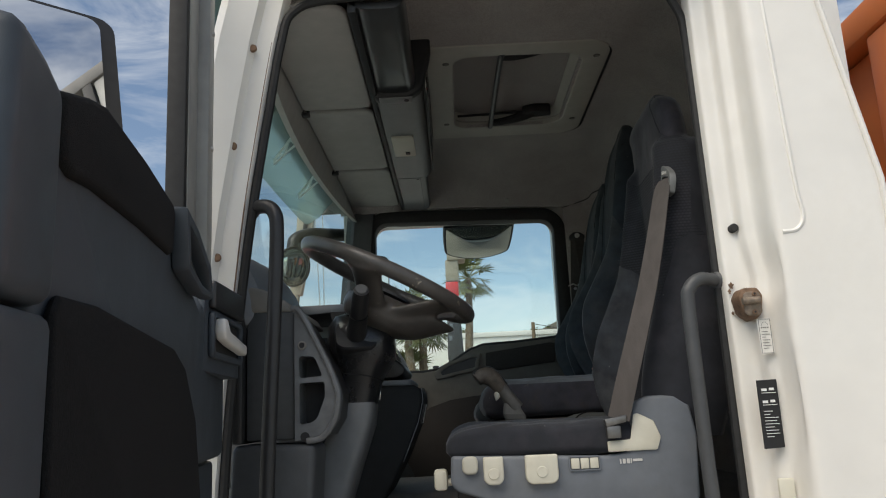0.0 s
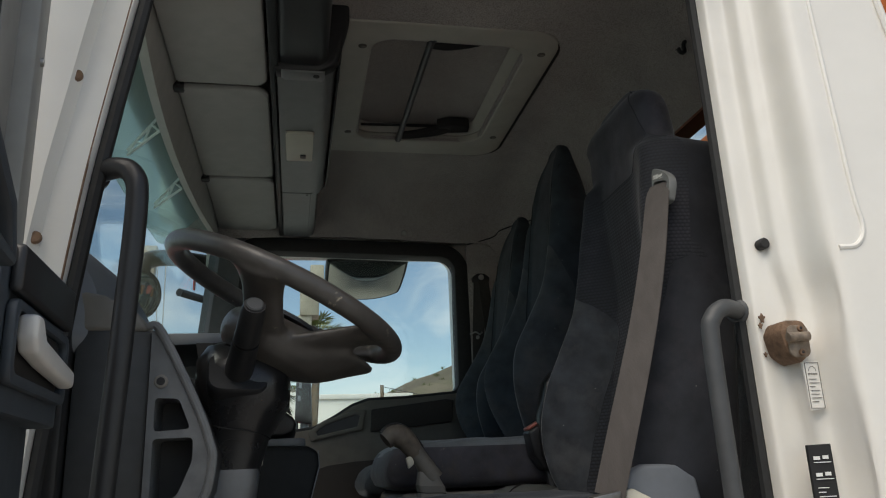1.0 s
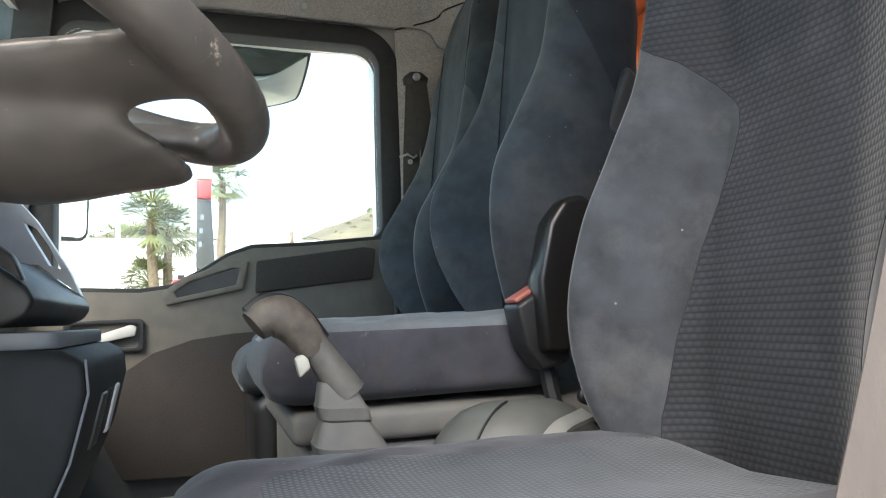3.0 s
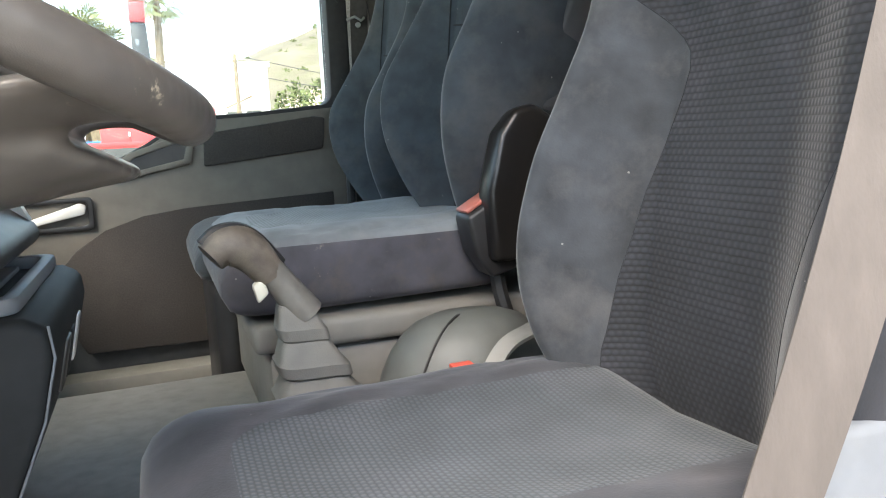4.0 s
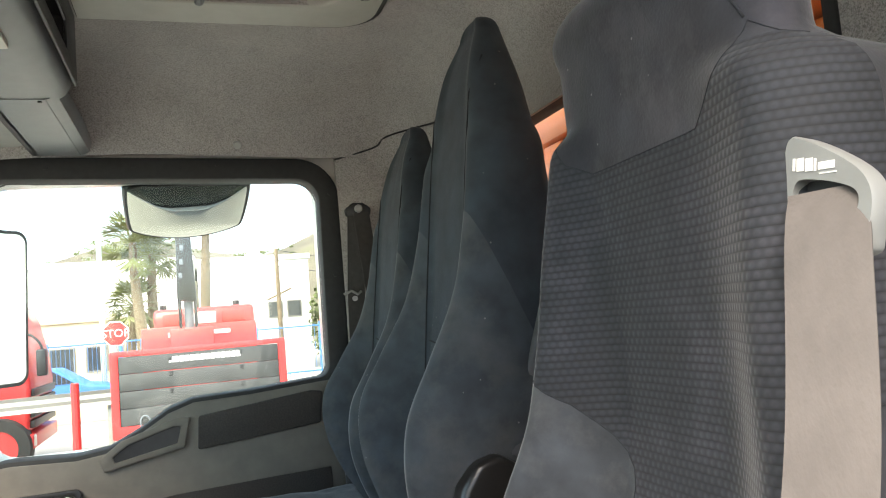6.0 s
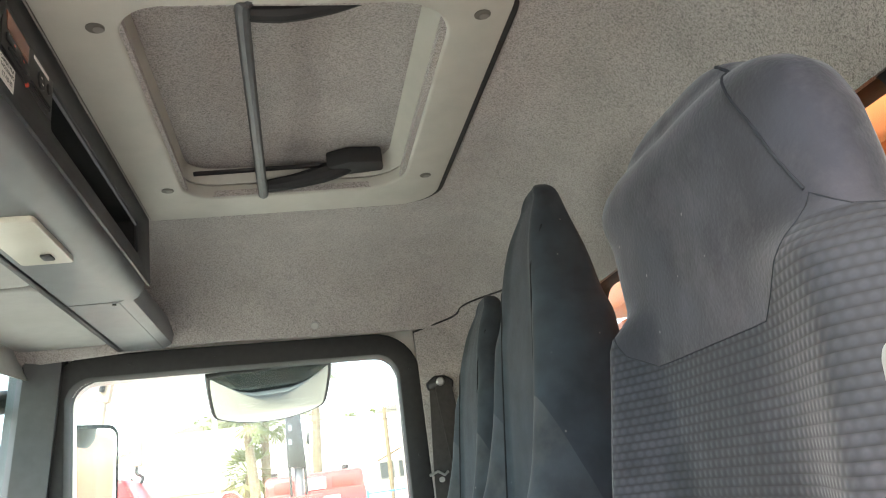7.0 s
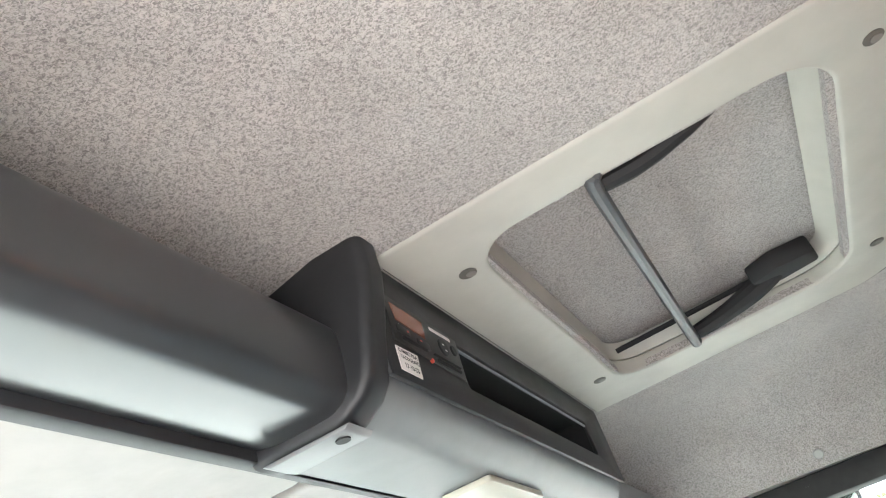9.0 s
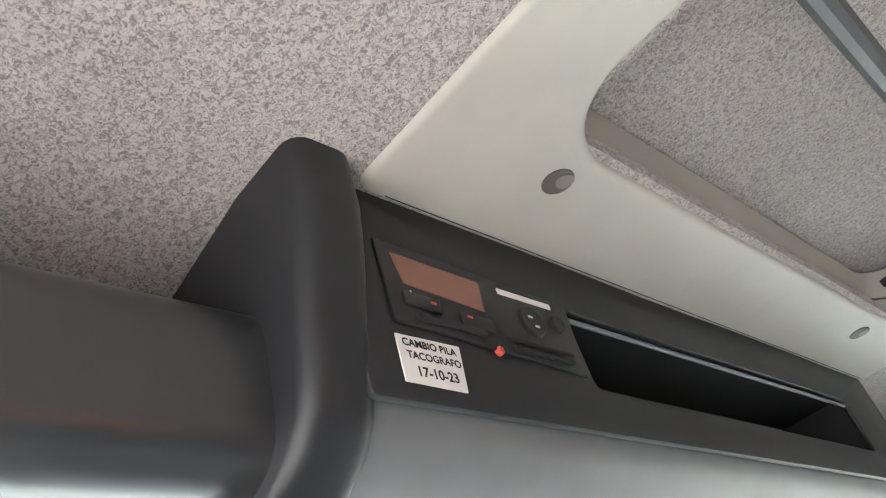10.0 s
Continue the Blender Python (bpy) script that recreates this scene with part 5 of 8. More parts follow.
# ---- driver side: pillars and door opening ----
bm = bmesh.new()
prof = [(0.552, 0.088), (0.556, 0.064), (0.562, 0.056), (0.584, 0.052), (0.591, 0.044), (0.596, 0.026), (0.606, 0.018), (0.616, 0.012), (0.622, -0.004), (0.625, -0.034), (0.632, -0.050), (0.648, -0.058), (0.70, -0.064), (0.80, -0.076), (0.832, -0.076), (0.846, -0.06), (0.85, 0.0), (0.85, 0.088)]
prof = [(p.x, p.y) for p in smooth_line([(x, y, 0) for x, y in prof], 4)]
rings = []
for k in range(58):
    z = 1.08 + 1.72 * k / 57
    wob = 0.012 * math.exp(-((z - 1.86) / 0.05) ** 2) + 0.012 * math.exp(-((z - 1.62) / 0.10) ** 2)
    rings.append([])
    for i, (x, y) in enumerate(prof):
        share = min(1.0, max(0.0, i / 4 - 3), max(0.0, 10 - i / 4))
        lean = 0.17 * max(0.0, z - 2.03) * min(1.0, max(0.0, (x - 0.66) / 0.17))
        rings[-1].append(Vector((x + wob * share - 0.012 * (z - 1.44) - lean, y - 0.02 * max(0, z - 2.3), z)))
loft(bm, rings)
solid("pillar_rear", bm, M_WHITE, "cream-white painted door pillar and cab corner", "pillar", "structure", sharp=50)


def pilx(z):
    return -0.012 * (z - 1.44)


bm = bmesh.new()
tube(bm, smooth_line([(0.664 + pilx(2.7), -0.0595, 2.72), (0.668 + pilx(2.4), -0.0605, 2.4), (0.676 + pilx(2.05), -0.0612, 2.05), (0.676, -0.0612, 1.97), (0.662, -0.0595, 1.94), (0.634, -0.0555, 1.936)], 6), 0.0045, 8)
solid("panel_swage", bm, M_WHITE, "raised pressed line in the white cab corner", "panel line", "structure")
bm = bmesh.new()
tube(bm, [(0.836 + pilx(2.7) - 0.122, -0.087, 2.75), (0.836 + pilx(2.4) - 0.063, -0.08, 2.4), (0.836 + pilx(2.03), -0.078, 2.03), (0.836 + pilx(1.1), -0.078, 1.1)], 0.006, 8)
solid("corner_seam", bm, M_WHITE, "vertical welded seam at the cab's rear corner", "seam", "structure")
seal = thing("door_seal", (0.54, 0.09, 1.3), "black rubber door seal round the opening", "seal", kind="structure")
bm = bmesh.new()
tube(bm, smooth_line([(0.549, 0.086, 1.15), (0.546, 0.086, 1.8), (0.541, 0.084, 2.35), (0.524, 0.08, 2.50), (0.44, 0.075, 2.555), (0.1, 0.07, 2.562), (-0.24, 0.07, 2.558), (-0.345, 0.07, 2.53), (-0.375, 0.07, 2.45), (-0.40, 0.07, 2.30), (-0.437, 0.07, 2.06), (-0.468, 0.07, 1.79), (-0.49, 0.07, 1.5), (-0.50, 0.07, 1.15)], 6), 0.010, 8)
part("rubber", bm, M_RUBBER, seal)

bm = bmesh.new()
rings = []
for z, x in ((1.1, -0.515), (1.5, -0.50), (1.79, -0.478), (2.06, -0.447), (2.30, -0.41), (2.45, -0.384), (2.56, -0.36), (2.70, -0.33)):
    rings.append([Vector((x + 0.004, 0.088, z)), Vector((x - 0.004, 0.055, z)), Vector((x - 0.04, 0.05, z)), Vector((x - 0.05, 0.03, z)), Vector((x - 0.09, 0.02, z)), Vector((x - 0.11, 0.01, z)), Vector((x - 0.135, 0.03, z)), Vector((x - 0.14, 0.13, z)), Vector((x - 0.09, 0.14, z))])
loft(bm, rings)
solid("pillar_front", bm, M_WHITE, "white painted front door pillar with rusty seam", "pillar", "structure", sharp=25)
bm = bmesh.new()
tube(bm, smooth_line([(-0.481, 0.056, 1.79), (-0.452, 0.056, 2.06), (-0.416, 0.056, 2.30), (-0.392, 0.056, 2.45)], 6), 0.0018, 6)
solid("rust_line", bm, M_RUST, "thin line of rust along the pillar's seam", "rust", "structure")
for z, x in ((2.204, -0.472), (2.43, -0.430), (1.96, -0.503)):
    bm = bmesh.new()
    disc(bm, (x, 0.042, z), (0.1, -1, 0), 0.009, 0.006, 14, 0.002)
    solid("pillar_screw", bm, M_RUST, "small rusty screw in the door pillar", "screw", group="pillar screws")
bm = bmesh.new()
prism(bm, [(0.56, 2.575), (0.60, 2.80), (-0.42, 2.80), (-0.36, 2.575)], "y", -0.02, 0.10, 0.015, 2)
solid("door_header", bm, M_WHITE, "white painted rail over the driver's door", "rail", "structure")
bm = bmesh.new()
box(bm, -0.60, 0.85, -0.03, 0.09, 1.02, 1.17, 0.015)
solid("door_sill", bm, M_WHITE, "white painted sill under the driver's door", "sill", "structure")
bm = bmesh.new()
box(bm, 0.575, 0.80, 0.09, 0.12, 1.16, 2.60, 0.01)
solid("trim_left", bm, M_LINER, "felt lining behind the driver's door pillar", "trim", "structure")

# striker, plug, labels on the pillar
st = thing("door_striker", (0.575, 0.03, 1.81), "rusted door striker bolted to the pillar", "door striker")
bm = bmesh.new()
prism(bm, [(0.553, 1.820), (0.563, 1.838), (0.594, 1.838), (0.603, 1.822), (0.598, 1.785), (0.581, 1.772), (0.560, 1.788)], "y", 0.0, 0.05, 0.006)
part("plate", bm, M_RUST, st)
bm = bmesh.new()
prism(bm, rrect(0.561, 0.596, 1.781, 1.829, 0.010, 4), "y", -0.005, -0.0005, 0.002)
part("cheek", bm, M_STRIKER, st, "worn bare metal cheek")
bm = bmesh.new()
tube(bm, [(0.556, -0.012, 1.809), (0.590, -0.012, 1.811)], 0.007, 12)
tube(bm, [(0.588, -0.012, 1.811), (0.588, -0.004, 1.811)], 0.006, 10)
part("pin", bm, M_STRIKER, st)
for x, z in ((0.583, 1.824), (0.580, 1.788)):
    bm = bmesh.new()
    disc(bm, (x, -0.005, z), (0, -1, 0), 0.005, 0.003, 12, 0.001)
    bolt = part("bolt", bm, M_RUST, st)
    bm = bmesh.new()
    disc(bm, (x, -0.008, z), (0, -1, 0), 0.0022, 0.0005, 10)
    part("socket", bm, M_INK, bolt)
for sx, sz, sr in ((0.5555, 1.838, 0.003), (0.560, 1.850, 0.0045), (0.557, 1.793, 0.0025)):
    bm = bmesh.new()
    loft(bm, [[Vector((sx + sr * k * (1 + 0.4 * math.sin(3 * a)) * math.cos(a), y, sz + 1.5 * sr * k * (1 + 0.3 * math.sin(5 * a)) * math.sin(a))) for a in (i * math.tau / 20 for i in range(20))] for k, y in ((1, 0.052), (0.95, 0.0495))])
    part("rust_spot", bm, M_RUST, st)
bm = bmesh.new()
disc(bm, (0.577, 0.052, 1.97), (0, -1, 0), 0.009, 0.016, 16, 0.002)
solid("hole_plug", bm, M_RUBBER, "black rubber plug in the door pillar", "plug")
lab = thing("warning_label", (0.6, 0.01, 1.59), "black warning label with white pictograms on the pillar", "label")
bm = bmesh.new()
prism(bm, [(0.570, 1.655), (0.608, 1.656), (0.608, 1.527), (0.570, 1.525)], "y", 0.005, 0.010, 0)
plate = part("plate", bm, M_INK, lab)
bm = bmesh.new()
bars(bm, "y", 0.003, 0.0045, [(0.576, 0.586, 1.634, 1.639), (0.591, 0.600, 1.635, 1.640), (0.576, 0.603, 1.630, 1.6312), (0.576, 0.586, 1.611, 1.616), (0.591, 0.600, 1.612, 1.617), (0.576, 0.603, 1.607, 1.6082)] + [(0.576, 0.576 + 1.4 * w, 1.595 - 0.006 * k, 1.5962 - 0.006 * k) for k, w in enumerate((0.012, 0.008, 0.019, 0.016, 0.019, 0.012, 0.017, 0.018, 0.01))])
part("print", bm, M_SIGNWHITE, plate, "white print drawn as plain bars")
lab = thing("type_label", (0.6, 0.01, 1.74), "clear printed sticker on the painted pillar", "label")
bm = bmesh.new()
prism(bm, [(0.586, 1.775), (0.612, 1.777), (0.614, 1.706), (0.588, 1.704)], "y", 0.007, 0.010, 0)
plate = part("plate", bm, M_WHITE, lab)
bm = bmesh.new()
bars(bm, "y", 0.0058, 0.0068, [(0.5885, 0.6115, 1.7735, 1.7742), (0.5885, 0.6115, 1.7068, 1.7075), (0.5885, 0.5892, 1.7068, 1.7742), (0.6108, 0.6115, 1.7068, 1.7742)])
part("border", bm, M_TRIM, plate)
bm = bmesh.new()
bars(bm, "y", 0.0058, 0.0068, [(0.5925 + 0.004 * k, 0.5950 + 0.004 * k, 1.756, 1.7585) for k in range(4)] + [(0.5925, 0.5925 + w, 1.749 - 0.0055 * k, 1.7500 - 0.0055 * k) for k, w in enumerate((0.012, 0.016, 0.008, 0.015, 0.013, 0.016, 0.010))])
part("print", bm, M_TRIM, plate, "fine print drawn as plain bars")
bm = bmesh.new()
tube(bm, [(0.600 + 0.006 * math.cos(a), 0.0064, 1.7615 + 0.007 * math.sin(a)) for a in (k * math.pi / 10 for k in range(11))], 0.0004, 5)
part("emblem", bm, M_TRIM, plate, "plain arch for the maker's mark")
lab = thing("switch_plate", (0.6, 0.01, 1.44), "small pale plate low on the door pillar", "plate")
bm = bmesh.new()
box(bm, 0.585, 0.615, 0.0, 0.01, 1.40, 1.47, 0.003)
part("plate", bm, M_CREAM, lab)

# grab handles
bm = bmesh.new()
tube(bm, smooth_line([(-0.455, 0.10, 2.075), (-0.41, 0.06, 2.072), (-0.385, 0.045, 2.055), (-0.377, 0.04, 2.01), (-0.382, 0.04, 1.85), (-0.393, 0.04, 1.6), (-0.40, 0.04, 1.40), (-0.405, 0.045, 1.30), (-0.44, 0.09, 1.26)], 8), 0.0155, 12)
grab = thing("grab_handle", (-0.39, 0.05, 1.3), "long black grab bar beside the dashboard", "handle", "grab handles")
part("bar", bm, M_BLACK, grab)
for z in (2.075, 1.26):
    bm = bmesh.new()
    disc(bm, (-0.455, 0.112, z) if z > 2 else (-0.44, 0.10, z), (0.4, -1, 0), 0.022, 0.02, 16, 0.004)
    part("foot", bm, M_BLACK, grab)
bm = bmesh.new()
tube(bm, smooth_line([(0.545, 0.085, 1.868), (0.50, 0.055, 1.868), (0.475, 0.05, 1.85), (0.468, 0.05, 1.81), (0.470, 0.05, 1.6), (0.474, 0.05, 1.42), (0.49, 0.06, 1.34), (0.545, 0.085, 1.33)], 8), 0.014, 12)
grab = thing("grab_handle", (0.47, 0.05, 1.33), "grey grab bar on the pillar behind the seat", "handle", "grab handles")
part("bar", bm, M_DASH, grab)
for z in (1.868, 1.33):
    bm = bmesh.new()
    disc(bm, (0.553, 0.092, z), (-1, -0.6, 0), 0.020, 0.02, 16, 0.004)
    part("foot", bm, M_DASH, grab)

# ---- open driver's door ----
HX, HY, HA = -0.50, -0.04, 79.4
D = Matrix.Translation((HX, HY, 0)) @ Matrix.Rotation(-radians(HA), 4, "Z")
# in the door's own frame: x runs from the hinge, y points into the cab when shut
door1 = thing("door_1", (HX, HY, 1.2), "open driver's door, dark grey plastic with black carpet", "door", kind="structure")


def dprism(pts, a, b, bev=0.004, seg=2, angle=30):
    return prism(bmesh.new(), pts, "y", a, b, bev, seg, D, angle)


part("door_skin", dprism([(0.0, 1.18), (1.08, 1.18), (1.08, 1.83), (0.70, 1.82), (0.42, 1.775), (0.0, 1.79)], -0.06, -0.02, 0.01), M_WHITE, door1, "white painted outer shell")
BELT = [(0.30, 1.80), (0.36, 1.815), (0.44, 1.83), (0.52, 1.848), (0.62, 1.862), (0.74, 1.862), (0.90, 1.853), (1.04, 1.842)]
part("upper_trim", dprism([(0.02, 1.56), (0.02, 1.80), (0.16, 1.842), (0.29, 1.842), (0.33, 1.80)] + [(s, z - 0.02) for s, z in BELT[1:]] + [(1.06, 1.825), (1.06, 1.50), (0.5, 1.47), (0.36, 1.56)], -0.018, 0.04, 0.02, 3, 25), M_DOOR, door1)
part("lower_trim", dprism([(0.02, 1.20), (0.02, 1.555), (0.34, 1.555), (0.48, 1.466), (1.06, 1.495), (1.06, 1.20)], -0.018, 0.022, 0.008), M_DOOR, door1)
part("carpet_inlay", dprism([(0.36, 1.24), (0.379, 1.518), (0.445, 1.629), (0.54, 1.69), (0.624, 1.707), (0.956, 1.709), (1.045, 1.703), (1.055, 1.69), (1.03, 1.24)], 0.0402, 0.048, 0.008, 3), M_TRIM_BROWN, door1, "black carpet inlay")
part("arm_pad", dprism([(0.645, 1.812), (0.80, 1.806), (0.972, 1.794), (1.026, 1.786), (1.049, 1.790), (1.058, 1.835), (0.994, 1.857), (0.951, 1.868), (0.80, 1.874), (0.648, 1.874), (0.635, 1.86)], -0.012, 0.047, 0.006, 3), M_TRIM_BROWN, door1, "black carpeted upper pad")
part("edge_trim", dprism([(1.062, 1.692), (1.15, 1.689), (1.15, 1.845), (1.10, 1.840), (1.062, 1.830)], -0.018, 0.05, 0.012, 3), M_DOOR, door1)
part("edge_trim", dprism([(1.062, 1.20), (1.15, 1.20), (1.15, 1.685), (1.062, 1.688)], -0.018, 0.05, 0.010, 3), M_DOOR, door1)
bm = ring_frame(bmesh.new(), [(0.385, 1.80), (0.50, 1.79), (0.62, 1.80), (0.645, 1.872), (0.55, 1.868), (0.42, 1.845)], [(0.41, 1.808), (0.50, 1.803), (0.605, 1.811), (0.622, 1.855), (0.55, 1.852), (0.435, 1.832)], "y", 0.0402, 0.062, 0.006, 2, D)
part("pull_handle", bm, M_DOOR, door1)
part("pocket_recess", dprism([(0.41, 1.808), (0.50, 1.803), (0.605, 1.811), (0.622, 1.855), (0.55, 1.852), (0.435, 1.832)], 0.0402, 0.043, 0), M_BLACK, door1)
part("handle_block", prism(bmesh.new(), [(0.32, 0.041), (0.09, 0.070), (0.06, 0.070), (0.06, 0.030), (0.32, 0.030)], "z", 1.70, 1.848, 0.004, 2, D), M_DOOR, door1)
DL = D @ Matrix.Translation((0.32, 0.041, 0)) @ Matrix.Rotation(-math.atan2(0.029, 0.23), 4, "Z")
bm = ring_frame(bmesh.new(), rrect(-0.235, -0.02, 1.722, 1.797, 0.012, 3), rrect(-0.222, -0.032, 1.733, 1.787, 0.01, 3), "y", 0.0005, 0.010, 0.003, 2, DL)
part("handle_surround", bm, M_DOOR, door1)
part("handle_recess", prism(bmesh.new(), rrect(-0.221, -0.033, 1.734, 1.786, 0.009, 3), "y", 0.0004, 0.002, 0, 2, DL), M_INK, door1)
part("door_handle", prism(bmesh.new(), [(-0.215, 1.738), (-0.10, 1.746), (-0.055, 1.752), (-0.045, 1.765), (-0.045, 1.786), (-0.065, 1.788), (-0.085, 1.770), (-0.215, 1.757)], "y", 0.004, 0.022, 0.005, 3, DL), M_SILVER, door1, "silver door lever")
part("switch_block", prism(bmesh.new(), [(-0.235, 1.803), (-0.02, 1.801), (-0.022, 1.845), (-0.235, 1.850)], "y", 0.0005, 0.012, 0.005, 3, DL), M_BLACK, door1, "black mirror switch block")
# window frame posts
part("inner_post", dprism([(0.005, 1.79), (0.075, 1.80), (0.085, 2.56), (0.02, 2.56)], -0.03, 0.012, 0.006), M_POST, door1)
part("window_channel", dprism([(0.077, 1.80), (0.17, 1.81), (0.19, 2.56), (0.088, 2.56)], -0.04, -0.01, 0.005), M_POST, door1)
part("window_seal", dprism([(0.172, 1.81), (0.20, 1.81), (0.22, 2.56), (0.192, 2.56)], -0.045, -0.012, 0.004), M_RUBBER, door1)
part("top_rail", dprism([(0.02, 2.562), (1.10, 2.552), (1.12, 2.61), (0.05, 2.61)], -0.045, 0.01, 0.006), M_TRIM, door1)
part("rear_post", dprism([(1.08, 1.83), (1.12, 1.83), (1.11, 2.55), (1.07, 2.55)], -0.045, 0.01, 0.006), M_TRIM, door1)
for s, z in ((0.045, 2.155), (0.05, 2.40)):
    bm = bmesh.new()
    disc(bm, D @ Vector((s, 0.012, z)), D.to_3x3() @ Vector((0, 1, 0)), 0.006, 0.004, 12, 0.001)
    part("screw", bm, M_STEEL, door1)
bm = bmesh.new()
for z in (1.32, 1.52):
    tube(bm, [(-0.525, -0.02, z), (-0.525, -0.02, z + 0.09)], 0.014, 8)
part("hinge", bm, M_WHITE, door1)

side_mirror((-0.735, -0.22, 2.215), 42, 0.25, 0.46, (-0.82, 0.05), "black framed door mirror ahead of the open driver's door", -18, 0.03)

# ---- overhead: visors, shelf, tachograph, hatch ----
def visor(y0, y1):
    ob = thing("sun_visor", (-0.34, (y0 + y1) / 2, 2.56), "folded light grey vinyl sun visor under the roof", "sun visor", "sun visors")
    bm = bmesh.new()
    pts = rrect(-0.445, -0.232, y0, y1, [0.035, 0.012, 0.012, 0.035], 5)
    prism(bm, pts, "z", 2.549, 2.566, 0.006, 3)
    part("panel", bm, M_VISOR, ob)
    bm = bmesh.new()
    box(bm, -0.455, -0.43, y0 - 0.012, y0 + 0.016, 2.542, 2.572, 0.004)
    part("pivot", bm, M_BLACK, ob)
    bm = bmesh.new()
    tube(bm, [(-0.442, y0 - 0.012, 2.555), (-0.442, y0 + 0.05, 2.555)], 0.005, 8)
    part("rod", bm, M_STEEL, ob)


visor(0.10, 0.697)
visor(0.722, 1.295)
visor(1.318, 1.84)
bm = bmesh.new()
rings = []
for i in range(25):
    y = 0.09 + 1.775 * i / 24
    e = wind_x(2.5) - bow(y) + 0.008
    rings.append([Vector((e, y, 2.49)), Vector((e + 0.022, y, 2.482)), Vector((-0.452, y, 2.552)), Vector((-0.43, y, 2.585)), Vector((e - 0.01, y, 2.64))])
loft(bm, rings)
solid("front_lining", bm, M_VISOR, "light grey felt strip above the windscreen", "trim", "structure")

shelf = thing("overhead_shelf", (-0.14, 0.97, 2.53), "grey plastic roof shelf with a dark facing", "roof shelf", kind="")
# near stretch: an open tray with a rounded lip
lip = [(-0.225, 2.575), (-0.215, 2.550), (-0.19, 2.538), (-0.13, 2.536), (-0.110, 2.540), (-0.098, 2.550), (-0.094, 2.566), (-0.093, 2.600), (-0.097, 2.618), (-0.108, 2.624), (-0.116, 2.612), (-0.118, 2.575), (-0.13, 2.556), (-0.19, 2.556), (-0.21, 2.585)]
bm = bmesh.new()
prism(bm, [(p.x, p.y) for p in smooth_line([(a, b, 0) for a, b in lip], 4, True)], "y", 0.085, 0.562, 0.0)
part("tray", bm, M_TRAY, shelf)
bm = bmesh.new()
prism(bm, [(-0.225, 2.53), (-0.205, 2.53), (-0.205, 2.69), (-0.225, 2.69)], "y", 0.085, 1.86, 0.003)
part("back_panel", bm, M_CONSOLE_DARK, shelf)
# upright beside the tachograph
bm = bmesh.new()
rings = []
for z, xr, g in ((2.522, -0.116, 0.006), (2.526, -0.106, 0.002), (2.533, -0.096, 0.0), (2.542, -0.081, 0.0), (2.556, -0.070, 0.0), (2.575, -0.0645, 0.0), (2.60, -0.060, 0.0), (2.635, -0.050, 0.0), (2.665, -0.044, 0.0), (2.704, -0.044, 0.0)):
    rings.append([Vector((x, y, z)) for x, y in rrect((-0.215 if z < 2.59 else -0.258) + g, xr, 0.560 + g, 0.602 - g, [0.012, 0.010, 0.003, 0.012], 5)])
loft(bm, rings)
part("upright", bm, M_CONSOLE_DARK, shelf, sharp=50)
bm = bmesh.new()
prism(bm, [(-0.19, 2.5165), (-0.106, 2.5165), (-0.100, 2.5215), (-0.20, 2.5215)], "y", 0.555, 0.597, 0.002, 2)
cap = part("end_cap", bm, M_CONSOLE, shelf)
bm = bmesh.new()
disc(bm, (-0.120, 0.572, 2.5163), (0, 0, -1), 0.0072, 0.0015, 16)
part("hole", bm, M_INK, cap)
# middle stretch with the dark face
bm = bmesh.new()
prism(bm, [(-0.215, 2.530), (-0.125, 2.530), (-0.104, 2.534), (-0.087, 2.543), (-0.077, 2.558), (-0.0705, 2.585), (-0.080, 2.585), (-0.086, 2.57), (-0.11, 2.55), (-0.215, 2.55)], "y", 0.592, 1.40, 0.002, 1, angle=60)
part("underside", bm, M_CONSOLE, shelf)
bm = bmesh.new()
ring_frame(bm, rrect(0.592, 1.398, 2.562, 2.703, 0.004, 2), rrect(0.784, 1.285, 2.594, 2.655, 0.006, 2), "x", -0.0695, -0.0640, 0.0015)
face = part("face_panel", bm, M_CONSOLE_DARK, shelf)
bm = bmesh.new()
box(bm, -0.150, -0.146, 0.62, 1.39, 2.556, 2.70, 0)
part("slot_back", bm, M_INK, face, "black empty radio slot")
for name, y0, z0, z1 in (("slot_floor", 0.62, 2.586, 2.589), ("slot_top", 0.62, 2.664, 2.667), ("slot_end", 1.30, 2.590, 2.663)):
    bm = bmesh.new()
    box(bm, -0.1455, -0.070, y0, 1.303 if y0 > 1 else 1.39, z0, z1, 0)
    part(name, bm, M_INK, face)
bm = bmesh.new()
tube(bm, [(-0.067, 0.786, 2.649), (-0.067, 1.283, 2.649)], 0.002, 6)
part("slot_edge", bm, M_BASE, face)
bm = bmesh.new()
prism(bm, [(-0.215, 2.530), (-0.115, 2.530), (-0.097, 2.538), (-0.09, 2.56), (-0.10, 2.60), (-0.115, 2.60), (-0.115, 2.56), (-0.215, 2.55)], "y", 1.374, 1.862, 0.002, 1, angle=60)
part("end_tray", bm, M_CONSOLE, shelf)
bm = bmesh.new()
prism(bm, [(-0.205, 2.5285), (-0.118, 2.5285), (-0.116, 2.5300), (-0.207, 2.5300)], "y", 1.3725, 1.84, 0)
part("end_cover", bm, M_CONSOLE, shelf)
bm = bmesh.new()
disc(bm, (-0.128, 1.385, 2.5288), (0, 0, -1), 0.004, 0.002, 10)
part("latch", bm, M_INK, shelf)

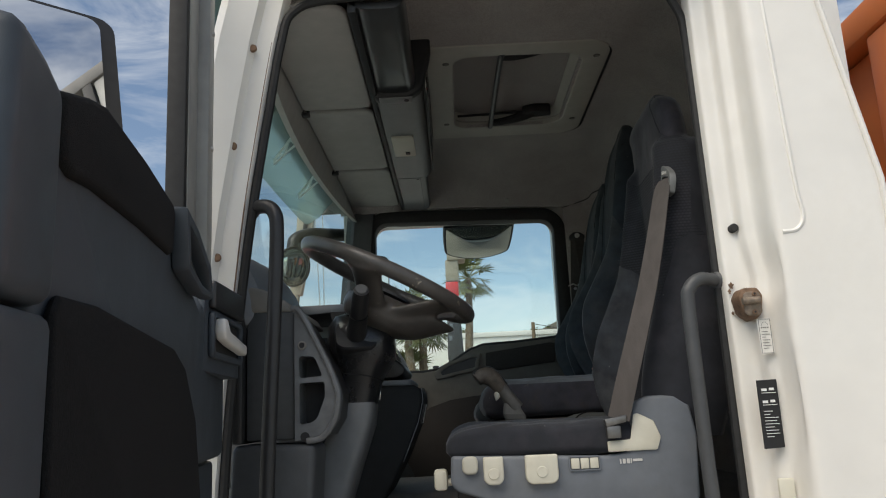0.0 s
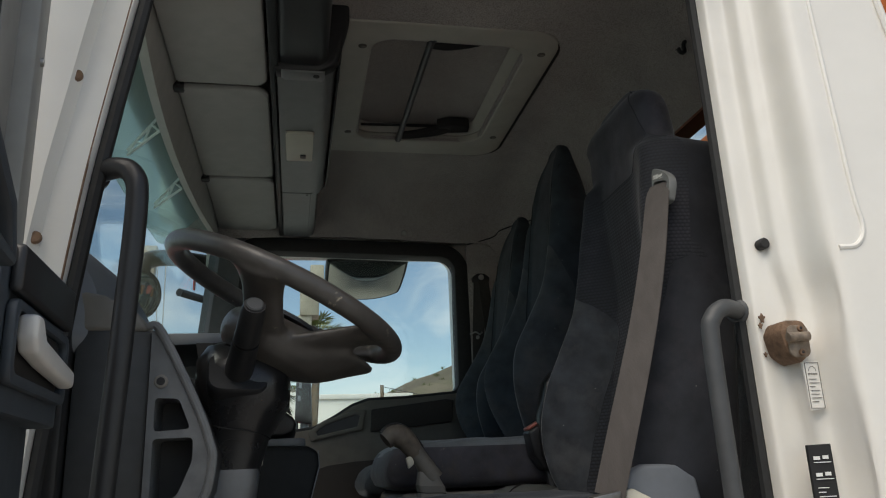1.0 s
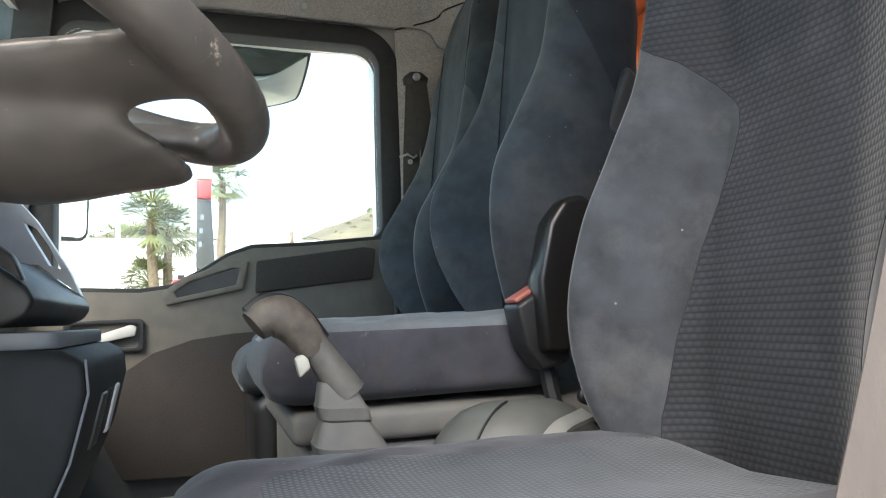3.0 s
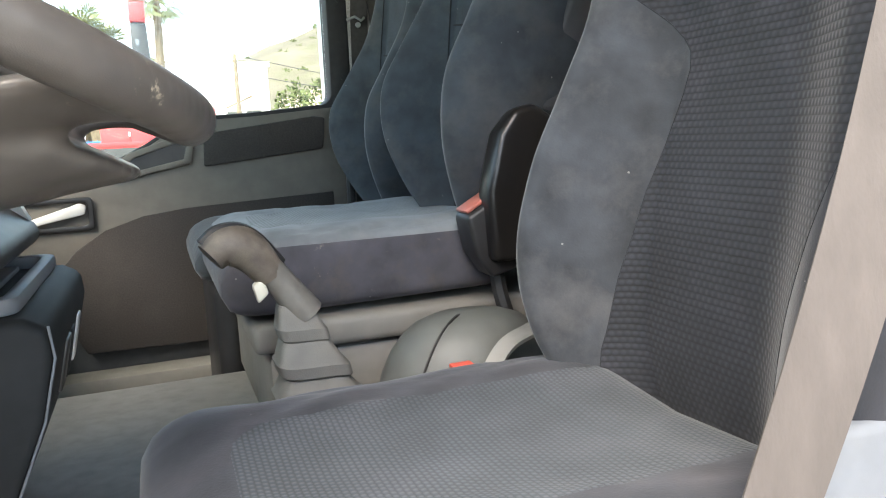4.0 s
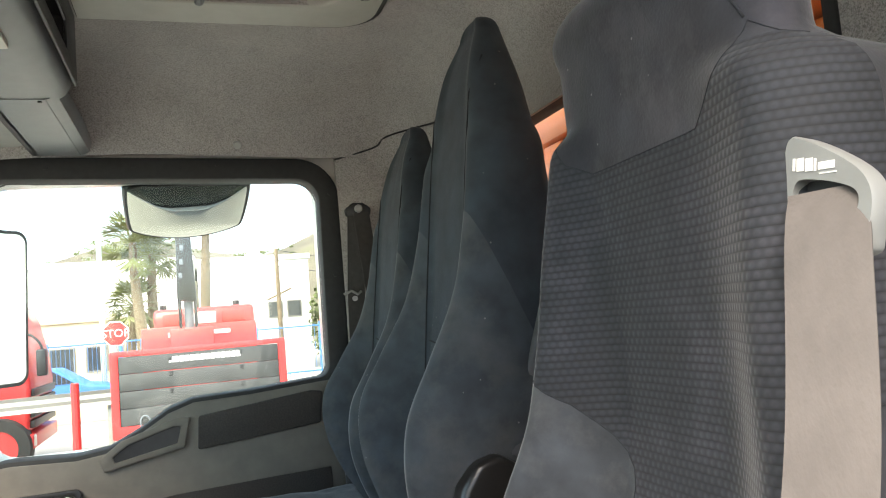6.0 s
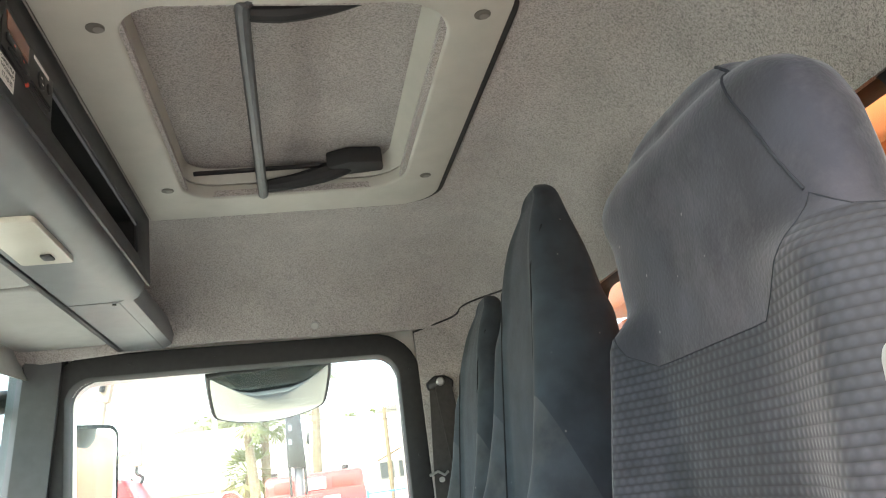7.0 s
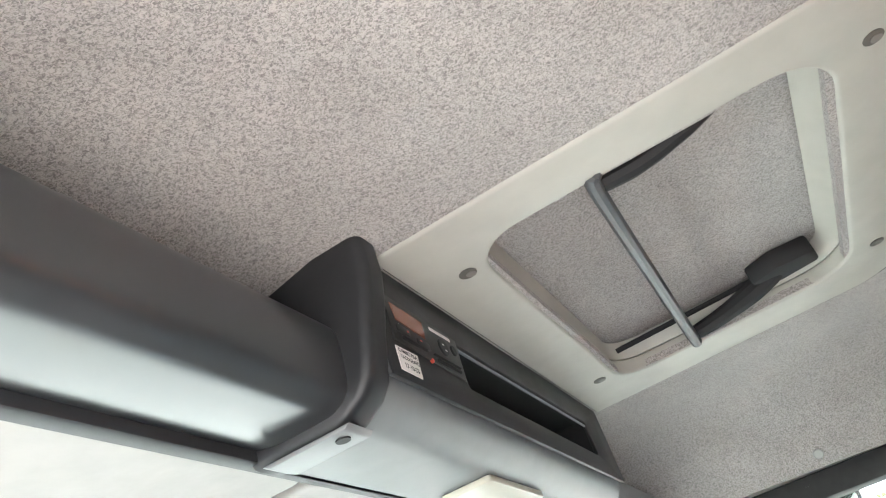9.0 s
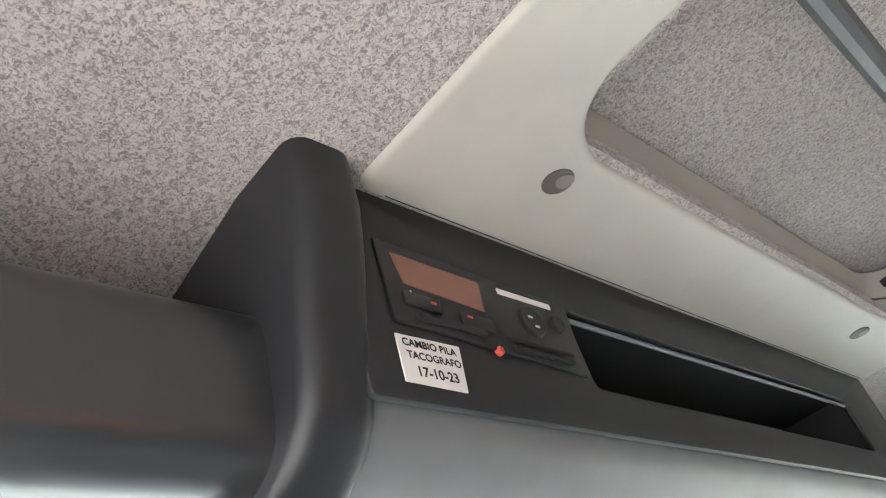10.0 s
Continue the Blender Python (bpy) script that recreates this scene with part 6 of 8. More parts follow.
lamp = thing("roof_lamp", (-0.155, 0.99, 2.528), "cream plastic roof lamp, switched off", "roof lamp")
bm = bmesh.new()
prism(bm, rrect(-0.192, -0.118, 0.897, 1.085, 0.006, 3), "z", 2.521, 2.530, 0.003)
part("lens", bm, M_LENS, lamp)
bm = bmesh.new()
box(bm, -0.153, -0.137, 1.035, 1.058, 2.517, 2.5215, 0.002)
part("switch", bm, M_BLACK, lamp)

tacho = thing("tachograph", (-0.0650, 0.69, 2.625), "black digital tachograph with an unlit orange display", "tachograph")
bm = bmesh.new()
prism(bm, [(0.617, 2.662), (0.782, 2.656), (0.776, 2.600), (0.617, 2.607)], "x", -0.0638, -0.0615, 0.001)
body = part("front", bm, M_BLACK, tacho)
bm = bmesh.new()
prism(bm, [(0.626, 2.653), (0.694, 2.651), (0.691, 2.629), (0.630, 2.633)], "x", -0.0614, -0.0606, 0)
part("display", bm, M_LCD, tacho, "unlit orange display")
bm = bmesh.new()
box(bm, -0.0614, -0.0585, 0.632, 0.684, 2.6095, 2.6135, 0.001)
box(bm, -0.0614, -0.0585, 0.706, 0.762, 2.605, 2.609, 0.001)
box(bm, -0.0614, -0.0590, 0.700, 0.765, 2.6115, 2.6135, 0.0005)
part("card_slot", bm, M_INK, tacho)
bm = bmesh.new()
for y, z in ((0.637, 2.622), (0.678, 2.618)):
    box(bm, -0.0614, -0.0595, y - 0.011, y + 0.016, z - 0.004, z + 0.005, 0.001)
part("button", bm, M_CONSOLE_DARK, tacho)
bm = bmesh.new()
disc(bm, (-0.0614, 0.735, 2.632), (1, 0, 0), 0.0115, 0.002, 20, 0.001)
disc(bm, (-0.0614, 0.763, 2.636), (1, 0, 0), 0.007, 0.002, 16, 0.001)
part("control_pad", bm, M_CONSOLE_DARK, tacho)
bm = bmesh.new()
bars(bm, "x", -0.0613, -0.0605, [(0.711, 0.762, 2.6475, 2.6515)])
part("tape", bm, M_PAPER, tacho, "torn strip of white tape")
bm = bmesh.new()
disc(bm, (-0.0638, 0.694, 2.6035), (1, 0, 0), 0.0028, 0.0035, 12, 0.001)
part("led", bm, M_REDPLASTIC, tacho, "red dot")
TX = pose(0, 0, 0, 90, 0, 90)
words("1", (-0.0605, 0.633, 2.6255), 0.008, TX, M_SIGNWHITE, tacho)
words("2", (-0.0605, 0.691, 2.6195), 0.008, TX, M_SIGNWHITE, tacho)
for y, z in ((0.647, 2.623), (0.674, 2.6205), (0.733, 2.6345), (0.737, 2.628)):
    bm = bmesh.new()
    bars(bm, "x", -0.0595, -0.0590, [(y - 0.002, y + 0.002, z - 0.001, z + 0.0005)])
    part("mark", bm, M_REDPLASTIC if y < 0.7 else M_SIGNWHITE, tacho)
note = thing("paper_note", (-0.0630, 0.634, 2.586), "handwritten paper note taped under the tachograph", "note")
bm = bmesh.new()
prism(bm, [(0.6155, 2.5995), (0.6605, 2.6000), (0.6565, 2.5715), (0.6145, 2.5720)], "x", -0.0638, -0.0630, 0)
part("paper", bm, M_PAPER, note)
words("CAMBIO PILA", (-0.0627, 0.6372, 2.5950), 0.0063, TX, M_INK, note)
words("TACOGRAFO", (-0.0627, 0.6385, 2.5878), 0.0062, TX, M_INK, note)
words("17-10-23", (-0.0627, 0.6378, 2.5785), 0.0080, TX, M_INK, note)

hatch = thing("roof_hatch", (0.23, 1.0, 2.71), "beige plastic roof hatch frame with felt-covered lid", "roof hatch")
MOUTH = rrect(0.024, 0.434, 0.690, 1.296, [0.075, 0.06, 0.06, 0.075], 8)
THROAT = rrect(0.030, 0.409, 0.698, 1.282, [0.06, 0.05, 0.05, 0.06], 8)
bm = bmesh.new()
ring_frame(bm, rrect(-0.0625, 0.515, 0.612, 1.402, [0.085, 0.012, 0.012, 0.085], 8), MOUTH, "z", 2.696, 2.724, 0.006, 4)
part("frame", bm, M_HATCH, hatch, sharp=60)
bm = bmesh.new()
outside = rrect(0.012, 0.446, 0.678, 1.308, 0.075, 8)
loft(bm, [[Vector((p, q, z)) for p, q in line] for line, z in ((MOUTH, 2.7235), (THROAT, 2.751), (outside, 2.752), (outside, 2.7245), (MOUTH, 2.7235))], cap=False)
part("rim", bm, M_HATCH, hatch)
bm = bmesh.new()
lid = []
for i in range(25):
    row = []
    for k in range(31):
        x, y = 0.0 + 0.455 * i / 24, 0.665 + 0.66 * k / 30
        row.append(Vector((x, y, 2.754 + 0.014 * math.sin(math.pi * i / 24) * math.sin(math.pi * k / 30) + 0.004 * math.exp(-((x - 0.20 + 0.04 * y) / 0.016) ** 2))))
    lid.append(row)
loft(bm, lid, cap=False, closed=False)
bmesh.ops.solidify(bm, geom=bm.faces[:], thickness=-0.02)
part("lid", bm, M_LINER, hatch, "grey felt lid lining", sharp=60)
# dark strip added to paint the shadow gap beyond the frame's edge
bm = bmesh.new()
ring_frame(bm, rrect(-0.0600, 0.5205, 0.6225, 1.4000, [0.090, 0.014, 0.014, 0.090], 8), rrect(-0.03, 0.495, 0.632, 1.382, [0.08, 0.01, 0.01, 0.08], 8), "z", 2.6964, 2.7125, 0.001)
part("seal", bm, M_RUBBER, hatch, "dark strip put in for the shadow gap round the frame")
# flat discs for the holes; the offset paler floor leaves a painted crescent of shade
for x, y in ((0.0, 0.727), (-0.003, 1.245), (0.474, 0.715), (0.474, 1.243)):
    bm = bmesh.new()
    disc(bm, (x, y, 2.6965), (0, 0, -1), 0.011, 0.0012, 16)
    hole = part("screw_hole", bm, M_HATCHHOLE, hatch)
    bm = bmesh.new()
    disc(bm, (x + 0.0028, y + 0.0032, 2.6952), (0, 0, -1), 0.0062, 0.0006, 16)
    part("hole_floor", bm, M_TRIM, hole)
bm = bmesh.new()
tube(bm, smooth_line([(0.20, 0.672, 2.715), (0.178, 0.688, 2.702), (0.172, 0.72, 2.698), (0.168, 1.0, 2.698), (0.165, 1.27, 2.698), (0.166, 1.298, 2.703), (0.185, 1.31, 2.715)], 6), 0.0095, 10)
part("lever_bar", bm, M_BAR, hatch, "dark grey lever bar")
bm = bmesh.new()
tube(bm, smooth_line([(0.172, 0.712, 2.704), (0.23, 0.722, 2.710), (0.30, 0.722, 2.724), (0.37, 0.715, 2.742)], 4), [0.011, 0.012, 0.0125, 0.013, 0.0125, 0.0125, 0.012, 0.012, 0.011, 0.010, 0.009, 0.008, 0.006], 10)
part("strut", bm, M_INK, hatch, "black folded lid strut")
bm = bmesh.new()
tube(bm, smooth_line([(0.168, 1.282, 2.708), (0.22, 1.276, 2.712), (0.28, 1.268, 2.722), (0.33, 1.262, 2.736)], 4), [0.012, 0.013, 0.0135, 0.014, 0.0145, 0.015, 0.016, 0.017, 0.018, 0.018, 0.018, 0.018, 0.016], 10)
prism(bm, [(0.285, 1.245), (0.33, 1.222), (0.392, 1.228), (0.398, 1.272), (0.33, 1.284)], "z", 2.722, 2.757, 0.006, 2)
tube(bm, [(0.04, 1.272, 2.738), (0.33, 1.270, 2.742)], 0.005, 6)
part("strut", bm, M_INK, hatch, "black folded lid strut")

# ---- seats ----
def backrest_mesh(axis, table, head=None, slump=0.0, rough=0.0):
    """Rings of a padded back: height, half width, front of the middle, front of the side bolsters, rear.
    head: height from which the pad turns into a rounded headrest; slump: how far the bolster on the door's side is sat flat."""
    keys = np.array(table)
    low, high = keys[0, 0], keys[-1, 0]
    zs = np.concatenate([np.linspace(low, high - 0.08, 84), np.linspace(high - 0.072, high, 11)])
    cols = [smooth_line([(keys[i, 0], keys[i, c], 0) for i in range(len(keys))], 8) for c in range(1, 5)]
    front, rear = 41, 25
    rings = []
    for z in zs:
        w, xf, xb, xr = [float(np.interp(z, np.maximum.accumulate([p.x for p in col]), [p.y for p in col])) for col in cols]
        h = 0.0 if head is None else min(1.0, max(0.0, (z - head + 0.020) / 0.036))
        h = h * h * (3 - 2 * h)
        xc = xf + (xr - xf) * (0.5 - 0.18 * h)
        cy = axis + 0.012 * h + 0.022 * h * max(0.0, min(1.0, (z - 2.32) / 0.065))
        flat = slump * math.exp(-((z - 1.79) / 0.19) ** 2)
        ring = []
        for k in range(front):
            u = math.sin(math.pi / 2 * (-1 + 2 * k / (front - 1))) * 0.5 + (-1 + 2 * k / (front - 1)) * 0.5
            a = abs(u)
            s = min(1.0, max(0.0, (a - 0.42) / 0.36 if u > 0 or not slump else (a - 0.22) / 0.66))
            s = s * s * (3 - 2 * s)
            crest = xb + (flat if u < 0 else 0.0)
            x = xf + (crest - xf) * s
            e = max(0.0, (a - 0.72) / 0.28)
            x += (xr - crest) * 0.42 * (1 - math.sqrt(max(0.0, 1 - e * e)))
            x += (xc - (xc - xf) * (1 - a ** 3.6) ** (1 / 3.6) - x) * h
            ring.append(Vector((x, cy + w * math.copysign(a ** 0.92, u), z)))
        for k in range(1, rear):
            u = math.sin(math.pi / 2 * (1 - 2 * k / rear)) * 0.5 + (1 - 2 * k / rear) * 0.5
            e = max(0.0, (abs(u) - 0.55) / 0.45)
            x = xr - (xr - xb) * (0.22 if slump else 0.40) * (1 - math.sqrt(max(0.0, 1 - e * e)))
            x += (xc + (xr - xc) * (1 - abs(u) ** 2.1) ** (1 / 2.1) - x) * h
            ring.append(Vector((x, cy + w * u, z)))
        mid = sum(ring, Vector()) / len(ring)
        for p in ring:
            way = (p - mid).normalized()
            p += way * (0.0016 * noise.noise(p * 11) + rough * 0.0011 * noise.noise(Vector((p.x * 30, p.y * 42, p.z * 13))))
            p += way * h * (0.004 * noise.noise(p * 13) - rough * 0.002 * max(0.0, 0.25 - abs(noise.noise(Vector((p.x * 16, p.y * 19 + p.z * 24, 3))))) )
        rings.append(ring)
    bm = bmesh.new()
    top = rings[-1]
    c = sum(top, Vector()) / len(top)
    for s, dz in ((0.92, 0.008), (0.8, 0.015), (0.6, 0.022), (0.3, 0.027)):
        rings.append([c + (p - c) * s + Vector((0, 0, dz)) for p in top])
    loft(bm, rings)
    # lay the cloth round the padding: u runs round each ring from the middle of its front, v up the middle of the front
    n = len(rings[0])
    lay = {}
    v = 0.0
    for j, ring in enumerate(rings):
        v += (ring[front // 2] - rings[j - 1][front // 2]).length if j else 0.0
        s = [0.0]
        for a, b in zip(ring, ring[1:]):
            s.append(s[-1] + (b - a).length)
        for i in range(n):
            lay[j * n + i] = (s[i] - s[front // 2], v)
    uv = bm.loops.layers.uv.new("cloth")
    bm.verts.index_update()
    for f in bm.faces:
        for lp in f.loops:
            lp[uv].uv = lay[lp.vert.index]
    return bm


def seam(bm, surf, line, x0, r=0.0022, toward=1):
    """Piping that follows the padding along a line drawn in y and z."""
    from mathutils.bvhtree import BVHTree
    tree = BVHTree.FromBMesh(surf)
    pts = []
    for a, b in zip(line, line[1:]):
        for k in range(8):
            y, z = a[0] + (b[0] - a[0]) * k / 8, a[1] + (b[1] - a[1]) * k / 8
            hit = tree.ray_cast(Vector((x0, y, z)), Vector((toward, 0, 0)))
            if hit[0]:
                pts.append(hit[0])
    if len(pts) > 2:
        tube(bm, pts, r, 6)
    return bm


def cushion_mesh(x0, x1, cy, w, z0, z1, dish=0.012, nose=0.05, power=5.0, rise=0.0, fold=0.0):
    """A padded seat cushion with a rounded nose."""
    rings = []
    n = 44
    for i in range(n + 1):
        s = i / n
        x = x0 + (x1 - x0) * s
        f = 1 - (1 - min(1, s * (x1 - x0) / nose)) ** 2.2
        g = 1 - (1 - min(1, (1 - s) * (x1 - x0) / 0.04)) ** 2.5
        k = math.sqrt(max(0.0, min(f, g)))
        zc = (z0 + z1) / 2 - 0.012 * (1 - f)
        hh, ww = (z1 - z0) / 2 * (0.25 + 0.75 * k), w * (0.93 + 0.07 * k)
        ring = []
        for j in range(72):
            a = j * math.tau / 72
            cs, sn = math.cos(a), math.sin(a)
            y = ww * math.copysign(abs(cs) ** (2 / power), cs)
            z = hh * math.copysign(abs(sn) ** (2 / power), sn)
            if sn > 0:
                z -= dish * (1 - min(1, abs(y) / (0.72 * w)) ** 2) * k
                z += 0.003 * noise.noise((x * 14, y * 9, cy))
                z -= fold * k * max(0.0, 0.45 - abs(noise.noise((x * 6 + 2 * y, y * 26 - 9 * x, cy * 3)))) ** 2 * 3
            ring.append(Vector((x, cy + y, zc + z + rise * s)))
        rings.append(ring)
    bm = bmesh.new()
    loft(bm, rings)
    return bm


# driver's seat
CY = 0.395
seat = thing("driver_seat", (0.25, CY, 1.16), "blue-grey fabric driver's seat on a plastic suspension base", "seat", "cab seats")
table = [(1.545, 0.180, 0.470, 0.40, 0.58), (1.62, 0.208, 0.462, 0.362, 0.60), (1.71, 0.216, 0.468, 0.348, 0.61), (1.80, 0.212, 0.486, 0.365, 0.62), (1.88, 0.203, 0.503, 0.400, 0.63), (1.95, 0.196, 0.512, 0.430, 0.64),
         (2.02, 0.194, 0.512, 0.449, 0.65), (2.10, 0.196, 0.508, 0.464, 0.66), (2.165, 0.194, 0.506, 0.476, 0.665), (2.205, 0.191, 0.505, 0.482, 0.665), (2.228, 0.182, 0.505, 0.484, 0.655), (2.243, 0.168, 0.505, 0.486, 0.630), (2.258, 0.161, 0.505, 0.487, 0.612), (2.29, 0.162, 0.505, 0.490, 0.605), (2.32, 0.162, 0.505, 0.493, 0.600), (2.348, 0.161, 0.503, 0.495, 0.598), (2.366, 0.147, 0.507, 0.501, 0.594), (2.377, 0.128, 0.514, 0.510, 0.589), (2.384, 0.108, 0.523, 0.520, 0.585)]
back = backrest_mesh(CY, table, 2.245, 0.062, 1.0)
whole = back.copy()
head = [(CY - 0.130, 2.265), (CY - 0.112, 2.235), (CY - 0.072, 2.200), (CY + 0.095, 2.197), (CY + 0.125, 2.212), (CY + 0.150, 2.250), (CY + 0.2, 2.32), (CY + 0.2, 2.55), (CY - 0.2, 2.55), (CY - 0.2, 2.226), (CY - 0.150, 2.250)]
wing = [(0.122, 1.50), (0.123, 1.607), (0.117, 1.684), (0.107, 1.774), (0.096, 1.83), (0.084, 1.87), (0.078, 1.897), (0.081, 1.914), (0.094, 1.930), (0.110, 1.953), (0.124, 1.973), (0.145, 1.990), (0.175, 2.010), (0.30, 2.065), (0.30, 2.25)]
near = [(0.122, 1.50), (0.123, 1.607), (0.132, 1.684), (0.150, 1.76), (0.168, 1.81), (0.182, 1.86), (0.186, 1.92), (0.188, 1.96), (0.190, 1.985), (0.195, 2.0), (0.30, 2.065), (0.30, 2.25)]
mid = [(CY + w, z) for w, z in wing] + [(CY - w, z) for w, z in reversed(near)]
headpad = cut_out(back, head, lambda f: True)
insert = cut_out(back, mid, lambda f: f.calc_center_median().x < (0.56 if f.calc_center_median().z < 1.98 else 0.562))
# far bolster split off to take the lit copy of the velour
wing_far = cut_out(back, [(CY + 0.02, 1.4), (0.8, 1.4), (0.8, 2.04), (CY + 0.02, 2.04)], lambda f: f.calc_center_median().x < 0.54)
part("bolster", wing_far, M_BOLSTER, seat, "rubbed blue-grey velour bolster, base lightened as if lit", sharp=80)
part("bolster", back, M_VELOUR, seat, sharp=80)
bm = bmesh.new()
seam(bm, whole, [(p.x, p.y) for p in smooth_line([(CY - 0.036, 2.405, 0), (CY - 0.060, 2.388, 0), (CY - 0.082, 2.362, 0), (CY - 0.100, 2.328, 0), (CY - 0.114, 2.295, 0), (CY - 0.128, 2.267, 0)], 3)], 0.1, 0.0013)
part("headrest_seam", bm, M_SEAMSOFT, seat)
part("headrest", headpad, M_HEADREST, seat, "soft blue-grey velour headrest", sharp=80)
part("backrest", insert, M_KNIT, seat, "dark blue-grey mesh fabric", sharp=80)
for line in (mid[0:13], mid[17:], head[-2:] + head[:6]):
    bm = bmesh.new()
    seam(bm, whole, line, 0.1, 0.0006)
    part("piping", bm, M_SEAMSOFT, seat)
whole.free()
cush = cushion_mesh(-0.045, 0.44, CY, 0.210, 1.515, 1.597, 0.014, 0.07, fold=0.006)
inlay = cut_out(cush, [(x, y) for x, y in rrect(0.03, 0.46, CY - 0.125, CY + 0.125, 0.05, 4)], lambda f: f.normal.z > 0.3, True)
uv = inlay.loops.layers.uv.new("cloth")
for f in inlay.faces:
    for lp in f.loops:
        lp[uv].uv = (lp.vert.co.y, lp.vert.co.x)
part("cushion", cush, M_VELOUR, seat, sharp=80)
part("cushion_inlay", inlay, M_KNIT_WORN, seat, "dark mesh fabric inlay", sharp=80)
bm = bmesh.new()
prism(bm, [(-0.035, 1.53), (0.30, 1.516), (0.345, 1.522), (0.36, 1.60), (0.372, 1.628), (0.40, 1.638), (0.455, 1.637), (0.488, 1.615), (0.498, 1.55), (0.49, 1.42), (0.46, 1.40), (0.05, 1.43), (-0.025, 1.455), (-0.038, 1.47)], "y", 0.185, 0.215, 0.008, 3, angle=28)
shell = part("side_shell", bm, M_BASE, seat, "blue-grey plastic side shell")
bm = bmesh.new()
prism(bm, [(-0.035, 1.525), (0.30, 1.512), (0.36, 1.525), (0.488, 1.60), (0.49, 1.42), (0.05, 1.43), (-0.025, 1.455)], "y", 0.585, 0.612, 0.008, 3)
part("side_shell", bm, M_BASE, seat)
bm = bmesh.new()
box(bm, -0.025, 0.49, 0.216, 0.584, 1.43, 1.518, 0.01)
part("seat_pan", bm, M_BLACK, seat)
for k in range(6):
    bm = bmesh.new()
    box(bm, 0.0 + 0.012 * (k % 2), 0.46 - 0.012 * (k % 2), 0.24 + 0.012 * (k % 2), 0.56 - 0.012 * (k % 2), 1.16 + 0.045 * k, 1.16 + 0.045 * k + 0.0446, 0.012)
    part("bellows", bm, M_RUBBER, seat)
# controls on the side shell
bm = bmesh.new()
prism(bm, [(0.302, 1.523), (0.408, 1.524), (0.418, 1.55), (0.405, 1.585), (0.372, 1.602), (0.362, 1.60), (0.352, 1.548), (0.302, 1.546)], "y", 0.178, 0.1845, 0.004)
part("cream_cover", bm, M_CREAM, shell, "cream plastic cover")
bm = bmesh.new()
prism(bm, rrect(-0.012, 0.022, 1.49, 1.528, 0.012, 4), "y", 0.173, 0.1845, 0.005, 3)
part("button", bm, M_LENS, shell)
for a, b, h in ((0.033, 0.076, 0.058), (0.122, 0.192, 0.060)):
    bm = bmesh.new()
    prism(bm, rrect(a, b, 1.525 - h, 1.525, [0.004, 0.004, 0.016, 0.016], 4), "y", 0.166, 0.1845, 0.005, 3)
    lev = part("lever", bm, M_CREAM, shell, "cream plastic lever")
    bm = bmesh.new()
    disc(bm, ((a + b) / 2, 0.1658, 1.49), (0, -1, 0), 0.012, 0.002, 18, 0.001)
    part("dimple", bm, M_CREAM, lev)
bm = bmesh.new()
ring_frame(bm, rrect(0.216, 0.284, 1.487, 1.518, 0.004, 2), rrect(0.219, 0.281, 1.490, 1.515, 0.003, 2), "y", 0.180, 0.1845, 0.001)
part("switch_frame", bm, M_BASE, shell)
for k in range(3):
    bm = bmesh.new()
    box(bm, 0.221 + 0.0203 * k, 0.239 + 0.0203 * k, 0.179, 0.1845, 1.4915, 1.5135, 0.002)
    part("switch", bm, M_CREAM, shell)
bm = bmesh.new()
bars(bm, "y", 0.1830, 0.1845, [(0.326, 0.329, 1.498, 1.508), (0.332, 0.338, 1.498, 1.508), (0.341, 0.347, 1.498, 1.508), (0.349, 0.351, 1.498, 1.508), (0.354, 0.374, 1.502, 1.507)])
part("maker_mark", bm, M_SILVER, shell, "raised maker's mark drawn as bars")
bm = bmesh.new()
tube(bm, [(-0.02, 0.25, 1.475), (-0.055, 0.245, 1.468)], 0.008, 8)
box(bm, -0.075, -0.045, 0.225, 0.265, 1.455, 1.50, 0.008)
part("front_lever", bm, M_CREAM, seat, "cream front lever")
# belt of the driver's seat: the guide sits on the shoulder of the back
GA, GB, GC = Vector((0.492, 0.239, 2.090)), Vector((0.006, -0.078, -0.006)), Vector((0.010, -0.004, 0.078))
GN = GB.cross(GC).normalized()
GN = GN if GN.x < 0 else -GN


def on_guide(u, v, d):
    return GA + GB * u + GC * v + GN * d


def guide_frame(bm, outer, inner, a, b):
    rings = [[on_guide(u, v, d) for u, v in line] for line, d in ((outer, a), (outer, b * 0.7), ([(0.5 + (u - 0.5) * 0.96, 0.5 + (v - 0.5) * 0.96) for u, v in outer], b), (inner, b), (inner, a), (outer, a))]
    for p, q in zip(rings, rings[1:]):
        loft(bm, [p, q], cap=False)
    bmesh.ops.remove_doubles(bm, verts=bm.verts, dist=1e-6)
    return bm


bm = bmesh.new()
round_off = lambda line: [(p.x, p.y) for p in smooth_line([(u, v, 0) for u, v in line], 4, True)]
edge = round_off([(0.05, 0.03), (0.10, 0.45), (0.155, 0.85), (0.20, 0.98), (0.29, 0.98), (0.52, 0.88), (0.79, 0.72), (0.94, 0.58), (1.0, 0.40), (0.96, 0.15), (0.87, 0.01), (0.35, 0.0)])
hole = round_off([(0.28, 0.40), (0.26, 0.50), (0.28, 0.58), (0.34, 0.62), (0.52, 0.60), (0.75, 0.54), (0.85, 0.48), (0.87, 0.40), (0.84, 0.33), (0.74, 0.30), (0.55, 0.30), (0.36, 0.32)])
guide = part("belt_guide", guide_frame(bm, edge, hole, -0.004, 0.010), M_GUIDE, seat, "pale grey plastic belt guide")
bm = bmesh.new()
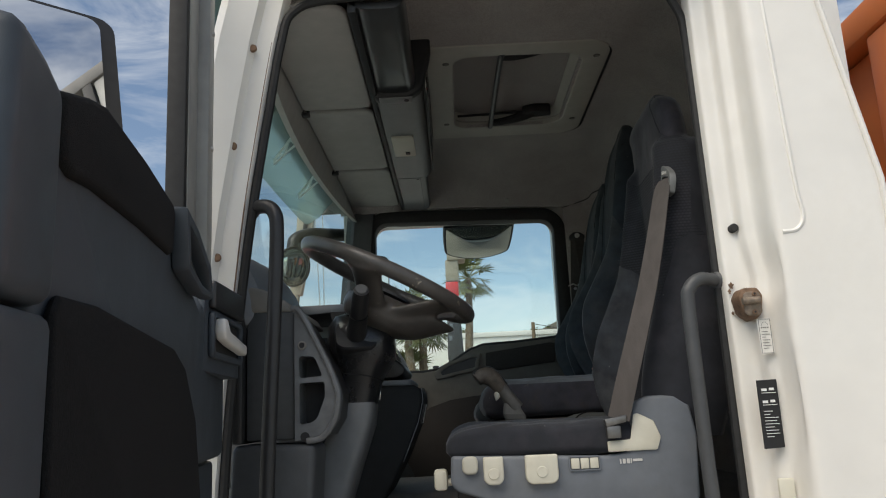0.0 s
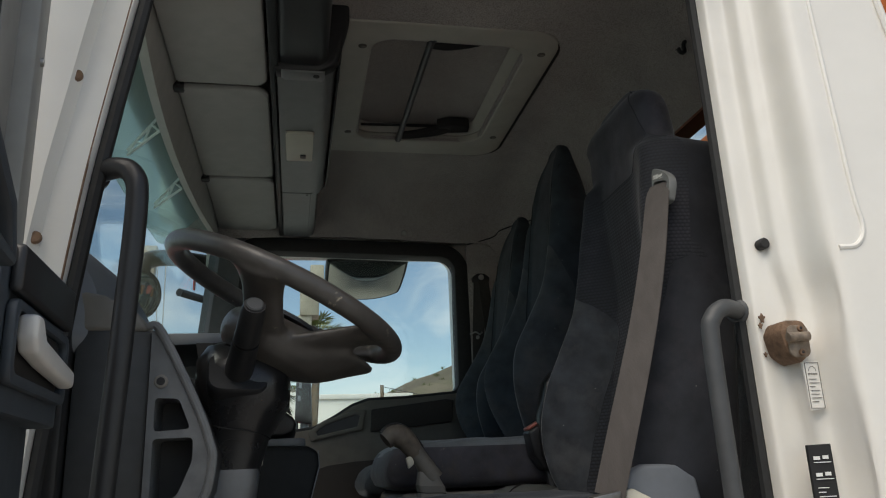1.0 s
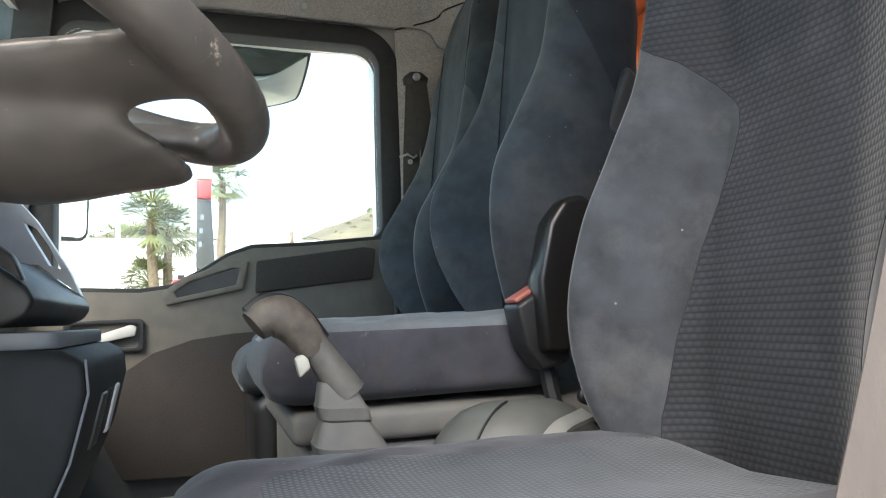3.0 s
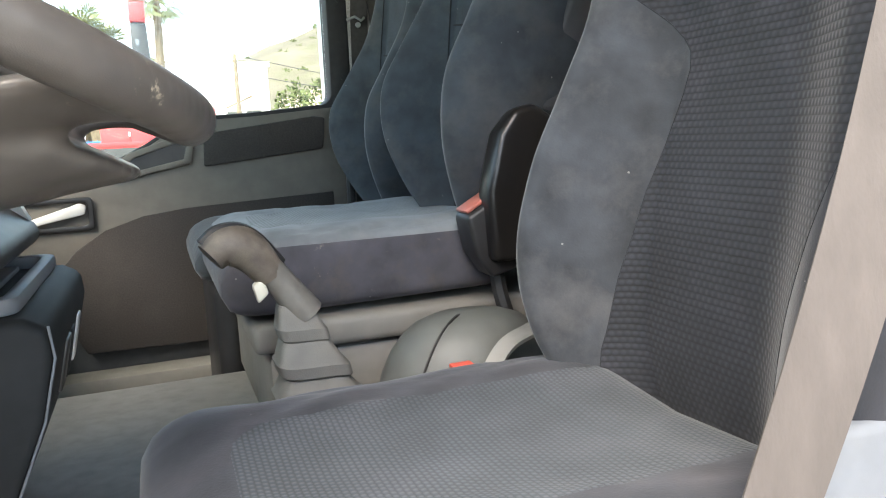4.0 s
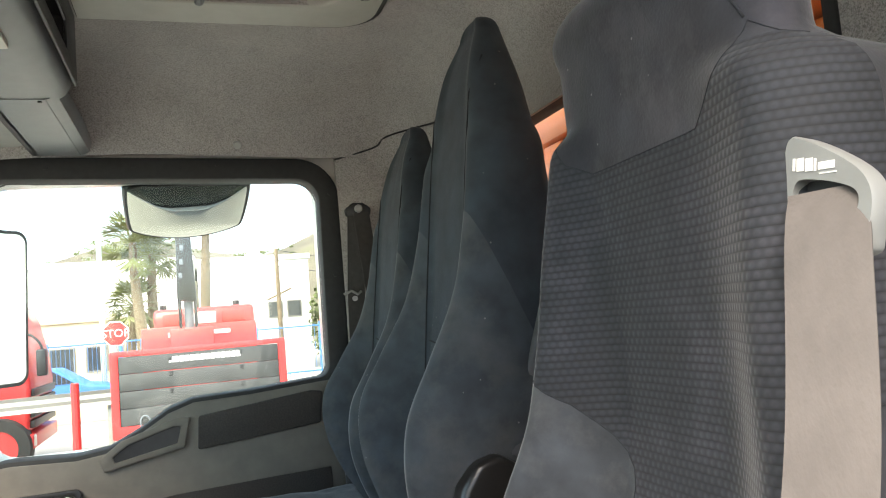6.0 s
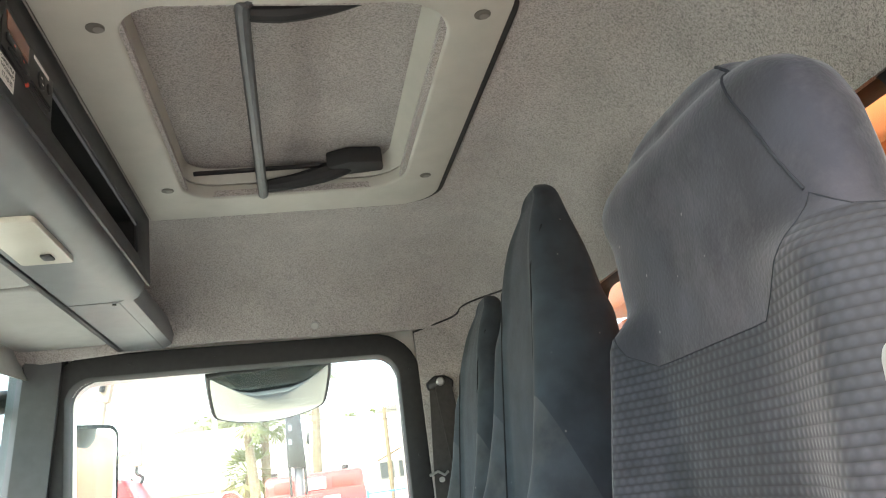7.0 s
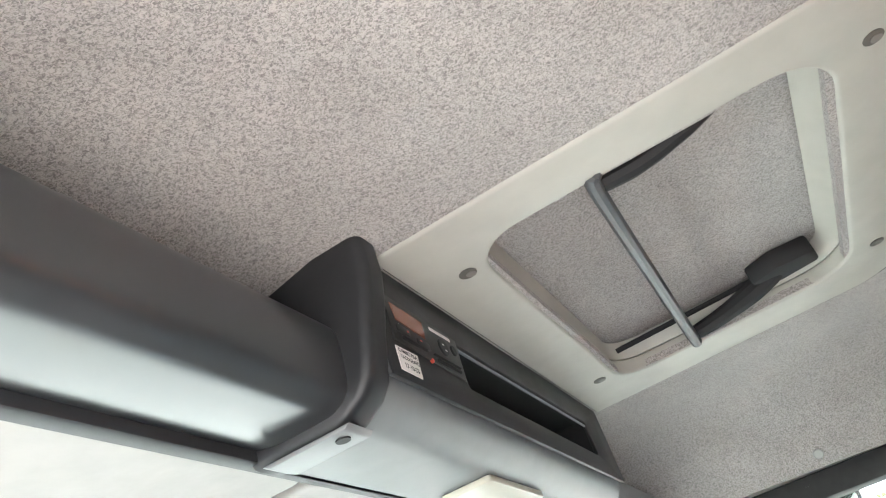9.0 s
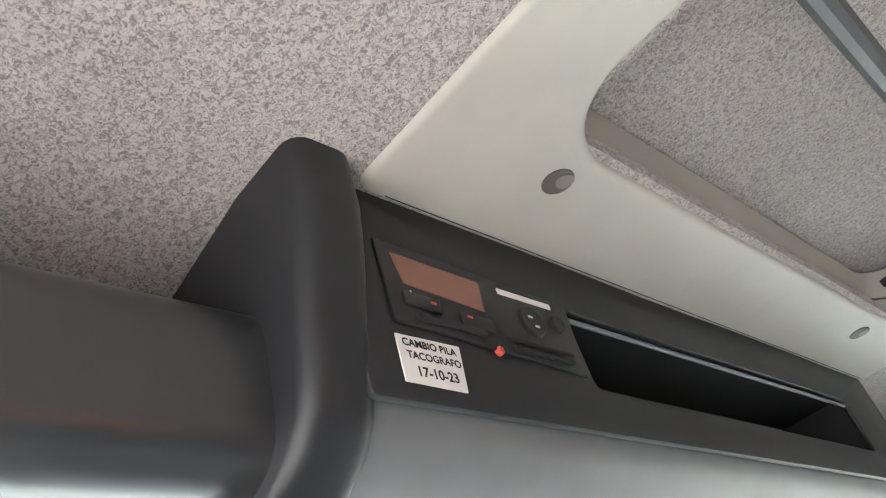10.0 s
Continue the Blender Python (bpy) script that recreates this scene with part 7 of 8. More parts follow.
loft(bm, [[on_guide(u, v, d) for u, v in hole] for d in (-0.003, 0.0005)])
part("slot", bm, M_INK, guide)
for k, (u0, u1, v0, v1) in enumerate(((0.26, 0.285, 0.70, 0.80), (0.30, 0.37, 0.69, 0.795), (0.385, 0.455, 0.68, 0.785), (0.47, 0.49, 0.675, 0.775), (0.51, 0.66, 0.68, 0.74), (0.52, 0.68, 0.645, 0.655))):
    bm = bmesh.new()
    loft(bm, [[on_guide(u, v, d) for u, v in ((u0, v0), (u1, v0), (u1, v1), (u0, v1))] for d in (0.0102, 0.0106)])
    part("maker_mark", bm, M_SILVER, guide, "maker's mark drawn as bars")
strap = smooth_line([(0.492, 0.190, 2.128), (0.476, 0.180, 2.095), (0.448, 0.165, 1.99), (0.420, 0.162, 1.885), (0.390, 0.160, 1.79), (0.358, 0.163, 1.69), (0.329, 0.172, 1.592)], 6)
bm = bmesh.new()
ribbon(bm, strap, [Vector((0.45, -0.89, 0)).lerp(Vector((0.93, -0.37, 0)), k / (len(strap) - 1)) for k in range(len(strap))], 0.047)
part("belt_webbing", bm, M_BELT, seat, "grey-brown seat belt webbing")
bm = bmesh.new()
prism(bm, [(0.296, 1.592), (0.345, 1.600), (0.343, 1.585), (0.30, 1.575)], "y", 0.160, 0.184, 0.003)
box(bm, 0.30, 0.330, 0.162, 0.178, 1.552, 1.578, 0.003)
part("belt_anchor", bm, M_ANCHOR, seat, "steel belt anchor")
bm = bmesh.new()
tube(bm, smooth_line([(0.34, 0.625, 1.46), (0.345, 0.625, 1.50), (0.33, 0.625, 1.54)], 4), 0.012, 8)
box(bm, 0.29, 0.335, 0.61, 0.64, 1.525, 1.575, 0.006, turn=None)
b = part("buckle", bm, M_BLACK, seat)
bm = bmesh.new()
box(bm, 0.292, 0.318, 0.615, 0.635, 1.5752, 1.580, 0.001)
part("release_button", bm, M_REDPLASTIC, b, "red release button")


def passenger_seat(cy, dz, dx, width, name, label):
    ob = thing(name, (0.35, cy, 1.3), label, "seat", "cab seats")
    k = width / 0.205
    tab = [(1.66, 0.085 * k, 0.50, 0.46, 0.60), (1.74, 0.140 * k, 0.492, 0.415, 0.62), (1.83, 0.186 * k, 0.490, 0.385, 0.63), (1.92, 0.205 * k, 0.495, 0.388, 0.64), (2.00, 0.195 * k, 0.505, 0.43, 0.65), (2.09, 0.175 * k, 0.517, 0.480, 0.66), (2.18, 0.163 * k, 0.527, 0.507, 0.67),
           (2.275, 0.157 * k, 0.537, 0.525, 0.662), (2.315, 0.152 * k, 0.542, 0.532, 0.660), (2.35, 0.132 * k, 0.549, 0.543, 0.655), (2.41, 0.112 * k, 0.558, 0.552, 0.650), (2.47, 0.090 * k, 0.574, 0.569, 0.638), (2.52, 0.055 * k, 0.594, 0.592, 0.635)]
    tab = [(a + dz * (a - 1.66) / 0.86, b, c + dx, d + dx, e + dx) for a, b, c, d, e in tab]
    back = backrest_mesh(cy, tab, rough=0.6)
    whole = back.copy()
    mid = [(cy - 0.045 * k, 1.60), (cy + 0.045 * k, 1.60), (cy + 0.098 * k, 1.90), (cy + 0.095 * k, 2.10), (cy + 0.09 * k, 2.60), (cy - 0.09 * k, 2.60), (cy - 0.095 * k, 2.10), (cy - 0.098 * k, 1.90)]
    ins = cut_out(back, mid, lambda f: f.calc_center_median().x < 0.60 + dx)
    edge = lambda p: p.x - dx - 0.62 + (p.z - 1.93) * 0.362
    bmesh.ops.bisect_plane(back, geom=back.verts[:] + back.edges[:] + back.faces[:], dist=1e-5, plane_co=Vector((0.62 + dx, cy, 1.93)), plane_no=Vector((1, 0, 0.362)))
    upper = cut_out(back, [(cy - 0.5, 1.5), (cy + 0.5, 1.5), (cy + 0.5, 2.8), (cy - 0.5, 2.8)], lambda f: edge(f.calc_center_median()) > 0)
    part("bolster", back, M_VELOUR_PAS, ob, "blue-grey velour worn pale on the bulge", sharp=80)
    part("side_cover", upper, M_VELOUR_DARK, ob, "darker blue-grey side cover", sharp=80)
    part("backrest", ins, M_VELOUR_DARK, ob, "darker blue-grey centre panel", sharp=80)
    for line in (mid[1:5], mid[5:] + mid[:1], [(cy - 0.1 * k, 2.03), (cy, 2.018), (cy + 0.1 * k, 2.03)]):
        bm = bmesh.new()
        seam(bm, whole, line, 0.1, 0.0016)
        part("piping", bm, M_SEAM, ob)
    whole.free()
    return ob


mid_seat = passenger_seat(1.02, 0.02, 0.0, 0.205, "middle_seat", "blue-grey fabric middle seat on a plastic box")
cush = cushion_mesh(0.065, 0.50, 1.125, 0.232, 1.595, 1.718, 0.004, 0.07, 7.0, 0.006, 0.009)
inlay = cut_out(cush, rrect(0.135, 0.49, 1.00, 1.25, 0.05, 4), lambda f: f.normal.z > 0.3, True)
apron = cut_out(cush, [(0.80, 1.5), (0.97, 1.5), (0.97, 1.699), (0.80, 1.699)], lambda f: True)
uv = inlay.loops.layers.uv.new("cloth")
for f in inlay.faces:
    for lp in f.loops:
        lp[uv].uv = (lp.vert.co.y, lp.vert.co.x)
# faces turned forward get the darker copy, so shade is painted by facing
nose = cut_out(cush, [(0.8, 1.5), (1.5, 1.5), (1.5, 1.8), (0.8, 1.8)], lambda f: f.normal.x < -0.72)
part("cushion", cush, M_WORN_LIT, mid_seat, sharp=80)
part("cushion_nose", nose, M_NOSE, mid_seat, "blue velour front edge, darkened in colour as shade", sharp=80)
part("cushion_inlay", inlay, M_KNIT_PAS, mid_seat, "worn mesh fabric inlay, lightened in colour as if lit from above", sharp=80)
part("cushion_side", apron, M_APRON, mid_seat, "stained velour side, darkened in colour as shade", sharp=80)
pas_seat = passenger_seat(1.50, -0.045, 0.012, 0.215, "passenger_seat", "blue-grey fabric passenger seat beside the door")
cush = cushion_mesh(0.052, 0.50, 1.585, 0.215, 1.565, 1.68, 0.006, 0.08, 4.5, 0.0, 0.010)
part("cushion", cush, M_VELOUR_PAS, pas_seat, sharp=80)

box_ob = thing("seat_box", (0.35, 1.3, 1.16), "grey-brown plastic box under the passenger seats", "seat box")
bm = bmesh.new()
box(bm, 0.12, 0.60, 0.905, 1.78, 1.403, 1.545, 0.012)
part("body", bm, M_TRIM, box_ob)
bm = bmesh.new()
box(bm, 0.10, 0.62, 0.89, 1.79, 1.548, 1.592, 0.012, 3)
part("ledge", bm, M_TRIM, box_ob)
bm = bmesh.new()
prism(bm, [(0.08, 1.16), (0.13, 1.16), (0.13, 1.60), (0.08, 1.56)], "y", 1.36, 1.78, 0.02, 3)
part("front_leg", bm, M_BLACK, box_ob)
bm = bmesh.new()
prism(bm, [(0.43, 1.66), (0.47, 1.66), (0.53, 1.75), (0.545, 1.82), (0.53, 1.862), (0.50, 1.880), (0.468, 1.872), (0.445, 1.84), (0.425, 1.76)], "y", 0.80, 0.845, 0.010, 3, angle=25)
part("hinge_cover", bm, M_HINGE, mid_seat, "rounded black hinge cover")
bm = bmesh.new()
prism(bm, [(0.52, 1.87), (0.59, 1.86), (0.615, 1.96), (0.618, 2.06), (0.60, 2.08), (0.555, 1.98)], "y", 0.825, 0.86, 0.008, 3)
part("back_frame", bm, M_DASH, mid_seat)
bk = thing("belt_buckle", (0.42, 0.86, 1.72), "black seat belt buckle with a red button", "buckle")
bm = bmesh.new()
prism(bm, [(0.400, 1.726), (0.446, 1.752), (0.482, 1.70), (0.476, 1.645), (0.436, 1.634), (0.412, 1.67)], "y", 0.822, 0.878, 0.007, 3)
part("body", bm, M_BLACK, bk)
bm = bmesh.new()
prism(bm, [(0.404, 1.7285), (0.443, 1.7505), (0.441, 1.757), (0.400, 1.7345)], "y", 0.830, 0.870, 0.003)
part("release_button", bm, M_BUCKLE, bk, "faded red release button")
bm = bmesh.new()
tube(bm, smooth_line([(0.455, 0.855, 1.64), (0.46, 0.85, 1.60), (0.47, 0.84, 1.56), (0.49, 0.82, 1.52)], 5), 0.012, 8)
disc(bm, (0.485, 0.80, 1.60), (0, -1, 0), 0.012, 0.012, 12, 0.003)
part("stalk", bm, M_BLACK, bk)

# ---- gear lever and hump ----
gear = thing("gear_lever", (0.15, 0.80, 1.41), "black and brown gear lever in a pleated rubber boot", "gear lever")
bm = bmesh.new()
rings = []
TIERS = 5
for k in range(TIERS):
    for f, grow_by in ((0.0, 0.94), (0.06, 1.02), (0.36, 1.02), (0.44, 0.95), (0.94, 0.70), (1.0, 0.66)):
        s = (k + f) / TIERS
        r = (0.084 - 0.054 * k / (TIERS - 1)) * grow_by
        c = Vector((0.195 - 0.052 * s, 0.80 - 0.01 * s, 1.405 + 0.235 * s))
        rings.append([c + Vector((r * 1.05 * math.copysign(abs(math.cos(a)) ** 0.36, math.cos(a)), r * 0.85 * math.copysign(abs(math.sin(a)) ** 0.36, math.sin(a)), -0.10 * r * math.cos(a))) for a in ((i + 0.5) * math.tau / 40 for i in range(40))])
loft(bm, rings)
part("boot", bm, M_BOOT, gear, "grey pleated rubber boot", sharp=22)
bm = bmesh.new()
tube(bm, [(0.158, 0.79, 1.625), (0.130, 0.786, 1.668), (0.108, 0.783, 1.70)], [0.024, 0.019, 0.018], 14)
part("grip", bm, M_LEVER, gear)
bm = bmesh.new()
pts = smooth_line([(0.118, 0.784, 1.680), (0.098, 0.781, 1.708), (0.080, 0.778, 1.722), (0.060, 0.774, 1.722), (0.046, 0.771, 1.712)], 5)
tube(bm, pts, [0.018 + 0.006 * math.sin(math.pi * k / (len(pts) - 1)) for k in range(len(pts))], 16, flat=1.1)
part("knob", bm, M_KNOB, gear, "worn brown leather knob")
bm = bmesh.new()
tube(bm, smooth_line([(0.130, 0.786, 1.694), (0.104, 0.782, 1.728), (0.080, 0.778, 1.743), (0.055, 0.773, 1.741), (0.038, 0.770, 1.728)], 6), 0.0085, 10)
part("knob_cap", bm, M_BLACK, gear)
bm = bmesh.new()
prism(bm, [(0.092, 1.672), (0.106, 1.680), (0.112, 1.660), (0.098, 1.648)], "y", 0.770, 0.786, 0.004)
part("range_switch", bm, M_CREAM, gear)
bm = bmesh.new()
rings = []
for k in range(10):
    a = k / 9 * math.pi / 2
    rings.append([Vector((0.375 + 0.145 * math.cos(a) ** 0.6 * math.cos(b), 0.775 + 0.095 * math.cos(a) ** 0.6 * math.sin(b), 1.405 + 0.20 * math.sin(a))) for b in (i * math.tau / 30 for i in range(30))])
loft(bm, rings)
hump = thing("console_hump", (0.375, 0.775, 1.41), "rounded grey-green plastic hump beside the driver's seat", "console")
part("dome", bm, M_HUMP, hump)
for o, r in ((0.0, 0.0016), (0.022, 0.0013)):
    bm = bmesh.new()
    tube(bm, [Vector((0.375 + (0.1465 - o) * math.cos(a) ** 0.6 * math.cos(b) - 0.0, 0.775 + (0.0965 - o * 0.6) * math.cos(a) ** 0.6 * math.sin(b), 1.405 + 0.2015 * math.sin(a))) for a, b in ((k * 0.09 + 0.02, 3.75 + 0.02 * k) for k in range(17))], r, 6)
    part("moulding_line", bm, M_RUBBER, hump)
bm = bmesh.new()
ribbon(bm, smooth_line([(0.335, 0.668, 1.42), (0.338, 0.668, 1.47), (0.352, 0.672, 1.53), (0.385, 0.680, 1.575), (0.43, 0.686, 1.592)], 6), [(0.6, -0.75, -0.2)] * 25, 0.022, 0.006)
part("edge_strip", bm, M_STRIP, hump, "grey bent edge strip")
bm = bmesh.new()
ribbon(bm, smooth_line([(0.395, 0.655, 1.45), (0.40, 0.66, 1.50), (0.425, 0.668, 1.545), (0.46, 0.67, 1.56)], 6), [(0.6, -0.75, -0.2)] * 19, 0.016, 0.005)
part("edge_strip", bm, M_STRIP, hump)

# ---- steering wheel and column ----
WC = Vector((-0.1794, 0.43, 1.9610))
WU, WV, WN = Vector((-0.8988, 0, 0.4384)), Vector((0, -1, 0)), Vector((0.4384, 0, 0.8988))
wheel = thing("steering_wheel", tuple(WC), "worn dark grey four-spoke steering wheel", "steering wheel")


def on_wheel(ang, r, h):
    a = radians(ang)
    return WC + WU * (r * math.cos(a)) + WV * (r * math.sin(a)) + WN * h


moulding = bmesh.new()
tube(moulding, [on_wheel(a * 5, 0.2235, 0) for a in range(72)], 0.0195, 14, closed=True, up=WN)
rings = []
for h, r, sx in ((-0.040, 0.045, 1.0), (-0.045, 0.082, 2.62), (-0.053, 0.096, 2.22), (-0.063, 0.104, 1.90), (-0.080, 0.108, 1.58), (-0.097, 0.106, 1.38), (-0.113, 0.096, 1.24), (-0.130, 0.066, 1.0)):
    ring = []
    for k in range(36):
        a = k * 10
        e = 1.0 + 0.10 * math.cos(radians(2 * a + 180))
        ring.append(on_wheel(a, r * e * (1 + (sx - 1) * max(0, -math.cos(radians(a))) ** 3.5), h) - WU * 0.015)
    rings.append(ring)
loft(moulding, rings)
for ang, spread in ((82, 1), (-82, -1)):
    pts = [on_wheel(ang + 12 * spread, 0.055, -0.090), on_wheel(ang + 6 * spread, 0.115, -0.068), on_wheel(ang, 0.172, -0.028), on_wheel(ang - 2 * spread, 0.222, -0.002)]
    pts = smooth_line(pts, 4)
    tube(moulding, pts, [0.056 - 0.024 * math.sin(math.pi * min(1, k / 9.0) / 2) + 0.024 * (k / 12) ** 3 for k in range(13)], 14, flat=0.46, up=WN)
for ang, spread in ((148, 1), (-148, -1)):
    pts = [on_wheel(ang - 8 * spread, 0.07, -0.096), on_wheel(ang - 4 * spread, 0.125, -0.058), on_wheel(ang, 0.175, -0.022), on_wheel(ang + 1 * spread, 0.222, -0.001)]
    pts = smooth_line(pts, 4)
    tube(moulding, pts, [0.074 - 0.042 * math.sin(math.pi * min(1, k / 10.0) / 2) + 0.010 * (k / 12) ** 3 for k in range(13)], 18, flat=0.33, up=WN)
rim = part("moulded_rim", moulding, M_WHEEL, wheel, "worn grey rim, spokes and hub moulded in one", sharp=180)
fuse = rim.modifiers.new("fuse", "REMESH")
fuse.mode, fuse.voxel_size, fuse.use_smooth_shade = "VOXEL", 0.0045, True
ease = rim.modifiers.new("ease", "SMOOTH")
ease.factor, ease.iterations = 0.5, 7
bm = bmesh.new()
disc(bm, on_wheel(0, 0.0, -0.034) - WU * 0.015, WN, 0.062, 0.008, 30, 0.004)
part("horn_pad", bm, M_DASH, wheel)
col = thing("steering_column", (-0.25, 0.445, 1.6), "black plastic steering column with control stalk", "steering column")
bm = bmesh.new()
rings = []
for z, cx, d, w in ((1.868, -0.232, 0.054, 0.064), (1.855, -0.243, 0.072, 0.084), (1.825, -0.249, 0.084, 0.097), (1.785, -0.250, 0.083, 0.099), (1.75, -0.254, 0.066, 0.088), (1.72, -0.256, 0.053, 0.074), (1.69, -0.260, 0.049, 0.070), (1.655, -0.264, 0.044, 0.068)):
    rings.append([Vector((cx + d * math.copysign(abs(math.cos(a)) ** 0.65, math.cos(a)), 0.445 + w * math.copysign(abs(math.sin(a)) ** 0.65, math.sin(a)), z - 0.25 * d * math.cos(a))) for a in (i * math.tau / 36 for i in range(36))])
loft(bm, rings)
part("shroud", bm, M_SHROUD, col)
bm = bmesh.new()
tube(bm, [Vector((-0.2570 + 0.0560 * math.copysign(abs(math.cos(a)) ** 0.65, math.cos(a)), 0.445 + 0.0785 * math.copysign(abs(math.sin(a)) ** 0.65, math.sin(a)), 1.722 - 0.0138 * math.cos(a))) for a in ((i + 0.5) * math.tau / 40 for i in range(40))], 0.0012, 6, closed=True)
part("joint", bm, M_INK, col, "thin dark joint")
bm = bmesh.new()
tube(bm, [(-0.262 + 0.020 * math.cos(a), 0.3765 - 0.006 * (1 - abs(math.cos(a))) , 1.690 + 0.016 * math.sin(a)) for a in (k * math.pi / 12 for k in range(13))], 0.0011, 6)
part("moulded_ring", bm, M_INK, col)
bm = bmesh.new()
rings = []
for z, cx, d, w in ((1.656, -0.264, 0.0445, 0.069), (1.648, -0.264, 0.0465, 0.071), (1.60, -0.276, 0.052, 0.078), (1.50, -0.315, 0.056, 0.086), (1.40, -0.352, 0.060, 0.092), (1.16, -0.40, 0.075, 0.10)):
    rings.append([Vector((cx + d * math.copysign(abs(math.cos(a)) ** 0.4, math.cos(a)), 0.445 + w * math.copysign(abs(math.sin(a)) ** 0.4, math.sin(a)), z)) for a in (i * math.tau / 36 for i in range(36))])
loft(bm, rings)
part("lower_cover", bm, M_STEERCOVER, col, "grey lower column cover")
bm = bmesh.new()
p0, p1 = Vector((-0.255, 0.36, 1.815)), Vector((-0.223, 0.215, 1.906))
tube(bm, [p0, p0.lerp(p1, 0.5)], [0.0245, 0.0225], 20)
stalk = part("stalk", bm, M_BLACK, col)
bm = bmesh.new()
tube(bm, [p0.lerp(p1, 0.52), p0.lerp(p1, 0.90), p1], [0.0215, 0.020, 0.0175], 20)
knob = part("twist_knob", bm, M_BLACK, stalk)
bm = bmesh.new()
disc(bm, p1, p1 - p0, 0.0145, 0.005, 20, 0.002)
part("end_button", bm, M_DASH, knob)
bm = bmesh.new()
ax = (p1 - p0).normalized()
au = (Vector((1, 0, 0.1)) - ax * ax.dot(Vector((1, 0, 0.1)))).normalized()
av = ax.cross(au)
rings = []
for h, s in ((-0.035, 0.95), (-0.012, 1.0), (-0.004, 1.0), (0.0, 0.95)):
    rings.append([p0 + ax * (h + 0.008) + au * (a * s) + av * (b * s) for a, b in rrect(-0.052, 0.050, -0.040, 0.040, 0.022, 5)])
loft(bm, rings)
part("collar", bm, M_CONSOLE_DARK, col, "grey stalk collar")
keys = thing("key_bunch", (-0.222, 0.532, 1.68), "small metal keys hanging from the column", "keys")
for k, (dx, dz) in enumerate(((0.0, 0.0), (0.004, -0.012), (-0.004, -0.02))):
    bm = bmesh.new()
    prism(bm, [(-0.225 + dx, 1.705 + dz), (-0.219 + dx, 1.705 + dz), (-0.218 + dx, 1.690 + dz), (-0.220 + dx, 1.675 + dz), (-0.225 + dx, 1.676 + dz)], "y", 0.517 + 0.003 * k, 0.519 + 0.003 * k, 0.0005)
    part("key", bm, M_STEEL if k else M_RUST, keys)
bm = bmesh.new()
tube(bm, [Vector((-0.222 + 0.010 * math.cos(a), 0.520, 1.710 + 0.012 * math.sin(a))) for a in (i * math.tau / 16 for i in range(16))], 0.0012, 6, closed=True, up=(0, 1, 0))
part("ring", bm, M_STEEL, keys)

# ---- dashboard ----
dash = thing("dashboard", (-0.5, 0.97, 1.6), "dark grey plastic dashboard with centre tray", "dashboard", kind="")
bm = bmesh.new()
prism(bm, [(-0.72, 1.45), (-0.45, 1.45), (-0.42, 1.62), (-0.43, 1.80), (-0.47, 1.86), (-0.56, 1.875), (-0.72, 1.80)], "y", 0.60, 1.86, 0.02, 3)
part("body", bm, M_DASH, dash)
bm = bmesh.new()
prism(bm, [(-0.74, 1.20), (-0.47, 1.20), (-0.45, 1.449), (-0.74, 1.449)], "y", 0.16, 1.86, 0.01)
part("footwell_panel", bm, M_DASH, dash)
# end panel by the driver's door, with two open pockets
def soften(poly, r):
    """Outline with its corners rounded off."""
    out = []
    for i in range(len(poly)):
        a, b, c = (Vector(poly[k % len(poly)]) for k in (i - 1, i, i + 1))
        p = b + (a - b).normalized() * min(r, (a - b).length * 0.45)
        q = b + (c - b).normalized() * min(r, (c - b).length * 0.45)
        for k in range(5):
            s = k / 4
            out.append(tuple(p * (1 - s) ** 2 + b * 2 * s * (1 - s) + q * s * s))
    return out


bm = bmesh.new()
FACE = [(-0.366, 1.577), (-0.366, 1.855), (-0.352, 1.854), (-0.297, 1.744), (-0.276, 1.690), (-0.272, 1.665), (-0.280, 1.619), (-0.306, 1.583)]
POCKETS = ([(-0.356, 1.757), (-0.323, 1.755), (-0.305, 1.712), (-0.356, 1.709)], [(-0.356, 1.699), (-0.301, 1.700), (-0.300, 1.668), (-0.318, 1.622), (-0.330, 1.614), (-0.356, 1.611)])
plate_with_holes(bm, FACE, [soften(p, 0.007) for p in POCKETS], "y", 0.158, 0.235)
endp = part("end_panel", bm, M_PANEL, dash)
bm = bmesh.new()
prism(bm, [(-0.366, 1.580), (-0.366, 1.85), (-0.30, 1.74), (-0.278, 1.68), (-0.284, 1.62), (-0.306, 1.585)], "y", 0.2355, 0.42, 0)
part("pocket_back", bm, M_BLACK, endp)
bm = bmesh.new()
prism(bm, [(-0.368, 1.580), (-0.475, 1.580), (-0.475, 1.868), (-0.455, 1.872), (-0.368, 1.856)], "y", 0.172, 0.42, 0.006)
part("end_cheek", bm, M_DASH, endp, "dark recessed cheek")
bm = bmesh.new()
tube(bm, smooth_line([(-0.372, 0.156, 1.862), (-0.352, 0.156, 1.852), (-0.297, 0.156, 1.744), (-0.276, 0.156, 1.690), (-0.272, 0.156, 1.665), (-0.280, 0.156, 1.619), (-0.306, 0.156, 1.583), (-0.34, 0.156, 1.576)], 6), 0.0065, 10)
part("edge_moulding", bm, M_PANEL, endp, "lighter rounded edge")
bm = bmesh.new()
disc(bm, (-0.349, 0.158, 1.780), (0, -1, 0), 0.010, 0.004, 18, 0.002)
scr = part("screw", bm, M_TRIM, endp)
bm = bmesh.new()
disc(bm, (-0.349, 0.154, 1.780), (0, -1, 0), 0.006, 0.001, 14)
part("socket", bm, M_INK, scr)
bm = bmesh.new()
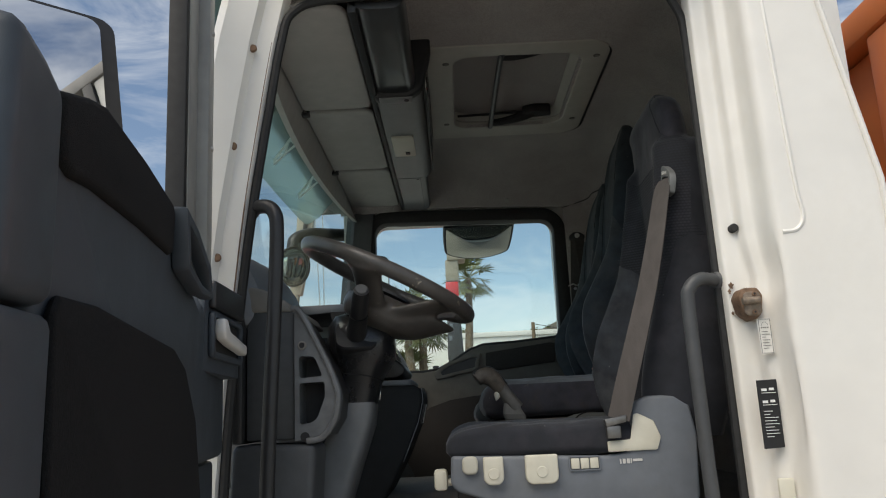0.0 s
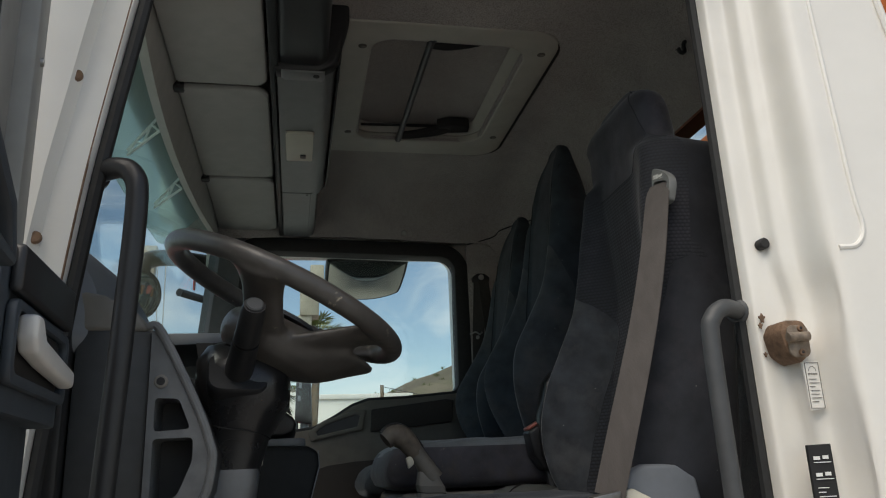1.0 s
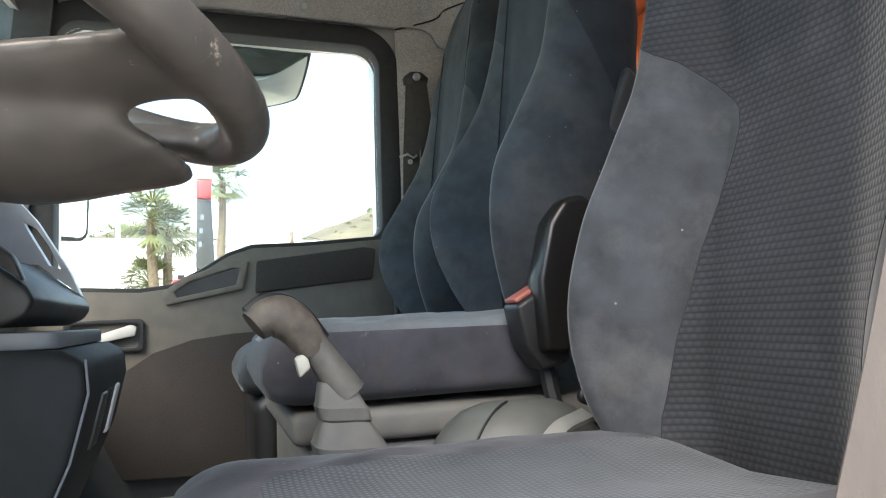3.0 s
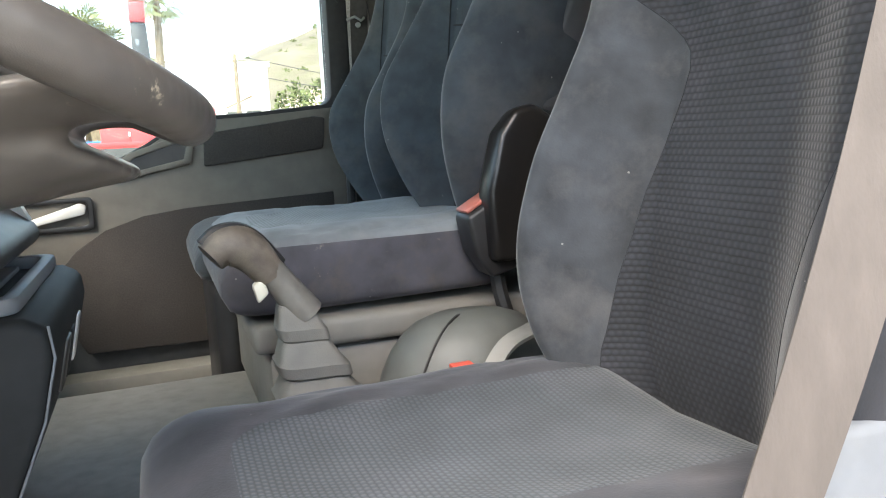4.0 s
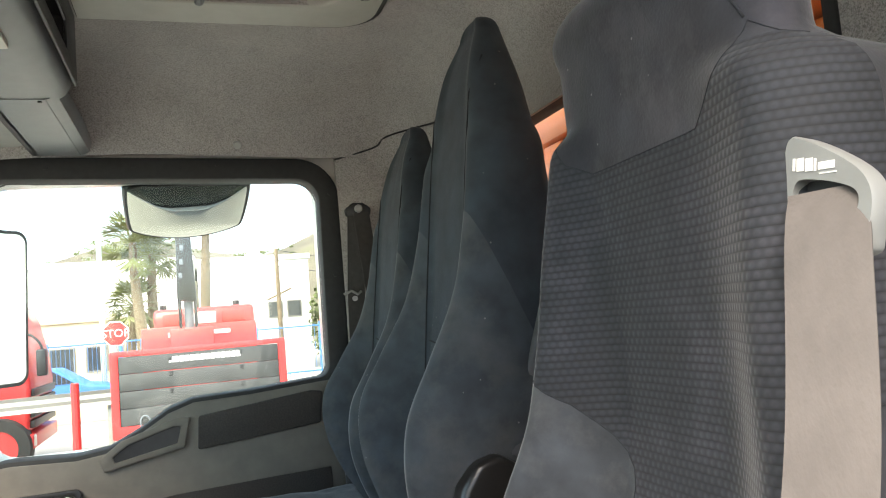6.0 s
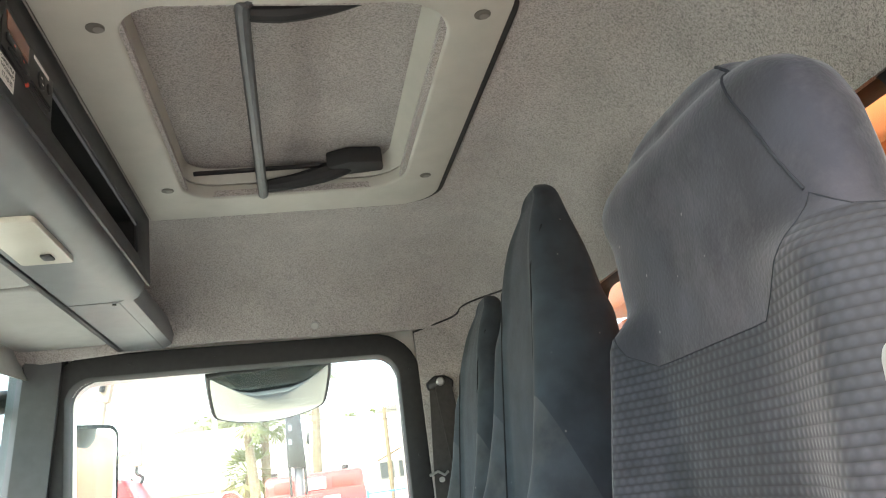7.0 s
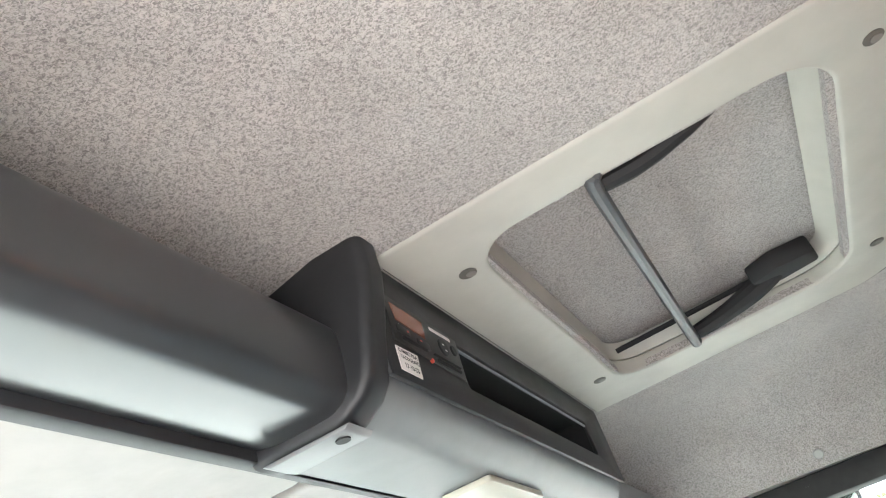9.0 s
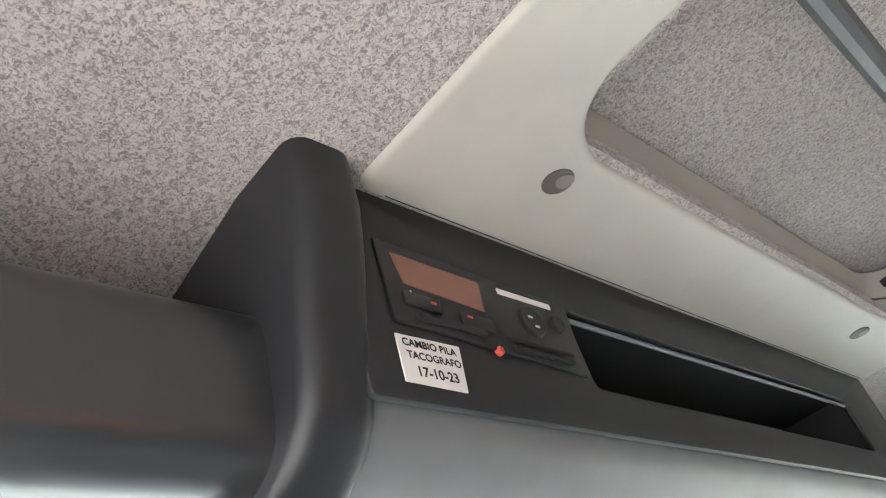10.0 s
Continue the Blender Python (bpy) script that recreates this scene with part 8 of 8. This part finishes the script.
disc(bm, (-0.344, 0.158, 1.585), (0, -1, 0), 0.010, 0.0015, 18)
part("notch", bm, M_INK, endp)
bm = bmesh.new()
prism(bm, [(-0.50, 1.575), (-0.477, 1.575), (-0.477, 1.862), (-0.50, 1.862)], "y", 0.15, 0.42, 0.006)
part("end_strip", bm, M_BLACK, endp)
bm = bmesh.new()
prism(bm, [(-0.52, 1.19), (-0.36, 1.19), (-0.33, 1.40), (-0.32, 1.57), (-0.50, 1.573)], "y", 0.15, 0.30, 0.015, 3)
part("kick_panel", bm, M_DASH, dash)
bm = bmesh.new()
prism(bm, [(-0.53, 1.858), (-0.372, 1.856), (-0.392, 1.885), (-0.44, 1.912), (-0.53, 1.93)], "y", 0.168, 0.60, 0.008, 3)
part("dash_top", bm, M_TRIM, dash, "lighter grey dash top")
# instrument hood
bm = bmesh.new()
rings = []
for y, s in ((0.16, 0.55), (0.18, 0.85), (0.24, 1.0), (0.45, 1.08), (0.60, 1.0), (0.66, 0.8), (0.68, 0.5)):
    rings.append([Vector((-0.53 + 0.10 * s * math.cos(a), y, 1.865 + (0.148 * s * math.sin(a) if math.sin(a) > 0 else 0.05 * math.sin(a)))) for a in (k * math.tau / 28 for k in range(28))])
loft(bm, rings)
part("instrument_hood", bm, M_BASE, dash, "smooth grey instrument hood")
for y, r in ((0.36, 0.042), (0.50, 0.042), (0.27, 0.028)):
    bm = bmesh.new()
    disc(bm, (-0.437, y, 1.86), (1, 0, 0.35), r, 0.006, 26, 0.003)
    g = part("gauge", bm, M_SILVER, dash, "round instrument dial")
    bm = bmesh.new()
    disc(bm, (-0.4305, y, 1.862), (1, 0, 0.35), r * 0.86, 0.002, 26)
    part("dial", bm, M_INK, g)
# centre stack and tray
bm = bmesh.new()
prism(bm, [(-0.50, 1.40), (-0.22, 1.40), (-0.165, 1.50), (-0.122, 1.60), (-0.108, 1.66), (-0.110, 1.688), (-0.13, 1.699), (-0.50, 1.712)], "y", 0.585, 0.945, 0.010, 3)
stack = part("centre_console", bm, M_STACK, dash)
bm = bmesh.new()
ring_frame(bm, rrect(-0.40, -0.135, 0.60, 0.93, 0.02, 4), rrect(-0.385, -0.15, 0.615, 0.915, 0.015, 4), "z", 1.700, 1.716, 0.003)
part("tray_rim", bm, M_BASE, stack)
for k in range(8):
    bm = bmesh.new()
    box(bm, -0.376 + 0.027 * k, -0.358 + 0.027 * k, 0.64, 0.86, 1.706, 1.7125, 0.002)
    part("tray_rib", bm, M_BASE, stack)
bm = bmesh.new()
tube(bm, [(-0.110, 0.5865, 1.690), (-0.1075, 0.5865, 1.66), (-0.1225, 0.5865, 1.60), (-0.165, 0.5865, 1.50)], 0.0013, 6)
part("edge_line", bm, M_BASE, stack, "bright worn edge")
for y0, y1, m in ((0.70, 0.74, M_BLACK), (0.755, 0.785, M_INK), (0.83, 0.86, M_SILVER)):
    bm = bmesh.new()
    prism(bm, [(-0.128, 1.595), (-0.120, 1.595), (-0.1075, 1.650), (-0.115, 1.652)], "y", y0, y1, 0.002)
    part("rear_slot", bm, m, stack)
# upper console: lip, cheeks and a recess with a row of rocker switches
bm = bmesh.new()
prism(bm, [(-0.50, 1.722), (-0.180, 1.722), (-0.160, 1.730), (-0.153, 1.744), (-0.160, 1.757), (-0.214, 1.798), (-0.50, 1.80)], "y", 0.60, 0.958, 0.006, 3)
hood = part("upper_console", bm, M_CONSOLE_DARK, dash)
CHEEK = [(-0.50, 1.801), (-0.213, 1.801), (-0.162, 1.760), (-0.176, 1.792), (-0.215, 1.858), (-0.262, 1.915), (-0.290, 1.935), (-0.50, 1.93)]
bm = bmesh.new()
plate_with_holes(bm, CHEEK, ([(-0.232, 1.858), (-0.200, 1.800), (-0.186, 1.795), (-0.200, 1.825), (-0.215, 1.848)],), "y", 0.935, 0.957)
part("cheek", bm, M_CHEEK, hood, "smooth light grey end cheek")
bm = bmesh.new()
prism(bm, [(-0.50, 1.801), (-0.213, 1.801), (-0.162, 1.760), (-0.172, 1.786), (-0.215, 1.818), (-0.30, 1.835), (-0.50, 1.85)], "y", 0.60, 0.622, 0.004)
part("cheek", bm, M_CONSOLE_DARK, hood)
bm = bmesh.new()
prism(bm, [(-0.50, 1.935), (-0.285, 1.9355), (-0.272, 1.925), (-0.29, 1.915), (-0.50, 1.905)], "y", 0.6225, 0.9345, 0.003)
part("brow", bm, M_BASE, hood)
bm = bmesh.new()
prism(bm, [(-0.34, 1.802), (-0.262, 1.802), (-0.318, 1.914), (-0.36, 1.914)], "y", 0.6225, 0.9345, 0)
part("recess_back", bm, M_INK, hood, "black recessed switch panel")
for row, (x, z, hgt) in enumerate(((-0.262, 1.812, 0.042), (-0.289, 1.864, 0.036))):
    for k in range(8):
        y = 0.634 + 0.0375 * k
        bm = bmesh.new()
        prism(bm, [(x - 0.004, z), (x + 0.008, z), (x + 0.008 - hgt * 0.5, z + hgt), (x - 0.004 - hgt * 0.5, z + hgt)], "y", y, y + 0.028, 0.003)
        sw = part("rocker_switch", bm, M_CONSOLE_DARK if (k + row) % 3 else M_BASE, hood)
        bm = bmesh.new()
        prism(bm, [(x + 0.0066, z + 0.008), (x + 0.0088, z + 0.008), (x + 0.0048, z + 0.015), (x + 0.0026, z + 0.015)], "y", y + 0.009, y + 0.018, 0)
        part("symbol", bm, M_SIGNWHITE if k != 5 else M_REDPLASTIC, sw)
